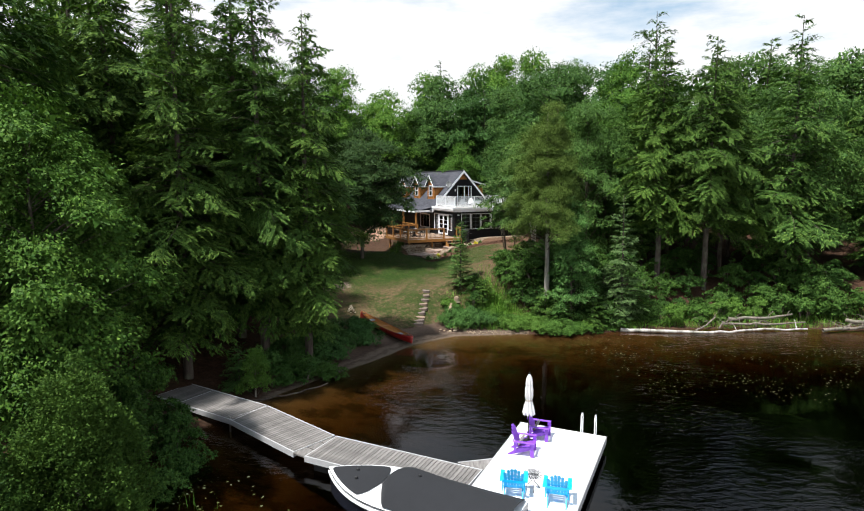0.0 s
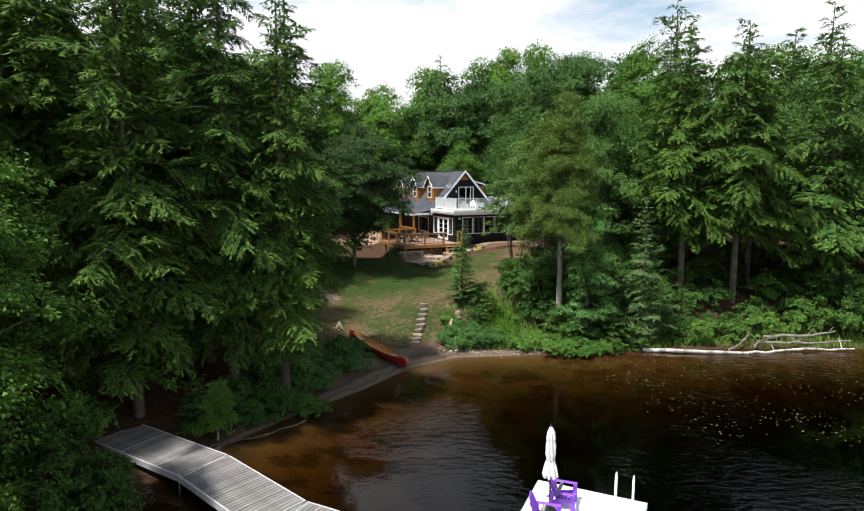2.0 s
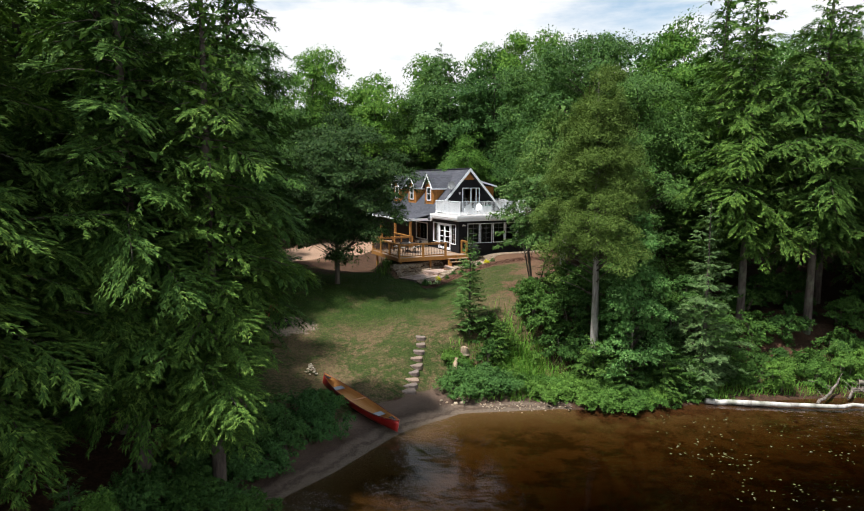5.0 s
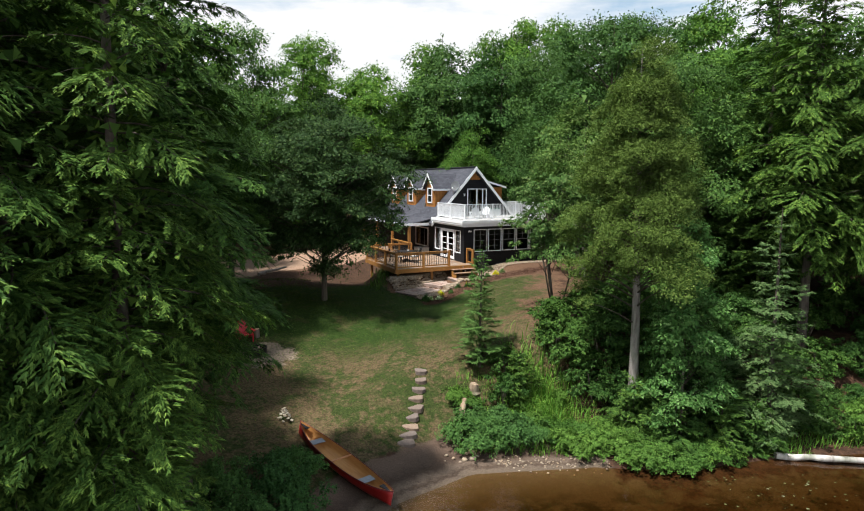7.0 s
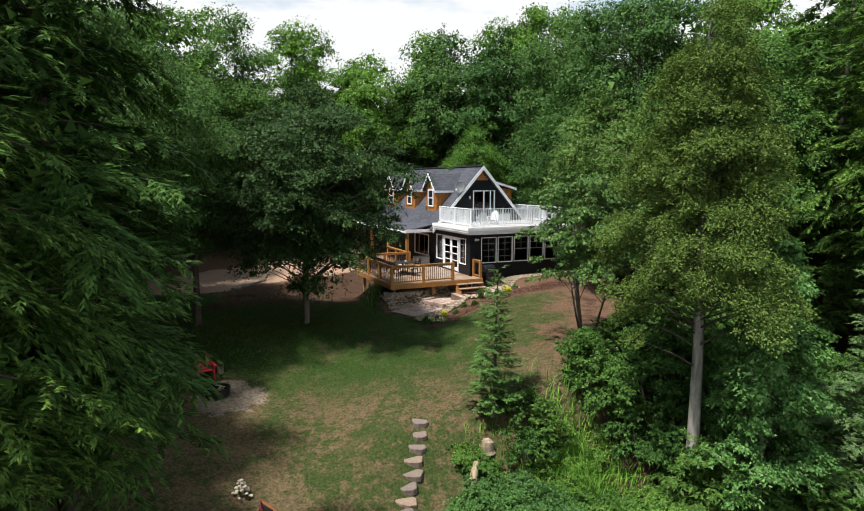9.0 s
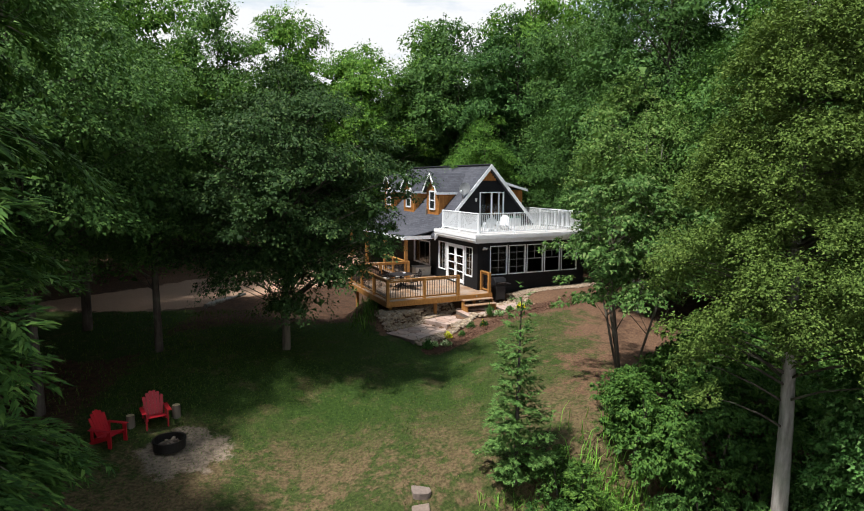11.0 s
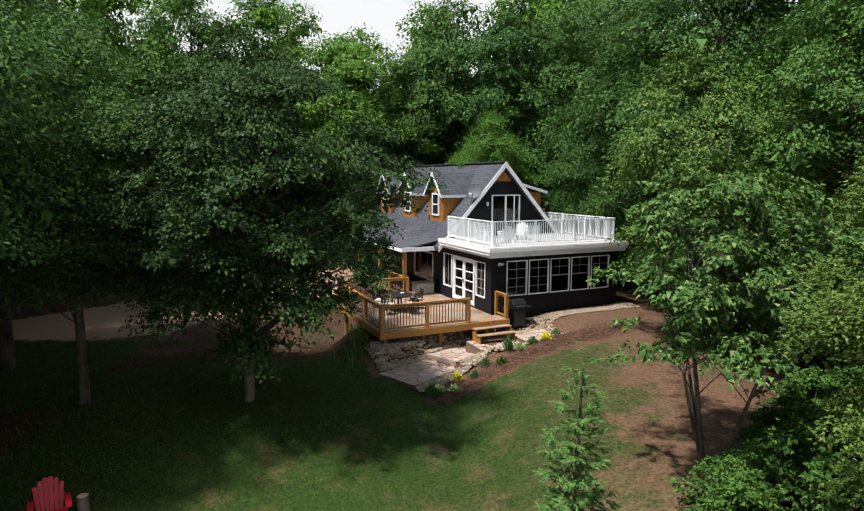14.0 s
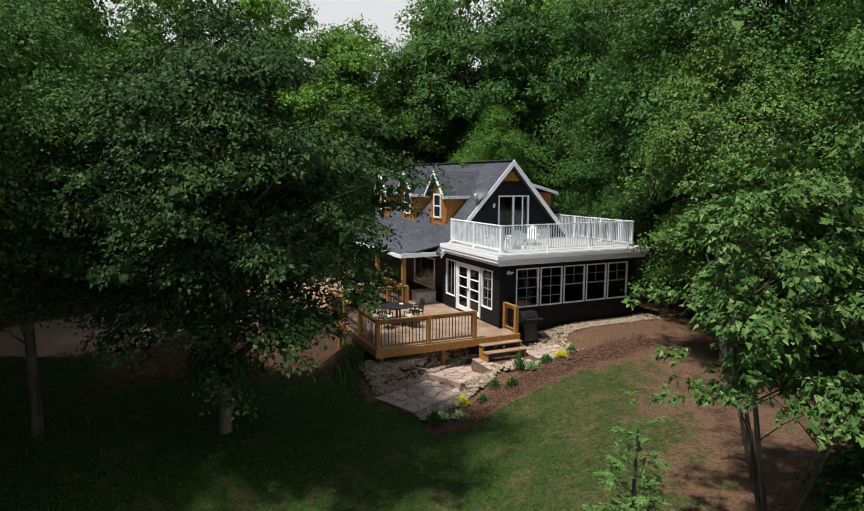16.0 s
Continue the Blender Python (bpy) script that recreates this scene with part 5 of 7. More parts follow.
for i in range(6):
    rr = 0.36 * i / 5
    rings.append([bm.verts.new((rr * math.cos(g_) * 0.92, -0.30 * (rr / 0.36) ** 2 * 0.3, rr * math.sin(g_) * 1.1)) for g_ in np.linspace(0, 2 * math.pi, 20, endpoint=False)] if i else [bm.verts.new((0, 0, 0))])
for i in range(1, 6):
    for s in range(20):
        s2 = (s + 1) % 20
        if i == 1:
            bm.faces.new((rings[0][0], rings[1][s], rings[1][s2]))
        else:
            bm.faces.new((rings[i - 1][s], rings[i][s], rings[i][s2], rings[i - 1][s2]))
bmesh.ops.solidify(bm, geom=bm.faces[:], thickness=0.012)
bmesh.ops.transform(bm, matrix=pose(0.1, -0.1, 0.62, -25, 0, -40), verts=bm.verts)
part("reflector", bm, plain("dish_grey", (0.22, 0.23, 0.24), 0.5), dish)
part("mast", bars(((0, 0, -0.1), (0, 0, 0.45), 0.045, 0.045), ((0, 0, 0.45), (0.08, -0.07, 0.62), 0.045, 0.045)), MAT["steel"], dish)
part("feed_arm", bars(((0.05, -0.1, 0.35), (-0.32, -0.42, 0.5), 0.03, 0.03)), MAT["steel"], dish)
part("receiver", boxes((-0.38, -0.28, -0.5, -0.4, 0.46, 0.56), bevel=0.02), MAT["white"], dish)

# ---- white railing of the roof deck ----


def picket_rail(name, pts, z0, z1, label, post_mat, bal_mat, post_w, step, bal_w, group="", post_at=None, cap=0.09, wood=False):
    """A railing along a line of corner points in the cottage's axes: posts, rails and balusters, each a part."""
    t = thing(name, hw(*pts[0], z0), label, "railing", group, rz=HYAW)
    o = Vector((*pts[0], z0))
    baluster = None
    for (a, b), posts in zip(zip(pts, pts[1:]), post_at):
        a, b = Vector((*a, 0)) - Vector((*pts[0], 0)), Vector((*b, 0)) - Vector((*pts[0], 0))
        ln = (b - a).length
        d = (b - a) / ln
        H = z1 - z0
        hold = [a + d * p for p in posts]
        for p in hold:
            po = part("post", boxes((-post_w / 2, post_w / 2, -post_w / 2, post_w / 2, -0.1 if wood else 0, H + (0.03 if not wood else 0.0)), bevel=0.008), post_mat, t)
            po.location = p
            if not wood:
                part("post_foot", boxes((-post_w * 0.8, post_w * 0.8, -post_w * 0.8, post_w * 0.8, 0, 0.04), bevel=0.005), post_mat, po)
        cuts = sorted(set([0.0, ln] + list(posts)))
        part("top_rail", bars((a + Vector((0, 0, H)) - d * 0.06, b + Vector((0, 0, H)) + d * 0.06, cap, 0.045)), post_mat, t)
        if wood:
            part("top_rail", bars((a + Vector((0, 0, H - 0.09)), b + Vector((0, 0, H - 0.09)), 0.04, 0.085)), post_mat, t)
        part("bottom_rail", bars((a + Vector((0, 0, 0.11)), b + Vector((0, 0, 0.11)), 0.04, 0.07 if wood else 0.045)), post_mat, t)
        n = int(ln / step)
        for i in range(1, n):
            p = a + d * (ln * i / n)
            if any((p - h).length < post_w * 0.7 for h in hold):
                continue
            if baluster is None:
                bl = part("baluster", boxes((-bal_w / 2, bal_w / 2, -bal_w / 2, bal_w / 2, 0.11, H - 0.05)), bal_mat, t)
                baluster = bl.data
            else:
                bl = new("baluster", baluster)
                bl.parent = t
            bl.location = p
    return t


picket_rail("deck_railing", [(0.16, 4.5), (0.16, 0.2), (6.7, 0.2), (6.7, 5.75)], 7.45, 8.5, "white picket railing round the roof deck", MAT["white"], MAT["white"], 0.09, 0.115, 0.035,
            post_at=[(0.04, 2.15), (0.0, 2.17, 4.25), (0.0, 2.0, 3.9, 5.5)])

# ---- wooden deck ----
DZ = 4.56
deck = thing("wooden_deck", hw(-5.4, -1.05, 3.0), "stained wooden deck with honey-coloured rim boards on posts", "deck", rz=HYAW)


def dk(u0, u1, v0, v1, z0, z1):
    return (u0 + 5.4, u1 + 5.4, v0 + 1.05, v1 + 1.05, z0 - 3.0, z1 - 3.0)


v = -1.0
while v < 12.0:
    u0, u1 = (-5.36, 0.26) if v < -0.16 else ((-5.36, -0.03) if v < 4.9 else (-2.05, -0.03))
    part("plank", boxes(dk(u0, u1, v, v + 0.134, DZ - 0.036, DZ)), MAT["deckwood"], deck)
    v += 0.140
part("rim_board", boxes(dk(-5.40, 0.30, -1.05, -1.01, DZ - 0.27, DZ - 0.005)), MAT["railwood"], deck, "honey-coloured rim board")
part("rim_board", boxes(dk(-5.40, -5.365, -1.01, 5.0, DZ - 0.27, DZ - 0.005)), MAT["railwood"], deck)
part("rim_board", boxes(dk(0.265, 0.30, -1.01, -0.04, DZ - 0.27, DZ - 0.005)), MAT["railwood"], deck)
part("joists", boxes(*[dk(-5.2 + 0.75 * i, -5.16 + 0.75 * i, -1.0, 4.8, DZ - 0.25, DZ - 0.04) for i in range(7)]), MAT["railwood"], deck)
for u in (-5.1, -2.75, -0.6):
    for vv in (-0.72, 2.0, 4.4):
        p = hw(u, vv)
        part("deck_post", boxes(dk(u - 0.07, u + 0.07, vv - 0.07, vv + 0.07, gz(p.x, p.y) - 0.2, DZ - 0.04)), MAT["railwood"], deck)
for z, v0, v1 in ((4.36, -1.36, -1.06), (4.16, -1.70, -1.38)):
    part("step", boxes(dk(-1.5, 0.2, v0, v1, z - 0.04, z), bevel=0.006), MAT["deckwood"], deck, "wooden step")
for a in (-1.46, 0.11):
    part("stringer", boxes(dk(a, a + 0.05, -1.68, -1.06, 3.8, 4.12), dk(a, a + 0.05, -1.34, -1.06, 4.12, 4.32)), MAT["railwood"], deck)
for z, vv in ((4.46, -1.06), (4.25, -1.39)):
    part("step_light", boxes(dk(-0.66, -0.58, vv - 0.012, vv, z - 0.04, z + 0.04), bevel=0.004), MAT["steel"], deck, "small steel step light")

woodrail = dict(post_mat=MAT["railwood"], bal_mat=MAT["black"], post_w=0.14, step=0.125, bal_w=0.022, wood=True, cap=0.13, group="wooden deck railings")
picket_rail("deck_railing", [(-1.6, -0.94), (-5.3, -0.94), (-5.3, 4.8), (-1.9, 4.8)], DZ, DZ + 1.0, "honey-stained wooden railing with black metal balusters", post_at=[(0.0, 1.82, 3.7), (1.95, 3.85, 5.74), (1.7, 3.4)], **woodrail)
picket_rail("deck_railing", [(0.2, -0.12), (0.2, -0.9)], DZ, DZ + 1.0, "short wooden railing with black metal balusters", post_at=[(0.0, 0.78)], **woodrail)
picket_rail("deck_railing", [(-2.0, 5.2), (-2.0, 8.6)], DZ, DZ + 1.0, "honey-stained wooden porch railing with black balusters", post_at=[(1.7,)], **woodrail)


# ---- garden furniture ----
def chair_parts(t, slat_mat):
    """A slatted lounge chair with a fan back, wide arms and raked legs, facing -y."""
    for s in (-1, 1):
        part("arm", boxes((s * 0.36 - 0.065, s * 0.36 + 0.065, -0.36, 0.36, 0.52, 0.545), bevel=0.008), slat_mat, t)
        part("front_leg", boxes((s * 0.31 - 0.02, s * 0.31 + 0.02, -0.36, -0.24, 0.0, 0.52)), slat_mat, t)
        part("rear_leg", prism([(s * 0.27 - 0.018, -0.32, 0.28), (s * 0.27 - 0.018, -0.32, 0.37), (s * 0.27 - 0.018, 0.2, 0.27), (s * 0.27 - 0.018, 0.58, 0.0), (s * 0.27 - 0.018, 0.46, 0.0)], (0.036, 0, 0)), slat_mat, t)
        part("arm_post", boxes((s * 0.33 - 0.02, s * 0.33 + 0.02, 0.25, 0.33, 0.2, 0.52)), slat_mat, t)
    for i in range(5):
        y = -0.36 + i * 0.11
        z = 0.385 - i * 0.026
        part("seat_slat", boxes((-0.27, 0.27, y, y + 0.095, z - 0.02, z), bevel=0.004), slat_mat, t)
    hs = (0.80, 0.90, 0.95, 0.95, 0.90, 0.80)
    for i, hh in enumerate(hs):
        f = i - 2.5
        b = prism([(f * 0.085 - 0.037, 0.16, 0.24), (f * 0.085 + 0.037, 0.16, 0.24), (f * 0.104 + 0.05, 0.16 + 0.30 * hh, hh + 0.02), (f * 0.104, 0.16 + 0.31 * hh, hh + 0.045), (f * 0.104 - 0.05, 0.16 + 0.30 * hh, hh + 0.02)], (0, 0.02, 0.006))
        part("back_slat", b, slat_mat, t)
    part("back_brace", boxes((-0.32, 0.32, 0.34, 0.365, 0.50, 0.57)), slat_mat, t)
    return t


def chair(at, rz, colour, label, group):
    t = thing("adirondack_chair", at, label, "chair", group, rz=rz)
    return chair_parts(t, colour)


MAT["red"] = plain("red_plastic", (0.42, 0.012, 0.022), 0.45, var=0.12)
MAT["purple"] = plain("purple_paint", (0.20, 0.055, 0.50), 0.5, var=0.12)
MAT["blue"] = plain("turquoise_plastic", (0.0, 0.36, 0.72), 0.4, var=0.1)
MAT["log"] = bark_material("firewood_bark", (0.06, 0.045, 0.035), (0.18, 0.14, 0.11))
MAT["endgrain"] = plain("cut_wood", (0.50, 0.37, 0.22), 0.8, var=0.2, scale=12)


def on(x, y, dz=0.0):
    return (x, y, gz(x, y) + dz)


chair(on(-8.95, 46.0), 34, MAT["red"], "red plastic slatted lounge chair by the fire pit", "red fire pit chairs")
chair(on(-9.85, 44.9), 76, MAT["red"], "red plastic slatted lounge chair by the fire pit", "red fire pit chairs")


def lathe(profile, seg=16, sx=1.0):
    """A turned solid from (radius, height) pairs."""
    bm = bmesh.new()
    rings = [[bm.verts.new((r * math.cos(2 * math.pi * i / seg) * sx, r * math.sin(2 * math.pi * i / seg), z)) for i in range(seg)] for r, z in profile]
    for a, b in zip(rings, rings[1:]):
        for i in range(seg):
            j = (i + 1) % seg
            bm.faces.new((a[i], a[j], b[j], b[i]))
    bm.faces.new(rings[0][::-1])
    bm.faces.new(rings[-1])
    return bm


def log_seat(x, y, r, h):
    t = thing("log_stool", on(x, y, -0.04), "upright cut log with a pale top beside the chairs", "log", "cut logs at the fire pit")
    part("bark", lathe([(r * 1.1, 0), (r, 0.1), (r * 0.97, h)], 14), MAT["log"], t)
    part("cut_top", lathe([(r * 0.9, h), (r * 0.9, h + 0.006)], 14), MAT["endgrain"], t, "pale sawn top")


log_seat(-8.5, 46.5, 0.13, 0.42)
log_seat(-9.65, 45.8, 0.13, 0.4)

pit = thing("fire_pit", on(-8.1, 45.0), "black metal fire ring with ash and half-burnt logs", "fire pit")
bm = lathe([(0.44, 0.0), (0.46, 0.02), (0.46, 0.26), (0.49, 0.27), (0.49, 0.31), (0.43, 0.31), (0.43, 0.02)], 28)
part("ring", bm, plain("sooty_steel", (0.025, 0.022, 0.02), 0.6, 0.5, 0.4), pit)
part("ash_bed", lathe([(0.42, 0.03), (0.3, 0.09), (0.02, 0.12)], 18), plain("ash", (0.28, 0.26, 0.24), 0.95, var=0.5, scale=18), pit, "pale ash")
for a, b in (((-0.25, -0.1, 0.12), (0.22, 0.12, 0.2)), ((-0.2, 0.2, 0.14), (0.2, -0.18, 0.2)), ((0.0, -0.3, 0.1), (0.05, 0.25, 0.22))):
    part("charred_log", bars((a, b, 0.09, 0.09)), MAT["log"], pit)


def dining_set():
    t = thing("patio_table", hw(-3.35, 2.3, DZ), "round black metal patio table on the deck", "table", rz=HYAW)
    part("tabletop", lathe([(0.62, 0.70), (0.65, 0.715), (0.65, 0.73), (0.62, 0.74)], 28), MAT["black"], t)
    part("pedestal", lathe([(0.07, 0.05), (0.04, 0.2), (0.05, 0.55), (0.12, 0.70)], 12), MAT["black"], t)
    for i in range(4):
        g_ = math.pi / 4 + i * math.pi / 2
        part("leg", bars(((0.05 * math.cos(g_), 0.05 * math.sin(g_), 0.2), (0.42 * math.cos(g_), 0.42 * math.sin(g_), 0.0), 0.04, 0.04)), MAT["black"], t)
    bowl = thing("candle_bowl", hw(-3.2, 2.2, DZ + 0.74), "small white bowl on the patio table", "bowl")
    part("bowl", lathe([(0.05, 0), (0.08, 0.03), (0.09, 0.07), (0.075, 0.07), (0.05, 0.02)], 14), MAT["white"], bowl)
    first = None
    for i in range(5):
        a = i * 72 + 20
        p = hw(-3.35 + 0.85 * math.sin(radians(a)), 2.3 - 0.85 * math.cos(radians(a)), DZ)
        m4 = pose(p.x, p.y, p.z, 0, 0, HYAW + a + 180)
        if first:
            copy_thing(first, m4)
            continue
        first = thing("patio_chair", p, "black cast metal patio chair with lattice back and pale cushion", "chair", "chairs round the patio table")
        first.matrix_world = m4
        part("seat", boxes((-0.23, 0.23, -0.22, 0.22, 0.40, 0.43), bevel=0.01), MAT["black"], first)
        part("cushion", boxes((-0.21, 0.21, -0.2, 0.2, 0.43, 0.48), bevel=0.02), plain("beige_cushion", (0.5, 0.46, 0.4), 0.9), first, "pale beige cushion")
        for sx in (-0.2, 0.2):
            part("leg", bars(((sx, -0.2, 0.4), (sx * 1.1, -0.23, 0), 0.03, 0.03)), MAT["black"], first)
            part("leg", bars(((sx, 0.2, 0.4), (sx * 1.1, 0.26, 0), 0.03, 0.03)), MAT["black"], first)
            part("arm", bars(((sx * 1.12, -0.18, 0.62), (sx * 1.12, 0.24, 0.64), 0.04, 0.025), ((sx * 1.12, -0.16, 0.42), (sx * 1.12, -0.16, 0.62), 0.025, 0.025)), MAT["black"], first)
        for i2 in range(6):
            x = -0.2 + i2 * 0.08
            part("back_slat", bars(((x, 0.22, 0.42), (x * 0.9, 0.30, 0.88 - abs(i2 - 2.5) * 0.02), 0.02, 0.02)), MAT["black"], first)
        for z in (0.55, 0.72, 0.88):
            part("back_rail", bars(((-0.21, 0.22 + (z - 0.42) * 0.17, z), (0.21, 0.22 + (z - 0.42) * 0.17, z), 0.02, 0.025)), MAT["black"], first)


dining_set()

st = thing("deck_box", hw(-0.75, 5.6, DZ), "pale grey storage box against the porch wall", "storage box", rz=HYAW)
part("body", boxes((-0.42, 0.55, -0.25, 0.35, 0, 0.5), bevel=0.015), plain("beige_plastic", (0.42, 0.40, 0.36), 0.6), st)
part("lid", boxes((-0.45, 0.58, -0.28, 0.38, 0.5, 0.57), bevel=0.02), plain("grey_plastic", (0.27, 0.26, 0.24), 0.6), st, "darker grey lid")
part("handle", boxes((0.0, 0.14, -0.265, -0.25, 0.33, 0.36)), MAT["black"], st)

gp = hw(0.95, -0.55)
grill = thing("gas_grill", (gp.x, gp.y, gz(gp.x, gp.y)), "black gas barbecue with folding side shelf beside the deck", "barbecue", rz=HYAW)
part("cabinet", boxes((-0.28, 0.28, -0.24, 0.24, 0.06, 0.78), bevel=0.015), plain("black_enamel", (0.022, 0.023, 0.026), 0.45, 0.1), grill)
bm = prism([(-0.33, -0.26, 0.80), (-0.33, -0.26, 0.98), (-0.33, -0.12, 1.15), (-0.33, 0.16, 1.17), (-0.33, 0.26, 1.04), (-0.33, 0.26, 0.80)], (0.66, 0, 0))
bmesh.ops.bevel(bm, geom=bm.edges[:], offset=0.015, segments=1, affect="EDGES")
part("hood", bm, MAT["black"], grill)
part("handle", bars(((-0.25, -0.31, 0.93), (0.25, -0.31, 0.93), 0.025, 0.025)), MAT["steel"], grill)
for s in (-1, 1):
    part("side_shelf", boxes((s * 0.35 if s > 0 else -0.66, 0.66 if s > 0 else -0.35, -0.2, 0.2, 0.80, 0.84), bevel=0.008), MAT["black"], grill)
for i in range(4):
    part("foot", boxes(*[((-0.26 if i % 2 else 0.2), (-0.2 if i % 2 else 0.26), (-0.22 if i < 2 else 0.16), (-0.16 if i < 2 else 0.22), 0, 0.07)]), MAT["black"], grill)

# white chairs and table on the roof deck
for u, vv, a in ((1.0, 2.7, 75), (1.5, 1.3, 160), (2.9, 2.3, -50)):
    p = hw(u, vv, 7.45)
    chair(p, HYAW + a, MAT["white"], "white slatted lounge chair on the roof deck", "white roof deck chairs").scale = (0.85, 0.85, 0.82)
p = hw(1.9, 2.0, 7.45)
wt = thing("side_table", p, "low white square table on the roof deck", "table", rz=HYAW)
part("tabletop", boxes((-0.3, 0.3, -0.3, 0.3, 0.43, 0.46), bevel=0.008), MAT["white"], wt)
for sx in (-0.25, 0.25):
    for sy in (-0.25, 0.25):
        part("leg", boxes((sx - 0.025, sx + 0.025, sy - 0.025, sy + 0.025, 0, 0.43)), MAT["white"], wt)
p = hw(4.9, 4.45, 7.45)
bx = thing("deck_box", p, "small white storage box with a green lid on the roof deck", "storage box", rz=HYAW)
part("body", boxes((-0.45, 0.45, -0.25, 0.25, 0, 0.5), bevel=0.012), MAT["trim"], bx)
part("lid", boxes((-0.47, 0.47, -0.27, 0.27, 0.5, 0.56), bevel=0.02), plain("green_plastic", (0.02, 0.17, 0.10), 0.5), bx, "green lid")

# ---- dock, swim platform and boat ----
MAT["greyplank"] = wood_material("weathered_dock_boards", (0.085, 0.080, 0.076), (0.28, 0.262, 0.25), 0.75, 2.0, (1, 0.12, 1))
MAT["alu"] = plain("aluminium_edge", (0.50, 0.50, 0.51), 0.5, 0.3, 0.12)
MAT["whiteboard"] = plain("white_painted_boards", (0.86, 0.86, 0.87), 0.45, var=0.05, scale=3, stretch=(0.15, 1, 1))


def dock_section(p, q, width, z0, z1, label, side=-1):
    """A run of dock from p to q along its far edge; boards lie across."""
    p, q = Vector((*p, z0)), Vector((*q, z1))
    ln = (q - p).length
    d = (q - p).normalized()
    ang = math.degrees(math.atan2(d.y, d.x))
    t = thing("dock_section", p, label, "dock", "dock sections")
    t.matrix_world = pose(*p, 0, -math.degrees(math.asin(d.z)), 0)
    t.matrix_world = Matrix.Translation(p) @ pose(0, 0, 0, 0, 0, ang) @ pose(0, 0, 0, 0, -math.degrees(math.asin(d.z)), 0)
    n = int(ln / 0.145)
    first = None
    for i in range(n):
        if first is None:
            b = part("plank", boxes((0.008, ln / n - 0.008, -width + 0.05, -0.05, -0.04, 0.0)), MAT["greyplank"], t)
            first = b.data
        else:
            b = new("plank", first)
            b.parent = t
        b.location = (i * ln / n, 0, random.uniform(-0.003, 0.003))
    part("edge_rail", boxes((0, ln, -0.05, 0, -0.2, 0.012)), MAT["alu"], t, "pale metal edge")
    part("edge_rail", boxes((0, ln, -width, -width + 0.05, -0.2, 0.012)), MAT["alu"], t)
    part("end_rail", boxes((0, 0.03, -width + 0.05, -0.05, -0.18, 0.006)), MAT["alu"], t)
    part("end_rail", boxes((ln - 0.03, ln, -width + 0.05, -0.05, -0.18, 0.006)), MAT["alu"], t)
    return t, ln


t, ln = dock_section((-11.3, 26.9), (-7.06, 24.42), 1.88, 0.62, 0.52, "weathered grey dock ramp leading from the shore")
part("end_rail", boxes((1.55, 1.59, -1.83, -0.05, -0.1, 0.008)), MAT["alu"], t)
t, ln = dock_section((-7.0, 24.37), (-3.68, 21.42), 1.88, 0.52, 0.5, "weathered grey plank dock section on pipe legs")
part("pipe_leg", bars(((0.1, -1.84, -2.0), (0.1, -1.84, 0.1), 0.05, 0.05)), MAT["steel"], t)
part("pipe_leg", bars(((0.1, -0.04, -2.0), (0.1, -0.04, 0.0), 0.05, 0.05)), MAT["steel"], t)
t, ln = dock_section((-3.62, 21.37), (1.66, 18.70), 1.88, 0.5, 0.5, "weathered grey floating plank dock section")
part("float_drum", boxes((0.3, ln - 0.3, -1.75, -0.15, -0.65, -0.2)), MAT["black"], t)

PA = -24.7
plat = thing("swim_platform", (5.01, 21.93, 0.5), "white painted floating swim platform with grey rim", "dock", rz=PA)
i, y = 0, 0.0
first = None
while y > -7.4:
    if first is None:
        b = part("plank", boxes((-1.62, 1.62, -0.137, -0.003, -0.035, 0.0)), MAT["whiteboard"], plat)
        first = b.data
    else:
        b = new("plank", first)
        b.parent = plat
    b.location = (0, y, 0)
    y -= 0.14
part("rim", boxes((-1.66, -1.625, -7.5, 0.03, -0.25, 0.004), (1.625, 1.66, -7.5, 0.03, -0.25, 0.004), (-1.625, 1.625, 0.0, 0.03, -0.25, 0.004)), MAT["alu"], plat)
part("float_drum", boxes((-1.5, 1.5, -7.3, -0.2, -0.8, -0.04)), MAT["black"], plat)
wedge = thing("dock_corner", (-3.66, 21.4, 0.49), "narrow grey plank wedge between two dock sections", "dock")
for k0, k1 in ((0.06, 0.36), (0.38, 0.68), (0.70, 1.0)):
    part("board", prism([(-1.27 * k0, -1.39 * k0, -0.05), (-1.27 * k1, -1.39 * k1, -0.05), (-0.81 * k1, -1.71 * k1, -0.05), (-0.81 * k0, -1.71 * k0, -0.05)], (0, 0, 0.05)), MAT["greyplank"], wedge)
t = thing("dock_corner", (2.62, 19.63, 0.485), "triangular grey plank brace between dock and platform", "dock")
b = prism([(0, 0, 0), (-0.87, -0.95, 0), (-1.75, -0.40, 0)], (0, 0, -0.05))
part("boards", b, MAT["greyplank"], t)
part("edge_rail", bars(((0, 0.02, -0.04), (-1.75, -0.38, -0.04), 0.05, 0.10)), MAT["alu"], t)


def ploc(x, y, z=0.0):
    return plat.matrix_basis @ Vector((x, y, z))


PM = pose(5.01, 21.93, 0.5, 0, 0, PA)
for (x, y, rz) in ((3.25, 19.95, 72), (4.0, 21.2, 70)):
    chair((x, y, 0.5), rz, MAT["purple"], "purple wooden slatted lounge chair on the platform", "purple platform chairs")
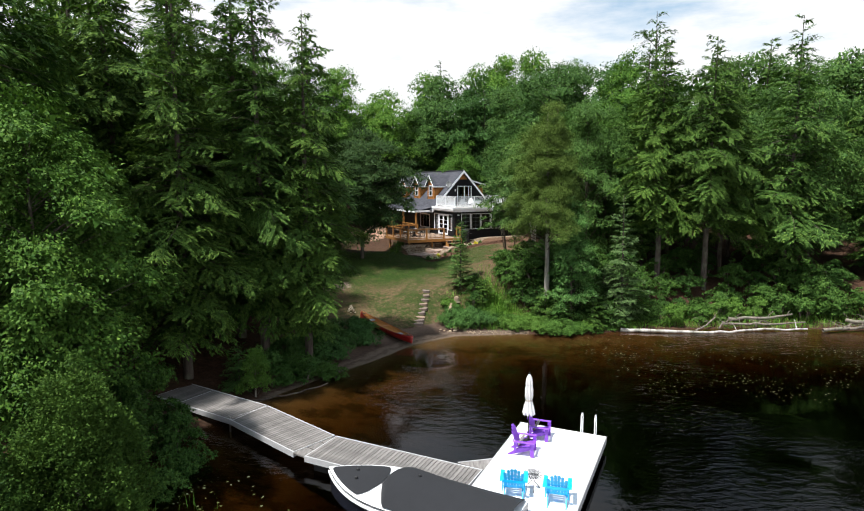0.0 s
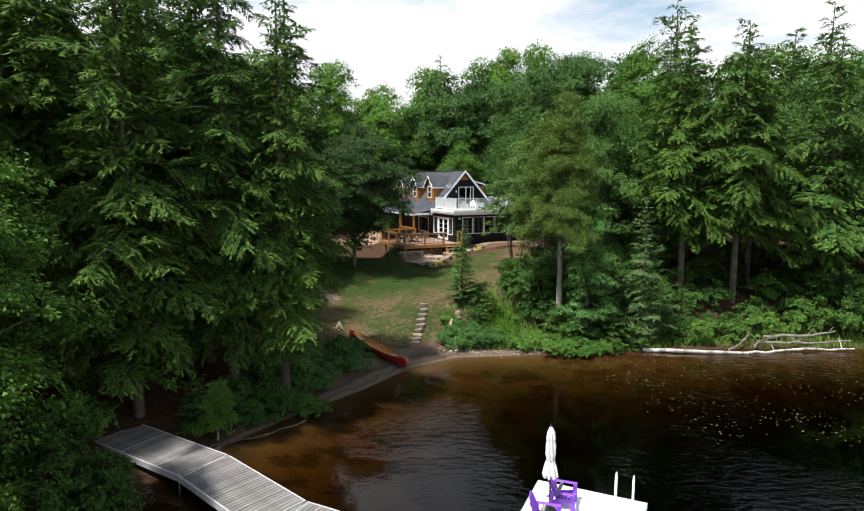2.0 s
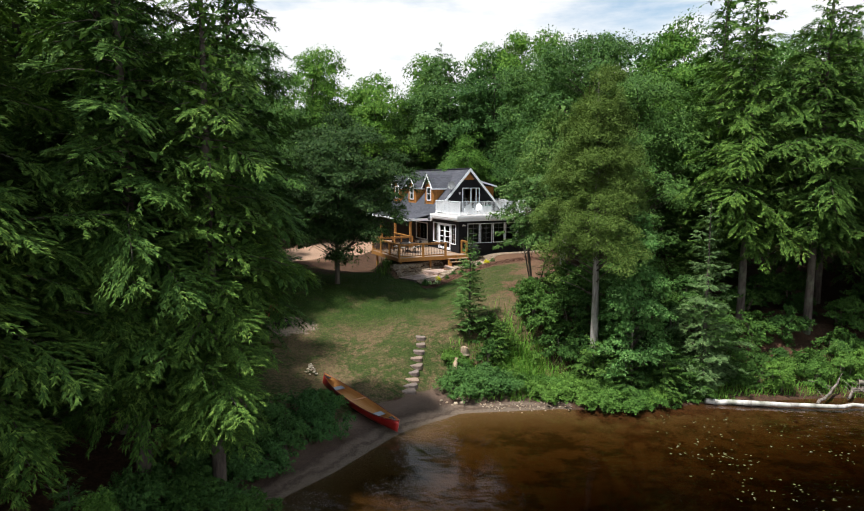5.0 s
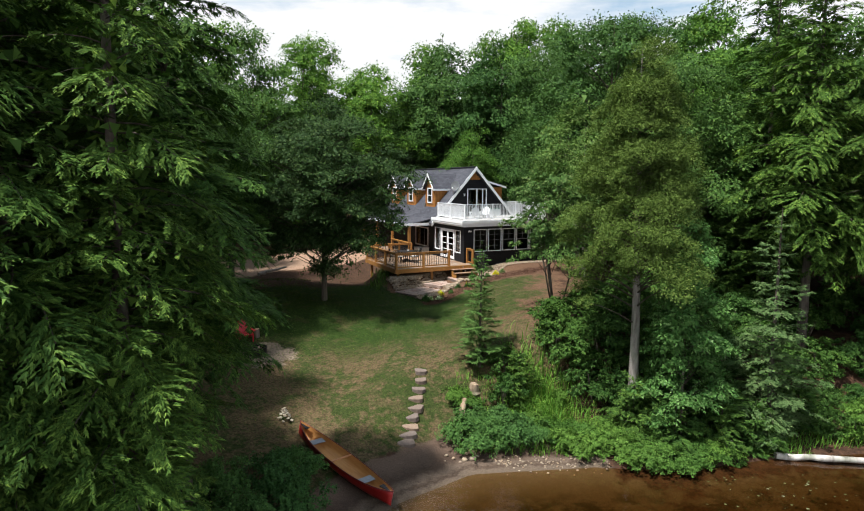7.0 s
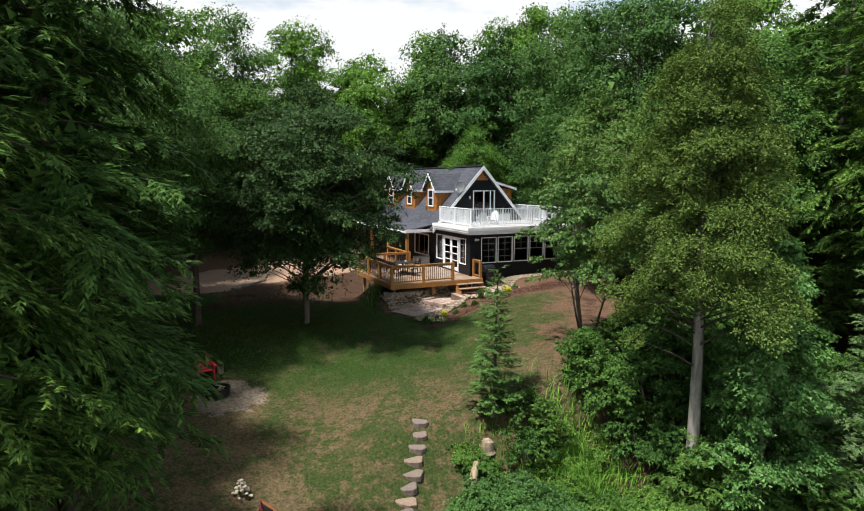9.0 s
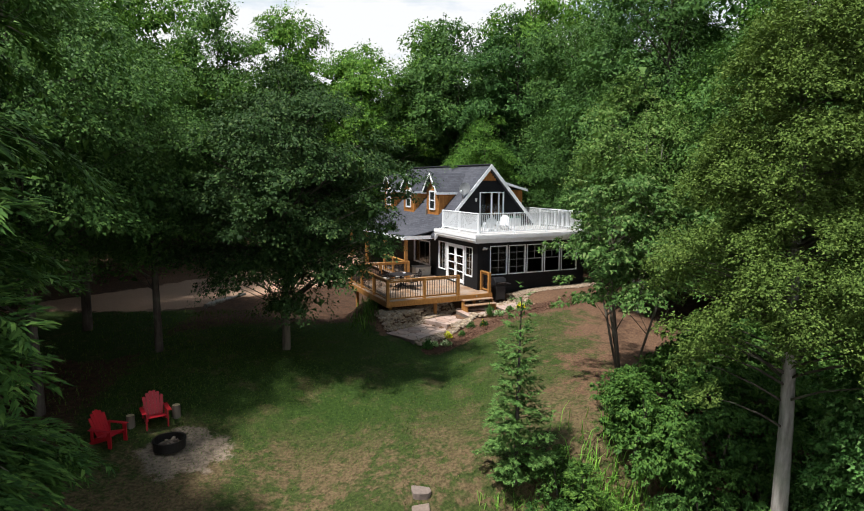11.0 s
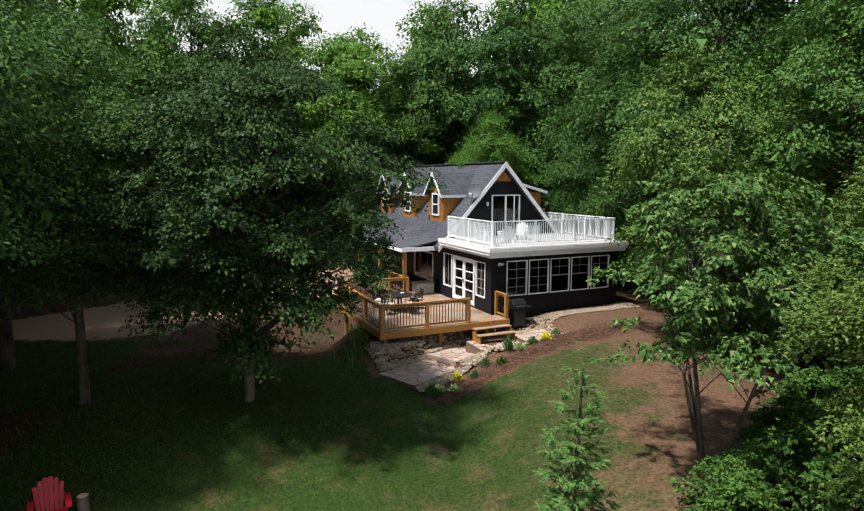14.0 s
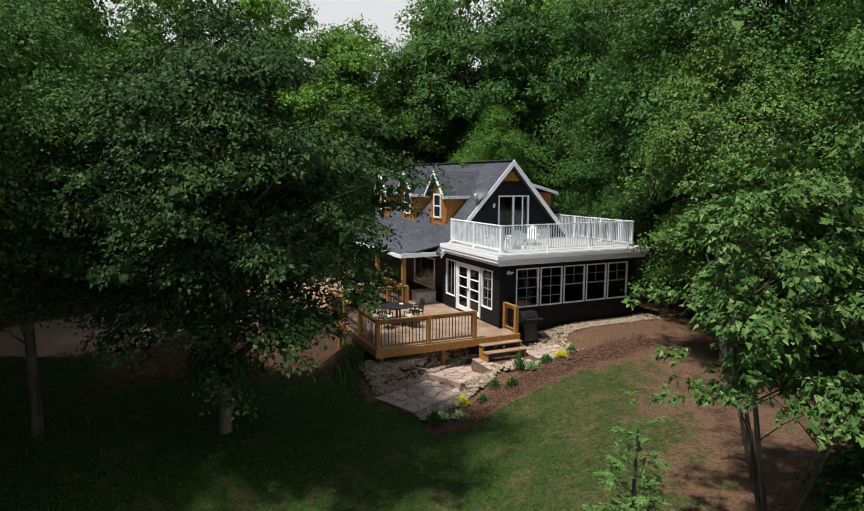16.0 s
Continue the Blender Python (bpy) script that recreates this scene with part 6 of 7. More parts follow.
for (x, y, rz) in ((2.5, 17.25, 170), (3.75, 16.85, 166)):
    chair((x, y, 0.5), rz, MAT["blue"], "turquoise plastic slatted lounge chair on the platform", "turquoise platform chairs")
for (x, y, rz) in ((3.25, 19.95, 72), (4.0, 21.2, 70)):
    m4 = pose(x, y, 0.5, 0, 0, rz) @ pose(0, 0.12, 0.46, -62, 0, 0)
    c = thing("cushion", (0, 0, 0), "grey square cushion on a purple chair", "cushion", "grey cushions")
    c.matrix_world = m4
    part("cushion_body", boxes((-0.2, 0.2, -0.2, 0.2, -0.03, 0.05), bevel=0.035), plain("grey_fabric", (0.22, 0.20, 0.19), 0.95), c)

bt = thing("bistro_table", (3.12, 17.45, 0.5), "small round black wire bistro table", "table")
top = bmesh.new()
for r in (0.06, 0.12, 0.18, 0.24, 0.30):
    for a in range(20):
        g0, g1 = 2 * math.pi * a / 20, 2 * math.pi * (a + 1) / 20
        bar(top, (r * math.cos(g0), r * math.sin(g0), 0.5), (r * math.cos(g1), r * math.sin(g1), 0.5), 0.014, 0.014)
for a in range(16):
    g0 = 2 * math.pi * a / 16
    bar(top, (0.02 * math.cos(g0), 0.02 * math.sin(g0), 0.495), (0.3 * math.cos(g0), 0.3 * math.sin(g0), 0.495), 0.01, 0.01)
part("tabletop", top, MAT["black"], bt)
for a in range(3):
    g0 = 2 * math.pi * a / 3 + 0.4
    part("leg", bars(((0.2 * math.cos(g0), 0.2 * math.sin(g0), 0.5), (0.05 * math.cos(g0), 0.05 * math.sin(g0), 0.26), 0.02, 0.02), ((0.05 * math.cos(g0), 0.05 * math.sin(g0), 0.26), (0.25 * math.cos(g0), 0.25 * math.sin(g0), 0.0), 0.02, 0.02)), MAT["black"], bt)

um = thing("parasol", (3.52, 20.85, 0.5), "closed pale grey parasol on a dark pole", "parasol")
part("pole", lathe([(0.022, 0), (0.022, 2.55)], 10), MAT["black"], um)
part("base", lathe([(0.22, 0), (0.2, 0.05), (0.05, 0.08), (0.04, 0.25)], 16), MAT["black"], um)
bm = bmesh.new()
prof = [(0.14, 1.05), (0.20, 1.12), (0.17, 1.3), (0.11, 1.55), (0.105, 1.62), (0.13, 1.75), (0.125, 2.0), (0.10, 2.15), (0.115, 2.2), (0.09, 2.4), (0.03, 2.56)]
rings = [[bm.verts.new((r * (1 + 0.22 * math.cos(8 * g_ + z * 3)) * math.cos(g_), r * (1 + 0.22 * math.cos(8 * g_ + z * 3)) * math.sin(g_), z + 0.04 * math.cos(8 * g_) * (z < 1.2))) for g_ in np.linspace(0, 2 * math.pi, 48, endpoint=False)] for r, z in prof]
for a, b in zip(rings, rings[1:]):
    for k in range(48):
        bm.faces.new((a[k], a[(k + 1) % 48], b[(k + 1) % 48], b[k]))
bm.faces.new(rings[-1])
part("canopy", bm, plain("parasol_cloth", (0.62, 0.61, 0.60), 0.9, var=0.1), um, "folded pale grey cloth")
part("tie", lathe([(0.125, 1.56), (0.125, 1.62)], 16), MAT["curtain"], um)
part("finial", lathe([(0.02, 2.55), (0.03, 2.6), (0.01, 2.66)], 8), MAT["black"], um)


def hoop(t, x, y0):
    pts = [Vector((x, y0 - 0.25, 0)), Vector((x, y0 - 0.25, 0.6)), Vector((x, y0 - 0.22, 0.72)), Vector((x, y0 - 0.1, 0.8)), Vector((x, y0 + 0.05, 0.76)), Vector((x, y0 + 0.12, 0.6)), Vector((x, y0 + 0.12, -0.9))]
    v, f = [], []
    tube(v, f, pts, [0.02] * len(pts), 8)
    me = limbs_mesh("hand_rail", v, f, MAT["white"])
    o = new("side_rail", me)
    o.parent = t


lad = thing("swim_ladder", PM @ Vector((0.75, 0.0, 0.0)), "white tubular swim ladder at the platform edge", "ladder", rz=PA)
hoop(lad, 0.0, 0.0)
hoop(lad, 0.5, 0.0)
for z in (-0.2, -0.45, -0.7):
    part("rung", bars(((0, 0.12, z), (0.5, 0.12, z), 0.04, 0.03)), MAT["white"], lad)

# motor boat under its cover
def boat():
    d = Vector((0.888, -0.46, 0)).normalized()
    ang = math.degrees(math.atan2(d.y, d.x))
    t = thing("motor_boat", (-3.28, 17.95, 0.0), "dark-hulled motor boat with white foredeck under a charcoal cover", "boat", rz=ang)
    L, B = 6.2, 2.35
    n, s = 22, 14

    def half(k):
        return B / 2 * min(1.0, (1 - (1 - min(k / 0.42, 1.0)) ** 2.1)) + 0.02

    bm = bmesh.new()
    rings = []
    for i in range(n + 1):
        k = (i / n) ** 1.4
        w = half(k)
        sheer = 0.98 - 0.14 * min(1, k * 1.6)
        keel = -0.35 + 0.75 * max(0, 1 - k / 0.3) ** 2
        row = []
        for j in range(s + 1):
            a = -1 + 2 * j / s
            if abs(a) > 0.72:
                y = w * (1 if a > 0 else -1) * (0.90 + 0.10 * (abs(a) - 0.72) / 0.28)
                z = 0.25 + (sheer - 0.25) * (abs(a) - 0.72) / 0.28 if k > 0.02 else sheer - 0.3 * (1 - (abs(a) - 0.72) / 0.28)
            else:
                y = w * 0.90 * a / 0.72
                z = keel + (0.25 - keel) * (abs(a) / 0.72) ** 1.3 if k > 0.02 else sheer - 0.3
            row.append(bm.verts.new((k * L, y, z)))
        rings.append(row)
    for a, b in zip(rings, rings[1:]):
        for j in range(s):
            bm.faces.new((a[j], b[j], b[j + 1], a[j + 1]))
    bm.faces.new(rings[-1][::-1])
    part("hull", bm, plain("navy_gelcoat", (0.012, 0.014, 0.022), 0.25, var=0.1, spec=0.5), t, "glossy dark hull")
    rub = bmesh.new()
    for i in range(n):
        k0, k1 = (i / n) ** 1.4, ((i + 1) / n) ** 1.4
        for sg in (-1, 1):
            z0, z1 = 0.93 - 0.14 * min(1, k0 * 1.6), 0.93 - 0.14 * min(1, k1 * 1.6)
            bar(rub, (k0 * L, sg * (half(k0) + 0.01), z0 - 0.06), (k1 * L, sg * (half(k1) + 0.01), z1 - 0.06), 0.05, 0.07)
    part("rub_rail", rub, MAT["white"], t, "white rubbing strake")

    def patch(name, k0, k1, inset, rise, mat, label, m=18, dz=0.0, shape=None):
        b = bmesh.new()
        rows = []
        for i in range(m + 1):
            k = k0 + (k1 - k0) * i / m
            w = max(0.02, half(k) - inset)
            if shape:
                w = min(w, shape(i / m))
            row = []
            for j in range(13):
                a = -1 + j / 6
                z = 0.985 - 0.14 * min(1, k * 1.6) + dz + rise(i / m) * (1 - abs(a) ** 2.2)
                row.append(b.verts.new((k * L, w * a, z)))
            rows.append(row)
        for r0, r1 in zip(rows, rows[1:]):
            for j in range(12):
                f = b.faces.new((r0[j], r1[j], r1[j + 1], r0[j + 1]))
                f.smooth = True
        part(name, b, mat, t, label)

    cover = plain("charcoal_canvas", (0.014, 0.015, 0.018), 0.95, var=0.12, scale=3, bump=0.3)
    patch("deck", 0.0, 1.0, 0.01, lambda q: 0.01, MAT["white"], "white foredeck")
    patch("bow_cover", 0.03, 0.32, 0.11, lambda q: 0.06 * math.sin(q * math.pi) + 0.01, cover, "charcoal canvas bow cover", dz=0.03, shape=lambda q: 1.25 * math.sqrt(max(0.0, 1 - (max(0.0, q - 0.5) / 0.5) ** 2.4)))
    patch("cockpit_cover", 0.325, 0.99, 0.04, lambda q: 0.58 * math.sin(min(1, q * 6.5) * math.pi / 2) * (1 - 0.62 * q) + 0.02, cover, "charcoal canvas cockpit cover over the windscreen", dz=0.035, m=30, shape=lambda q: 0.06 + 1.25 * (q * 5.5) ** 0.9)
    for x, y in ((0.16, 0.15), (0.2, -0.3), (0.52, 0.1)):
        part("snap_vent", lathe([(0.05, 0), (0.05, 0.03), (0.02, 0.05)], 10), MAT["black"], t).location = (x * L, y, 1.06 if x < 0.3 else 1.40)


boat()


# red canoe drawn up on the beach
def canoe():
    tip, far = Vector((-1.22, 35.42, 0.0)), Vector((-4.86, 38.9, 0.0))
    g0, g1 = gz(-1.5, 35.7), gz(-4.6, 38.6)
    ctr = (tip + far) / 2
    d = (far - tip)
    L = d.length
    ang = math.degrees(math.atan2(d.y, d.x))
    t = thing("canoe", (0, 0, 0), "red canoe with tan inside and grey seats on the beach", "canoe")
    pitch = math.degrees(math.atan2(g1 - g0, L))
    t.matrix_world = Matrix.Translation((ctr.x, ctr.y, (g0 + g1) / 2 + 0.05)) @ pose(0, 0, 0, 0, 0, ang) @ pose(0, 0, 0, 0, -pitch, 0) @ pose(0, 0, 0, 4, 0, 0)
    n, s = 30, 14

    def shell(off):
        vs = []
        for i in range(n + 1):
            x = -1 + 2 * i / n
            w = (0.44 - off) * max(0.0, 1 - abs(x) ** 2.3) ** 0.8 + 0.006
            top = 0.36 + 0.20 * abs(x) ** 3.2
            bot = off + 0.06 * abs(x) ** 4
            row = []
            for j in range(s + 1):
                a = math.pi * (j / s)
                cy, sz = -math.cos(a), math.sin(a)
                row.append((x * (L / 2 - off * 2) , w * math.copysign(abs(cy) ** 0.6, cy), top - (top - bot) * sz ** 0.75))
            vs.append(row)
        return vs

    for name, off, mat, label in (("hull", 0.0, plain("red_canoe_gelcoat", (0.36, 0.018, 0.015), 0.3, var=0.1, spec=0.5), "red outer hull"), ("lining", 0.018, wood_material("tan_canoe_lining", (0.40, 0.17, 0.045), (0.58, 0.29, 0.10), 0.5, 1.0), "tan inner hull")):
        bm = bmesh.new()
        rows = [[bm.verts.new(p) for p in r] for r in shell(off)]
        for a, b in zip(rows, rows[1:]):
            for j in range(s):
                q = (a[j], b[j], b[j + 1], a[j + 1])
                f = bm.faces.new(q if name == "hull" else q[::-1])
                f.smooth = True
        if name == "hull":
            bmesh.ops.solidify(bm, geom=bm.faces[:], thickness=-0.012)
        part(name, bm, mat, t, label)
    sh = shell(0.0)
    for j in (0, s):
        v, f = [], []
        tube(v, f, [Vector(r[j]) for r in sh], [0.018] * (n + 1), 6)
        o = new("gunwale", limbs_mesh("gunwale", v, f, plain("dark_gunwale", (0.12, 0.02, 0.018), 0.4)))
        o.parent = t
    grey = plain("grey_webbing", (0.25, 0.26, 0.28), 0.7)
    for x in (-1.25, 1.45):
        part("seat", boxes((x - 0.14, x + 0.14, -0.31, 0.31, 0.24, 0.265), bevel=0.006), grey, t, "grey canoe seat")
    part("yoke", bars(((0.05, -0.43, 0.35), (0.05, 0.43, 0.35), 0.06, 0.025)), plain("ash_yoke", (0.45, 0.2, 0.09), 0.5), t)
    for x in (-2.2, 2.25):
        part("deck_plate", prism([(x - 0.22, -0.1 if x > 0 else -0.01, 0.47), (x + 0.22, -0.01 if x > 0 else -0.1, 0.47), (x + 0.22, 0.01 if x > 0 else 0.1, 0.47), (x - 0.22, 0.1 if x > 0 else 0.01, 0.47)], (0, 0, 0.015)), MAT["black"], t)


canoe()


# ---- stones, steps, patio ----
def rock_mesh(seed, flat=0.6):
    rg = R(seed)
    bm = bmesh.new()
    bmesh.ops.create_icosphere(bm, subdivisions=1, radius=1.0)
    k = rg.uniform(0.75, 1.15, 3)
    for v_ in bm.verts:
        v_.co = Vector((v_.co.x * k[0], v_.co.y * k[1], v_.co.z * flat * k[2])) * float(rg.uniform(0.86, 1.12))
    me = bpy.data.meshes.new("rock")
    for f in bm.faces:
        f.smooth = True
    bm.to_mesh(me)
    bm.free()
    return me


def rock_material(name, *cols):
    m = Nodes(name, 0.85, 0, 0.25)
    info = m.node("ShaderNodeObjectInfo").outputs["Random"]
    c = m.ramp(info, *[(i / (len(cols) - 1), c) for i, c in enumerate(cols)])
    n = m.noise(9, 5)
    m.color(m.mix(0.5, c, m.mix(1.0, c, m.ramp(n, (0.3, 0.55), (0.7, 1.3)), "MULTIPLY"))).bump(n, 0.4, 0.02)
    return m.mat


MAT["river"] = rock_material("river_rocks", (0.22, 0.155, 0.10), (0.34, 0.25, 0.165), (0.27, 0.215, 0.165), (0.38, 0.305, 0.215), (0.17, 0.13, 0.095))
ROCKS = [rock_mesh(s) for s in range(60, 66)]
for me in ROCKS:
    me.materials.append(MAT["river"])


def rocks(name, label, places, kind_name="rock", stock=ROCKS):
    t = thing(name, places[0][:3], label, "rocks")
    o = Vector(places[0][:3])
    for i, (x, y, z, r) in enumerate(places):
        b = new(kind_name, stock[i % len(stock)])
        b.parent = t
        b.matrix_basis = Matrix.Translation(Vector((x, y, z)) - o) @ pose(0, 0, 0, random.uniform(-15, 15), random.uniform(-15, 15), random.uniform(0, 360)) @ Matrix.Diagonal((r, r * random.uniform(0.8, 1.2), r * random.uniform(0.8, 1.1), 1))


rg = R(77)


def on_path(u, v):
    """Whether a place in the cottage's axes lies on the turned flagstone terraces."""
    a, b = (u + 5.4) * 0.9245 + (v + 2.72) * 0.3811, -(u + 5.4) * 0.3811 + (v + 2.72) * 0.9245
    return (a > -0.15) & (a < 4.7) & (b > np.where(a < 2.3, -1.0, -0.76)) & (b < np.where(a < 2.3, 0.68, 0.58))


def strip(n, u0, v0, u1, v1, w, r0, r1, lift=0.02):
    out = []
    for _ in range(n):
        k = rg.uniform(0, 1)
        nrm = Vector((-(v1 - v0), u1 - u0)).normalized() * float(rg.uniform(-w, w))
        u, v = u0 + (u1 - u0) * k + nrm.x, v0 + (v1 - v0) * k + nrm.y
        if on_path(u, v):
            continue
        p = hw(u, v)
        out.append((p.x, p.y, gz(p.x, p.y) + lift, float(rg.uniform(r0, r1))))
    return out


rocks("rock_border", "rounded beige river rocks between deck and flagstone path", strip(300, -5.8, -1.55, -1.6, -0.85, 0.42, 0.07, 0.135, 0.07) + strip(130, -5.9, -1.85, -3.4, -0.95, 0.25, 0.05, 0.11, 0.07))
rocks("rock_border", "beige boulders and river rocks edging the flower bed", strip(95, -5.1, -3.8, -1.3, -2.2, 0.17, 0.06, 0.15, 0.05) + strip(75, -1.3, -2.5, 2.0, -2.5, 0.18, 0.06, 0.15, 0.05))
rocks("rock_border", "pale gravel and river rocks along the cottage wall", strip(300, 1.7, -0.5, 7.6, -0.42, 0.36, 0.05, 0.10, 0.0) + strip(80, 1.9, -1.9, 2.3, -0.6, 0.3, 0.05, 0.12, 0.0))
rocks("rock_border", "river rocks beside the wooden steps", strip(60, 0.35, -1.15, 1.9, -0.75, 0.25, 0.06, 0.15, 0.04))


def gravel(name, label, n, u0, v0, u1, v1, w, r0, r1, seed, lift=0.02):
    """Small river stones heaped too thick to count: low six-sided pebbles in one mesh."""
    gr = R(seed)
    k, off = gr.random(n), gr.uniform(-w, w, n)
    ln = math.hypot(u1 - u0, v1 - v0)
    uu, vv = u0 + (u1 - u0) * k - (v1 - v0) / ln * off, v0 + (v1 - v0) * k + (u1 - u0) / ln * off
    free = ~on_path(uu, vv)
    uu, vv, n = uu[free], vv[free], int(free.sum())
    c, s = math.cos(radians(HYAW)), math.sin(radians(HYAW))
    x, y = HX + uu * c - vv * s, HY + uu * s + vv * c
    r = gr.uniform(r0, r1, n)
    ctr = np.stack([x, y, height(x, y) + r * 0.35 + lift], 1)
    a = np.arange(6) * math.pi / 3
    hexa = np.stack([np.cos(a), np.sin(a), np.zeros(6)], 1)
    shape = np.concatenate([hexa * [1, 1, 0] + [0, 0, -0.35], hexa * [0.82, 0.82, 0] + [0, 0, 0.32], [[0, 0, 0.5]]])
    turn = gr.uniform(0, 6.283, n)
    sq = shape[None] * gr.uniform(0.75, 1.2, (n, 13, 1)) * np.stack([r, r * gr.uniform(0.6, 0.95, n), r * gr.uniform(0.7, 1.1, n)], 1)[:, None]
    rx = sq[..., 0] * np.cos(turn)[:, None] - sq[..., 1] * np.sin(turn)[:, None]
    ry = sq[..., 0] * np.sin(turn)[:, None] + sq[..., 1] * np.cos(turn)[:, None]
    verts = (np.stack([rx, ry, sq[..., 2]], 2) + ctr[:, None]).reshape(-1, 3)
    f = []
    for i in range(6):
        j = (i + 1) % 6
        f += [i, j, 6 + j, i, 6 + j, 6 + i, 6 + i, 6 + j, 12]
    faces = (np.arange(n)[:, None] * 13 + np.array(f)[None]).ravel()
    tagged(new(name, mesh_from(name, verts, faces, 3, MAT["pebble"], True)), label, "gravel", kind="stuff")


m = Nodes("river_gravel", 0.85, 0, 0.25)
m.color(m.mix(1.0, m.ramp(m.node("ShaderNodeNewGeometry").outputs["Random Per Island"], (0.0, (0.15, 0.11, 0.078)), (0.4, (0.29, 0.215, 0.145)), (0.75, (0.24, 0.19, 0.148)), (1.0, (0.37, 0.30, 0.22))), m.ramp(m.noise(14, 4), (0.3, 0.7), (0.7, 1.15)), "MULTIPLY")).bump(m.noise(30, 3), 0.3, 0.01)
MAT["pebble"] = m.mat
gravel("river_gravel", "rounded beige river gravel heaped below the deck", 2600, -5.75, -1.3, -1.3, -0.75, 0.8, 0.05, 0.10, 91, 0.08)
gravel("river_gravel", "beige river gravel between path and flower bed", 700, -5.1, -3.75, -1.3, -2.25, 0.22, 0.04, 0.085, 92, 0.05)
gravel("river_gravel", "pale fine gravel along the cottage wall", 1500, 1.7, -0.5, 7.6, -0.42, 0.42, 0.03, 0.065, 93)


def voronoi_cells(u0, u1, v0, v1, size, seed):
    """Irregular flagstones that fill a rectangle, as lists of corners."""
    rgv = R(seed)
    nu, nv = max(1, round((u1 - u0) / size)), max(1, round((v1 - v0) / size))
    seeds = [(u0 + (i + 0.5 + rgv.uniform(-0.36, 0.36)) * (u1 - u0) / nu, v0 + (j + 0.5 + rgv.uniform(-0.36, 0.36)) * (v1 - v0) / nv) for i in range(nu) for j in range(nv)]
    for a in seeds:
        poly = [(u0, v0), (u1, v0), (u1, v1), (u0, v1)]
        for b in seeds:
            if b is a:
                continue
            mx, my, nx, ny = (a[0] + b[0]) / 2, (a[1] + b[1]) / 2, b[0] - a[0], b[1] - a[1]
            l = math.hypot(nx, ny)
            cut = (mx * nx + my * ny) / l - 0.018
            out = []
            for p, q in zip(poly, poly[1:] + poly[:1]):
                dp, dq = (p[0] * nx + p[1] * ny) / l - cut, (q[0] * nx + q[1] * ny) / l - cut
                if dp <= 0:
                    out.append(p)
                if dp * dq < 0:
                    k = dp / (dp - dq)
                    out.append((p[0] + (q[0] - p[0]) * k, p[1] + (q[1] - p[1]) * k))
            poly = out
            if len(poly) < 3:
                break
        if len(poly) >= 3:
            yield poly


MAT["flag"] = rock_material("flagstone", (0.30, 0.205, 0.165), (0.40, 0.285, 0.23), (0.34, 0.26, 0.225), (0.44, 0.32, 0.26))
MAT["bedding"] = plain("stone_dust", (0.14, 0.11, 0.09), 0.95, var=0.3, scale=20)
path = thing("flagstone_path", hw(-5.4, -2.72, 2.9), "terraced pinkish flagstone path with low risers below the deck", "path", rz=HYAW, kind="structure")
po = Vector((-5.4, -2.72, 2.9))
PA = radians(22.4)


def path_uv(a, b, turned):
    """From the path's own axes to those of the cottage, less the path's origin."""
    return (a * math.cos(PA) - b * math.sin(PA), a * math.sin(PA) + b * math.cos(PA)) if turned else (a - po.x, b - po.y)


for u0, u1, v0, v1, z, sd, turned in ((-0.2, 2.25, -1.05, 0.72, 3.40, 1, True), (2.3, 4.7, -0.8, 0.6, 3.60, 2, True), (-1.75, 0.25, -2.35, -1.06, 3.83, 3, False), (0.25, 1.95, -2.3, -1.05, 3.95, 4, False)):
    part("bedding", prism([(*path_uv(a, b, turned), z - 0.35 - po.z) for a, b in ((u0, v0), (u1, v0), (u1, v1), (u0, v1))], (0, 0, 0.33)), MAT["bedding"], path)
    for poly in voronoi_cells(u0, u1, v0, v1, 0.42, sd):
        zz = z - 0.045 + float(rg.uniform(-0.006, 0.006))
        part("flagstone", prism([(*path_uv(a, b, turned), zz - po.z) for a, b in poly], (0, 0, 0.045)), MAT["flag"], path)
for a0, v0, v1, z in ((2.24, -0.82, 0.62, 3.60), (4.5, -0.55, 0.55, 3.80)):
    b = prism([(*path_uv(a, c, True), z - 0.32 - po.z) for a, c in ((a0, v0), (a0 + 0.16, v0), (a0 + 0.16, v1), (a0, v1))], (0, 0, 0.332))
    bmesh.ops.bevel(b, geom=b.edges[:], offset=0.012, segments=1, affect="EDGES")
    part("riser", b, MAT["flag"], path, "stone riser")

MAT["slab"] = rock_material("stair_stone", (0.135, 0.105, 0.09), (0.18, 0.14, 0.118), (0.12, 0.098, 0.088), (0.27, 0.19, 0.135))
stairs = thing("stone_stairs", on(-0.92, 39.2), "rough grey stone slab steps up the lawn bank", "stairs")
so = Vector(stairs.matrix_world.translation)
NS = 9
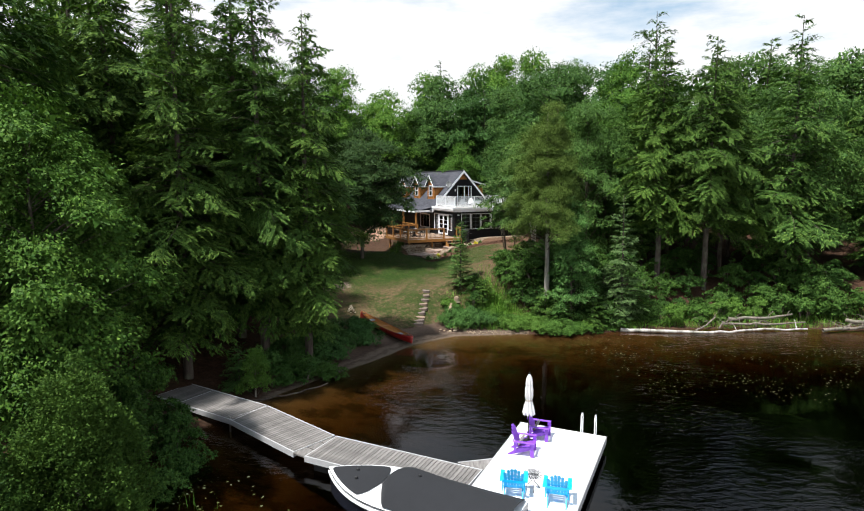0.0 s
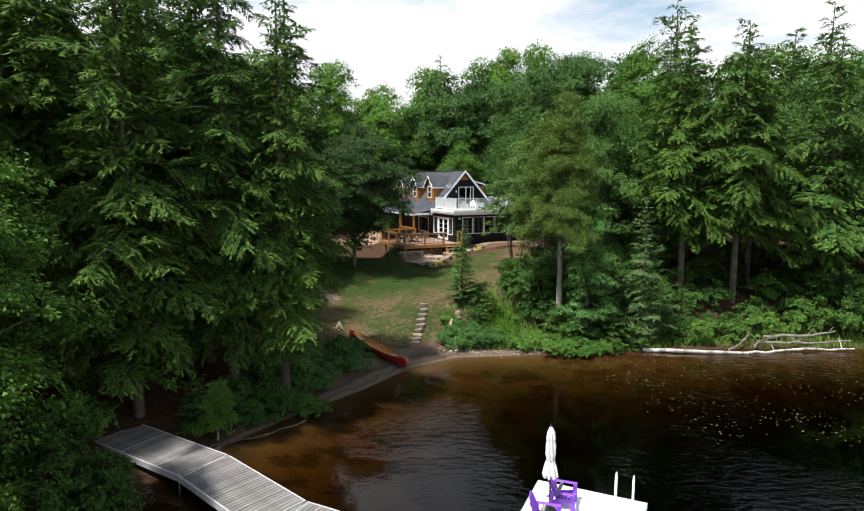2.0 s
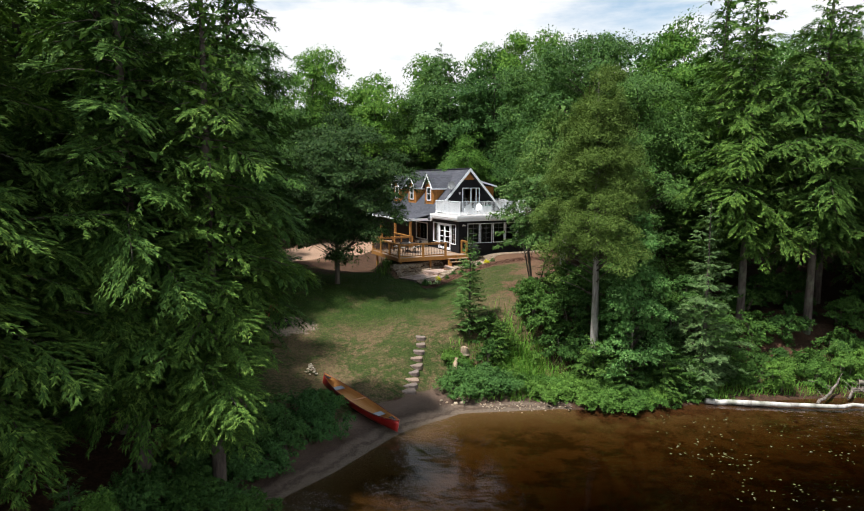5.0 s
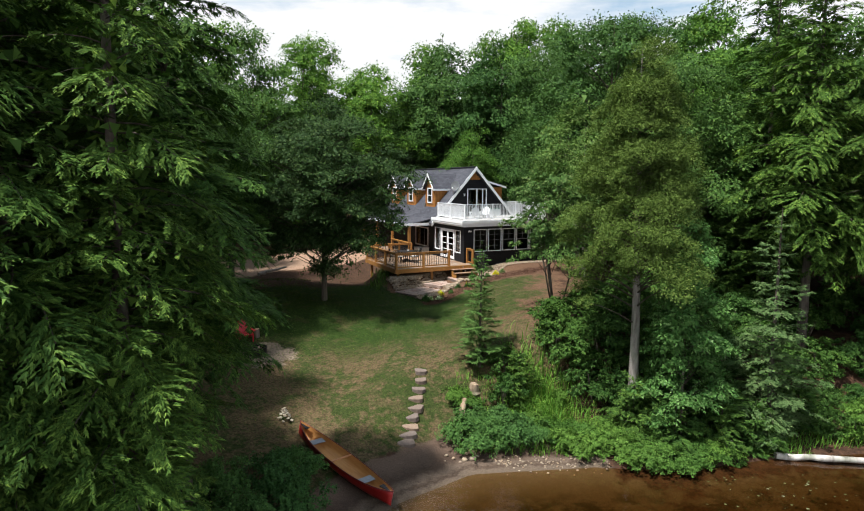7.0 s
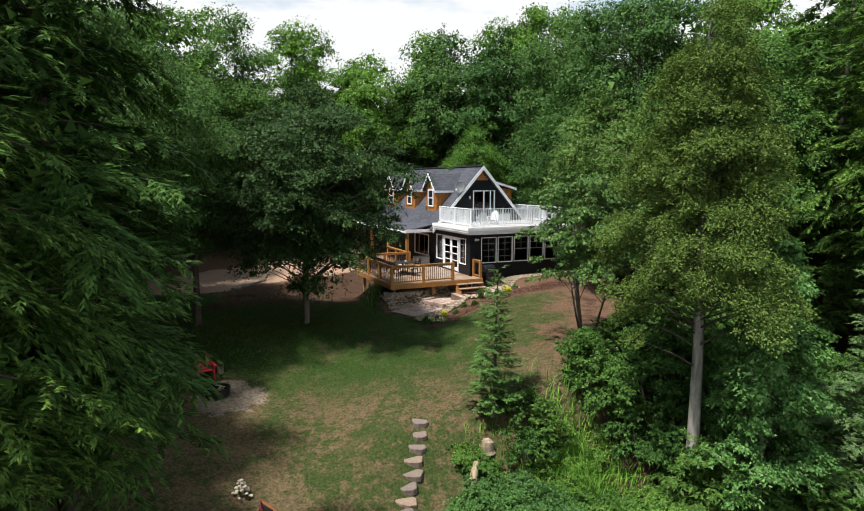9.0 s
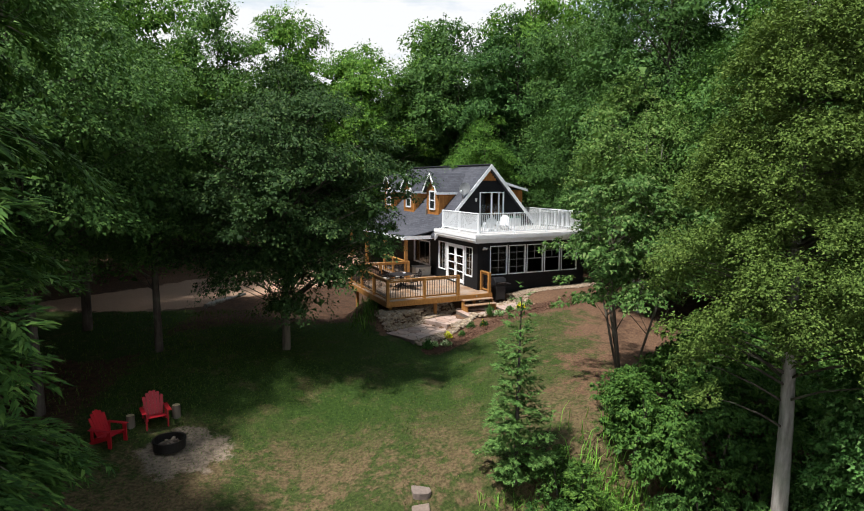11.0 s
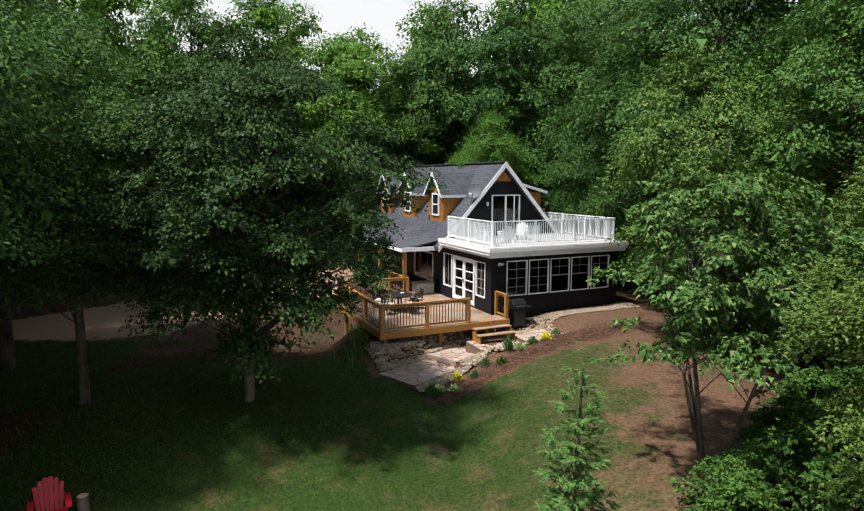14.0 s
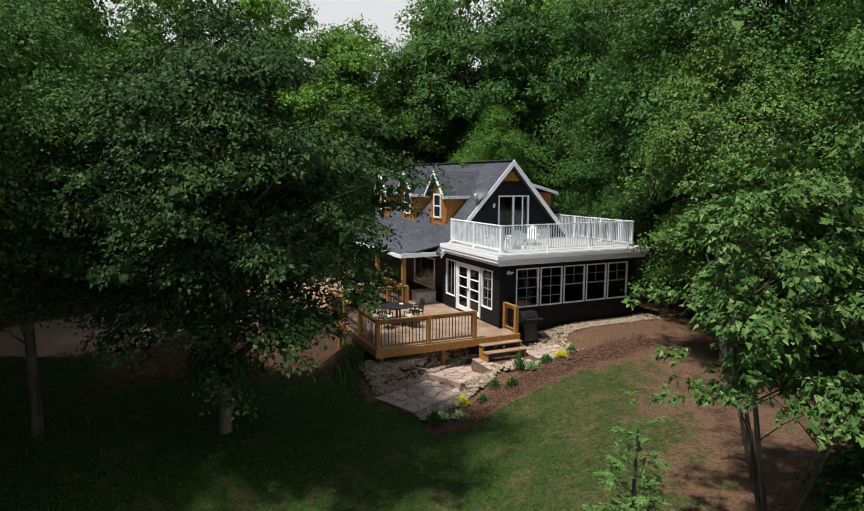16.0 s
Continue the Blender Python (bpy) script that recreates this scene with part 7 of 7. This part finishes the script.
for i in range(NS):
    k = i / (NS - 1)
    x, y = -0.95 + 0.5 * k + float(rg.normal(0, 0.03)), 39.15 + 3.5 * k
    z = max(gz(x, y), 0.1) + 0.045
    w, dep = 0.31 - 0.05 * k + float(rg.uniform(-0.04, 0.05)), 0.225
    pts = [(-w * 0.92, -dep * 0.8), (-w * 0.4, -dep * 1.12), (w * 0.5, -dep * 1.1), (w, -dep * 0.7), (w * 0.9, dep * 0.8), (w * 0.2, dep), (-w * 0.8, dep * 0.85), (-w * 1.02, 0.0)]
    b = prism([(p + float(rg.uniform(-0.03, 0.03)), q + float(rg.uniform(-0.02, 0.02)), -0.2) for p, q in pts], (0, 0, 0.2))
    bmesh.ops.bevel(b, geom=b.edges[:], offset=0.018, segments=1, affect="EDGES")
    s_ = part("step", b, MAT["slab"], stairs)
    s_.location = Vector((x, y, z)) - so
    s_.rotation_euler = (float(rg.normal(0.04, 0.03)), float(rg.normal(0, 0.05)), float(rg.normal(0, 0.16)))

beach = []
for _ in range(150):
    x, y = float(rg.uniform(2.3, 6.4)), 0
    y = 37.9 + float(rg.normal(0.55, 0.28))
    beach.append((x, y, gz(x, y) + 0.01, float(rg.uniform(0.02, 0.06))))
rocks("beach_stones", "scatter of small pale stones on the beach", beach, "pebble")
rocks("beach_stones", "few pale stones at the foot of the shrubs", [(x, y, gz(x, y) + 0.04, r) for x, y, r in ((0.55, 38.75, 0.09), (0.8, 38.6, 0.08), (1.2, 38.55, 0.13), (1.5, 38.62, 0.16), (1.05, 38.4, 0.08), (1.7, 38.75, 0.08), (0.5, 38.4, 0.05), (1.3, 38.9, 0.07))])
cairn = []
for i in range(22):
    g_ = i * 2.4
    rr = 0.27 - 0.012 * i
    x, y = -5.5 + rr * math.cos(g_), 39.55 + rr * math.sin(g_)
    cairn.append((x, y, gz(-5.5, 39.55) + 0.04 + 0.022 * i, 0.075))
PALE_ROCKS = [rock_mesh(s) for s in range(70, 73)]
for me in PALE_ROCKS:
    me.materials.append(rock_material("pale_stones", (0.50, 0.44, 0.34), (0.62, 0.56, 0.45), (0.42, 0.35, 0.26)))
rocks("stone_cairn", "small heap of pale stones on the lawn", cairn, stock=PALE_ROCKS)


def stump(x, y, r, h, label):
    t = thing("tree_stump", on(x, y, -0.05), label, "stump", "stumps on the bank")
    rgs = R(int(x * 100))
    bm = lathe([(r * 1.35, 0), (r * 1.05, h * 0.25), (r, h * 0.7), (r * 0.9, h)], 14)
    for v_ in bm.verts:
        v_.co.x *= 1 + float(rgs.uniform(-0.12, 0.12))
        v_.co.z += float(rgs.uniform(-0.06, 0.06)) * (v_.co.z > h * 0.9)
    part("trunk", bm, bark_material("stump_bark", (0.13, 0.09, 0.06), (0.36, 0.27, 0.19)), t)


stump(1.75, 41.9, 0.22, 0.35, "orange-brown cut stump on the bank")


# ---- fallen logs and lily pads ----
def fallen(pts, r, mat, label, seed, branches=4):
    rgf = R(seed)
    t = thing("fallen_log", pts[0], label, "log", "fallen logs at the water's edge")
    o = Vector(pts[0])
    P_ = [Vector(p) - o for p in pts]
    fine = []
    for a, b in zip(P_, P_[1:]):
        fine += [a.lerp(b, k / 5) + Vector((0, float(rgf.normal(0, 0.04)), float(rgf.normal(0, 0.025)))) for k in range(5)]
    fine.append(P_[-1])
    v, f = [], []
    tube(v, f, fine, [r * (1 - 0.55 * i / len(fine)) * float(rgf.uniform(0.9, 1.1)) for i in range(len(fine))], 10)
    o1 = new("trunk", limbs_mesh("trunk", v, f, mat))
    o1.parent = t
    for _ in range(branches):
        i = int(rgf.integers(2, len(fine) - 1))
        q = fine[i] + Vector((float(rgf.normal(0, 0.6)), float(rgf.normal(0, 0.5)), float(rgf.uniform(0.05, 0.6))))
        v, f = [], []
        tube(v, f, [fine[i], fine[i].lerp(q, 0.5) + Vector((0, 0, 0.06)), q], [r * 0.3, r * 0.2, 0.01], 5)
        o2 = new("branch", limbs_mesh("branch", v, f, mat))
        o2.parent = t


fallen([(-11.3, 56.7, 4.05), (-10.8, 58.0, 4.1), (-10.2, 59.4, 4.12)], 0.13, MAT["cedbark"], "pale peeled log lying along the edge of the drive", 40, 0)
z = gz(1.15, 40.45)
fallen([(1.12, 40.4, z + 0.1), (1.22, 40.75, z + 0.45), (1.34, 41.1, z + 0.85)], 0.17, bark_material("split_log", (0.12, 0.075, 0.045), (0.40, 0.30, 0.20), 6), "split weathered log leaning on the bank", 41, 0)
MAT["driftwood"] = bark_material("grey_driftwood", (0.065, 0.054, 0.044), (0.22, 0.185, 0.155), 6)
fallen([(12.6, 38.9, 0.12), (15.5, 38.55, 0.1), (18.5, 38.4, 0.05), (21.5, 38.9, 0.1), (25.2, 39.0, 0.12)], 0.12, MAT["birchbark"], "long white birch log lying in the shallows", 1, 3)
fallen([(20.5, 40.3, 0.55), (23.0, 40.0, 0.65), (25.0, 40.5, 0.8)], 0.12, MAT["driftwood"], "grey driftwood log on the bank", 2, 2)
fallen([(20.0, 39.9, 0.3), (22.5, 39.4, 0.35), (25.4, 39.6, 0.45)], 0.09, MAT["driftwood"], "grey driftwood log on the bank", 3, 2)
fallen([(17.5, 38.6, 0.1), (18.8, 39.6, 0.35), (19.6, 40.3, 0.7)], 0.07, MAT["driftwood"], "grey branch leaning from the bank into the lake", 4, 4)
fallen([(26.0, 38.7, 0.15), (29.5, 38.9, 0.25), (33.0, 38.6, 0.3)], 0.12, MAT["driftwood"], "grey driftwood trunk along the shore", 5, 8)
fallen([(28.0, 39.4, 0.6), (30.5, 38.7, 0.4), (31.8, 37.6, 0.0)], 0.13, MAT["driftwood"], "grey dead branch reaching into the lake", 6, 8)
fallen([(-8.3, 26.1, 0.08), (-6.6, 27.0, 0.06), (-5.2, 28.6, 0.05)], 0.05, MAT["hembark"], "thin dark stick along the waterline", 7, 0)


def lily_pads():
    rgl = R(9)
    V_, F_ = [], []
    n = 0
    spots = []
    for _ in range(85):
        cx, cy = float(rgl.uniform(9.5, 31)), float(rgl.uniform(26.5, 37.5))
        spots += [(cx + float(rgl.normal(0, 0.7)), cy + float(rgl.normal(0, 0.45))) for _ in range(int(rgl.integers(5, 20)))]
    for _ in range(12):
        cx, cy = float(rgl.uniform(-8.5, -3.8)), float(rgl.uniform(15.8, 18.6))
        spots += [(cx + float(rgl.normal(0, 0.5)), cy + float(rgl.normal(0, 0.3))) for _ in range(6)]
    for x, y in spots:
        if shore_distance(x, y) > -0.5:
            continue
        r = float(rgl.uniform(0.02, 0.05))
        a0 = float(rgl.uniform(0, 6.28))
        base = len(V_)
        V_.append((x, y, 0.012))
        for i in range(10):
            g_ = a0 + 0.35 + (6.283 - 0.7) * i / 9
            V_.append((x + r * math.cos(g_), y + r * math.sin(g_) * 0.9, 0.010 + 0.012 * float(rgl.random())))
        for i in range(9):
            F_ += [base, base + 1 + i, base + 2 + i]
    tagged(new("lily_pads", mesh_from("lily_pads", np.array(V_), np.array(F_), 3, MAT["pad"])), "scattered yellow-green lily pads floating on the dark water", "water plants", kind="stuff")


lily_pads()


for k, (x, y) in enumerate(((27.5, 38.9), (29.0, 39.2), (30.4, 38.9), (31.8, 39.1), (33.4, 38.8), (19.3, 39.2), (22.0, 39.6))):
    a = float(rg.uniform(0, 6.28))
    fallen([(x, y, gz(x, y) + 0.2), (x + 1.1 * math.cos(a), y + 0.5 * math.sin(a), 0.45), (x + 2.0 * math.cos(a), y + 0.8 * math.sin(a) - 0.3, 0.3)], 0.06, MAT["driftwood"], "thin grey dead branch on the bank", 20 + k, 9)

# ---- shrubs, flowers and grass ----
def shrub(kind, x, y, s, meshes, label, group, rz=0.0, sz=1.0):
    plant_tree(kind, meshes, x, y, label, "shrub", group, rz, s, s * sz, 0.06)


bog = [broadleaf_meshes(R(s), 1.25, 1.15, 0.0, 34, 200, 0.065, MAT["sweet"], MAT["bark"], 6, 0.3, 0.15, 0.05, 0.6, 0.26, 0.0) for s in (71, 72)]
soft = [broadleaf_meshes(R(s), 0.95, 1.1, 0.0, 34, 170, 0.07, MAT["shrub"], MAT["bark"], 6, 0.3, 0.1, 0.04, 0.6, 0.28, 0.0) for s in (73, 74)]
leafy = [broadleaf_meshes(R(s), 1.9, 1.1, 0.0, 36, 150, 0.085, MAT["under"], MAT["bark"], 4, 0.5, 0.2, 0.05, 0.45, 0.28, 0.1) for s in (75, 76)]
lime = [broadleaf_meshes(R(s), 1.7, 0.9, 0.0, 30, 170, 0.08, MAT["shrub"], MAT["bark"], 4, 0.5, 0.2, 0.05, 0.5, 0.3, 0.1) for s in (77,)]
balsam = [spruce(s, 1.9, 0.85, spray=0.11, mat="hemlock") for s in (78, 79)]
rs = R(80)
for x, y, s in ((-4.1, 34.6, 0.95), (-4.9, 35.7, 1.0), (-5.3, 33.6, 1.0), (-4.3, 36.5, 0.8), (-6.3, 34.9, 1.0), (-5.6, 32.2, 0.9), (-6.8, 33.0, 1.1), (-6.4, 31.2, 1.1), (-7.2, 30.0, 1.0), (-7.7, 31.3, 1.2), (-6.1, 29.8, 0.8), (-8.6, 29.2, 1.1),
                (1.3, 39.6, 0.95), (2.2, 39.5, 1.0), (3.1, 39.6, 0.95), (1.6, 40.3, 0.8), (2.7, 40.4, 0.9), (3.9, 39.8, 0.8)):
    shrub("bog_shrub", x, y, s, bog[rs.integers(0, 2)], "low dark green bog shrub at the beach edge", "bog shrubs", float(rs.uniform(0, 360)))
for x, y, s in ((5.2, 39.4, 0.95), (6.2, 39.2, 1.0), (7.1, 38.9, 1.0), (8.0, 38.6, 1.0), (8.8, 38.5, 0.9), (5.9, 40.0, 0.9), (6.9, 39.8, 1.0), (7.8, 39.5, 1.0), (9.6, 38.7, 0.9), (10.3, 38.9, 0.9), (4.6, 40.3, 0.8), (3.9, 40.9, 0.7), (1.0, 41.6, 0.6), (1.6, 41.3, 0.6)):
    shrub("low_shrub", x, y, s, soft[rs.integers(0, 2)], "low bright green shrub on the shore bank", "low shrubs", float(rs.uniform(0, 360)), 0.85)
for x, y, s in ((5.3, 43.4, 1.1), (6.3, 42.9, 1.2), (6.8, 41.9, 1.1), (7.4, 43.0, 1.2), (8.6, 42.3, 1.1), (10.6, 41.0, 1.1), (11.6, 40.6, 1.1), (10.2, 42.4, 1.3), (12.2, 42.3, 1.1), (14.6, 40.7, 0.9), (15.6, 40.4, 0.8), (24.9, 42.0, 1.3), (26.4, 41.4, 1.3), (28.5, 41.2, 1.4), (31, 40.8, 1.5),
                (33.5, 40.6, 1.6), (27.5, 43.0, 1.6), (37.5, 39.8, 1.5), (3.0, 41.6, 0.8), (3.2, 42.6, 0.7), (5.6, 44.4, 0.9), (6.9, 44.6, 1.1), (8.2, 44.2, 1.2), (9.4, 43.6, 1.2), (7.6, 45.6, 1.0), (9.2, 45.6, 1.3), (7.6, 41.4, 1.0), (8.6, 41.0, 1.1), (9.3, 41.4, 1.2), (10.8, 43.9, 1.3), (10.6, 46.6, 1.4), (8.0, 47.0, 0.9), (11.8, 49.0, 1.4), (9.8, 49.0, 1.0), (-8.4, 19.8, 0.75), (-9.3, 20.6, 0.9), (-8.9, 18.4, 0.8), (-10.2, 22.2, 0.9), (-10.6, 19.6, 1.2), (-12, 22.5, 1.3), (-13, 16, 1.4), (-4.9, 29.6, 0.5), (-12.5, 24.6, 1.2), (-14, 20.5, 1.5), (-5.5, 29.4, 0.6), (-6.4, 28.8, 0.65), (-7.2, 28.2, 0.7), (-6.9, 29.6, 0.8), (14.5, 43.0, 0.8), (16.4, 42.2, 0.7), (18.2, 42.6, 0.6), (19.4, 42.4, 0.6), (22.2, 43.2, 0.7), (24.4, 44.6, 0.9), (15.6, 45.0, 0.9), (13.2, 46.5, 1.0), (18.8, 47.5, 0.9), (21.6, 46.6, 0.8), (26.2, 47.5, 1.0), (29.8, 43.6, 1.3), (11.6, 44.8, 0.9), (23.0, 50.0, 1.2), (16.5, 49.5, 1.1), (14.2, 44.2, 1.2), (15.9, 43.4, 1.1), (17.4, 43.8, 1.0), (19.2, 44.2, 1.0), (21.0, 42.6, 1.1), (22.8, 44.8, 1.2), (24.2, 42.8, 1.2), (26.5, 44.6, 1.4), (12.8, 43.8, 1.2), (14.8, 47.2, 1.3), (17.8, 46.2, 1.1), (20.4, 48.6, 1.3), (12.2, 46.8, 1.3), (14.4, 41.8, 0.9), (19.0, 41.8, 0.8)):
    shrub("leafy_bush", x, y, s, leafy[rs.integers(0, 2)], "leafy green bush on the shore bank", "leafy bushes", float(rs.uniform(0, 360)))
for x, y, s in ((16.6, 40.2, 0.9), (18.6, 40.6, 0.85), (20.2, 40.9, 1.0), (21.3, 41.2, 1.0), (17.5, 41.2, 0.8), (23.2, 41.6, 1.0), (5.2, 41.6, 0.5)):
    shrub("lime_bush", x, y, s, lime[0], "yellow-green bush beside the water", "lime bushes", float(rs.uniform(0, 360)))
for x, y, s in ((9.0, 39.2, 1.2), (10.9, 39.6, 1.4), (12.1, 39.5, 1.1), (12.6, 39.3, 0.7), (7.8, 40.2, 1.3), (15.0, 41.6, 1.0), (3.6, 41.9, 1.0)):
    shrub("balsam_fir", x, y, s, balsam[rs.integers(0, 2)], "young dark green balsam fir on the bank", "young firs", float(rs.uniform(0, 360)))


def blades(name, pts, h, w, mat, seed, lean=0.35, label="", category="grass", kind="stuff", lift=0.0):
    """Narrow grass blades, each one bent quad strip, on the ground at pts (n, 2)."""
    rb = R(seed)
    n = len(pts)
    base = np.concatenate([pts, (height(pts[:, 0], pts[:, 1]) - 0.01 + lift)[:, None]], 1)
    a = rb.uniform(0, 6.283, n)
    d = np.stack([np.cos(a), np.sin(a), np.zeros(n)], 1)
    sd = np.stack([-d[:, 1], d[:, 0], np.zeros(n)], 1)
    hh = (h * rb.uniform(0.5, 1.3, n))[:, None]
    ww = (w * rb.uniform(0.7, 1.3, n))[:, None]
    l = (lean * rb.uniform(0.3, 1.5, n))[:, None]
    mid, tipp = base + UP * hh * 0.6 + d * hh * l * 0.35, base + UP * hh * (1 - 0.3 * l) + d * hh * l
    v = np.stack([base - sd * ww, base + sd * ww, mid + sd * ww * 0.8, mid - sd * ww * 0.8, tipp], 1).reshape(-1, 3)
    i = np.arange(n)[:, None] * 5
    f = np.concatenate([i + [0, 1, 2], i + [0, 2, 3], i + [3, 2, 4]], 1).ravel()
    me = mesh_from(name, v, f, 3, mat)
    return tagged(new(name, me), label, category, kind=kind)


# lawn grass where the plan says lawn; thinner where it is dry
pts = np.stack([rs.uniform(-12.5, 6, 200000), rs.uniform(37.5, 58, 200000)], 1)
lw, sw, mw, dw = cover_weights(pts[:, 0], pts[:, 1])
keep = rs.random(len(pts)) < lw * (1 - 0.72 * dw) * (1 - mw) * (1 - sw)
blades("lawn_grass", pts[keep][:50000], 0.05, 0.009, MAT["blade"], 81, 0.6, "short green lawn grass with dry patches")
# tall grass on the bank
pts = np.stack([rs.normal(4.5, 0.75, 1500), rs.normal(41.5, 0.85, 1500)], 1)
blades("tall_grass", pts, 0.75, 0.014, MAT["reed"], 82, 0.7, "tall bright green grass clump on the bank")
pts = np.stack([rs.uniform(1.0, 14, 5000), rs.uniform(38.9, 42.5, 5000)], 1)
blades("bank_grass", pts, 0.35, 0.010, MAT["reed"], 83, 0.7, "rough green grass between the shrubs of the bank")
pts = np.stack([rs.uniform(13, 32, 5000), rs.uniform(39.6, 43, 5000)], 1)
blades("bank_grass", pts, 0.45, 0.012, MAT["reed"], 84, 0.7, "rough green grass along the wooded bank")
pts = np.stack([rs.normal(-7.0, 1.0, 150), rs.normal(16.6, 0.5, 150)], 1)
reed = blades("water_reeds", pts, 1.2, 0.012, MAT["reed"], 85, 0.3, "few thin green reeds standing in shallow water")
q = hw(-5.9, 0.5)
pts = np.stack([rs.normal(q.x, 0.35, 450), rs.normal(q.y, 1.1, 450)], 1)
blades("tall_grass", pts, 0.5, 0.014, MAT["hemlock"], 86, 0.7, "long dark grass beside the deck")
pts = np.stack([rs.uniform(-17, -8, 3000), rs.uniform(46, 58, 3000)], 1)
blades("rough_grass", pts, 0.16, 0.012, MAT["blade"], 87, 0.6, "thin rough grass under the trees")

# mulch bed with its plants
m = Nodes("wood_mulch", 0.95, 0, 0.15)
geo = m.node("ShaderNodeNewGeometry").outputs["Random Per Island"]
m.color(m.ramp(geo, (0.0, (0.050, 0.025, 0.016)), (0.6, (0.115, 0.058, 0.037)), (1.0, (0.21, 0.125, 0.085))))
MAT["mulch"] = m.mat


def mulch_chips():
    n = 20000
    u = rs.uniform(-5.0, 5.0, n)
    mid = np.interp(u, [-5.0, -4.0, -2.0, 0.5, 2.5, 5.0], [-4.4, -4.2, -3.7, -3.6, -3.4, -3.0])
    wd = np.interp(u, [-5.0, -4.0, -2.0, 0.5, 2.5, 5.0], [0.35, 0.5, 0.7, 0.8, 0.8, 0.6])
    vv = mid + rs.normal(0, 0.45, n) * wd
    c, s = math.cos(radians(HYAW)), math.sin(radians(HYAW))
    x, y = HX + u * c - vv * s, HY + u * s + vv * c
    base = np.stack([x, y, height(x, y) + rs.uniform(0.005, 0.04, n)], 1)
    a = rs.uniform(0, 6.283, n)
    al = np.stack([np.cos(a), np.sin(a), rs.normal(0, 0.25, n)], 1)
    nm = UP + rs.normal(0, 0.3, (n, 3))
    v = leaf_quads(base, al, nm, rs.uniform(0.04, 0.11, n), rs.uniform(0.02, 0.045, n))
    tagged(new("mulch_bed", quads_mesh("mulch_bed", v, MAT["mulch"])), "red-brown wood mulch of the flower bed", "mulch", kind="stuff")


mulch_chips()


def garden_plant(u, v, r, h, mat, n, leaf, label, up=0.6):
    p = hw(u, v)
    rp = R(int(abs(u * 100) + abs(v * 10)))
    t = thing("garden_plant", (p.x, p.y, gz(p.x, p.y)), label, "plant", "plants of the flower bed")
    a = rp.uniform(0, 6.283, n)
    k = rp.uniform(0, 1, n) ** 0.6
    pos = np.stack([np.cos(a) * k * r * 0.8, np.sin(a) * k * r * 0.8, h * (1 - k ** 2) * rp.uniform(0.2, 1.0, n)], 1)
    al = np.stack([np.cos(a) * k, np.sin(a) * k, np.full(n, up)], 1) + rp.normal(0, 0.35, (n, 3))
    nm = UP + rp.normal(0, 0.5, (n, 3))
    L = leaf * rp.uniform(0.7, 1.3, n)
    o = new("leaves", quads_mesh("leaves", leaf_quads(pos, al, nm, L, L * (0.12 if up > 1.5 else 0.5), 0.1), mat))
    o.parent = t


YEL, HOS, BUSH = "bright yellow-green leafy plant in the mulch bed", "variegated hosta in the mulch bed", "round dark green bush in the mulch bed"
for u, v, r, h, mt, n, lf, lb, up in ((-3.32, -3.3, 0.24, 0.28, "yellow", 260, 0.08, YEL, 0.6), (-4.3, -3.8, 0.22, 0.2, "hosta", 70, 0.18, HOS, 0.6), (-3.73, -4.0, 0.22, 0.18, "hosta", 60, 0.18, HOS, 0.6), (-4.65, -4.05, 0.22, 0.35, "sweet", 160, 0.26, "spiky green plant in the mulch bed", 2.0),
                                      (-2.71, -3.53, 0.22, 0.26, "sweet", 300, 0.07, BUSH, 0.6), (-1.98, -3.05, 0.25, 0.32, "sweet", 320, 0.07, BUSH, 0.6), (-1.55, -3.5, 0.22, 0.28, "sweet", 180, 0.1, "green plant with yellow flowers in the mulch bed", 1.0), (-1.58, -3.53, 0.22, 0.36, "yellow", 30, 0.05, "yellow flowers of a plant in the mulch bed", 0.8),
                                      (-0.84, -2.76, 0.2, 0.5, "sweet", 80, 0.36, "tall blue-green ornamental grass in the mulch bed", 2.5), (-0.4, -2.95, 0.22, 0.18, "hosta", 70, 0.18, HOS, 0.6),
                                      (0.22, -2.85, 0.25, 0.28, "sweet", 340, 0.07, BUSH, 0.6), (0.79, -2.92, 0.23, 0.26, "yellow", 280, 0.08, YEL, 0.6), (1.4, -2.72, 0.26, 0.3, "sweet", 340, 0.07, BUSH, 0.6)):
    garden_plant(u, v, r, h, MAT[mt], n, lf, lb, up)
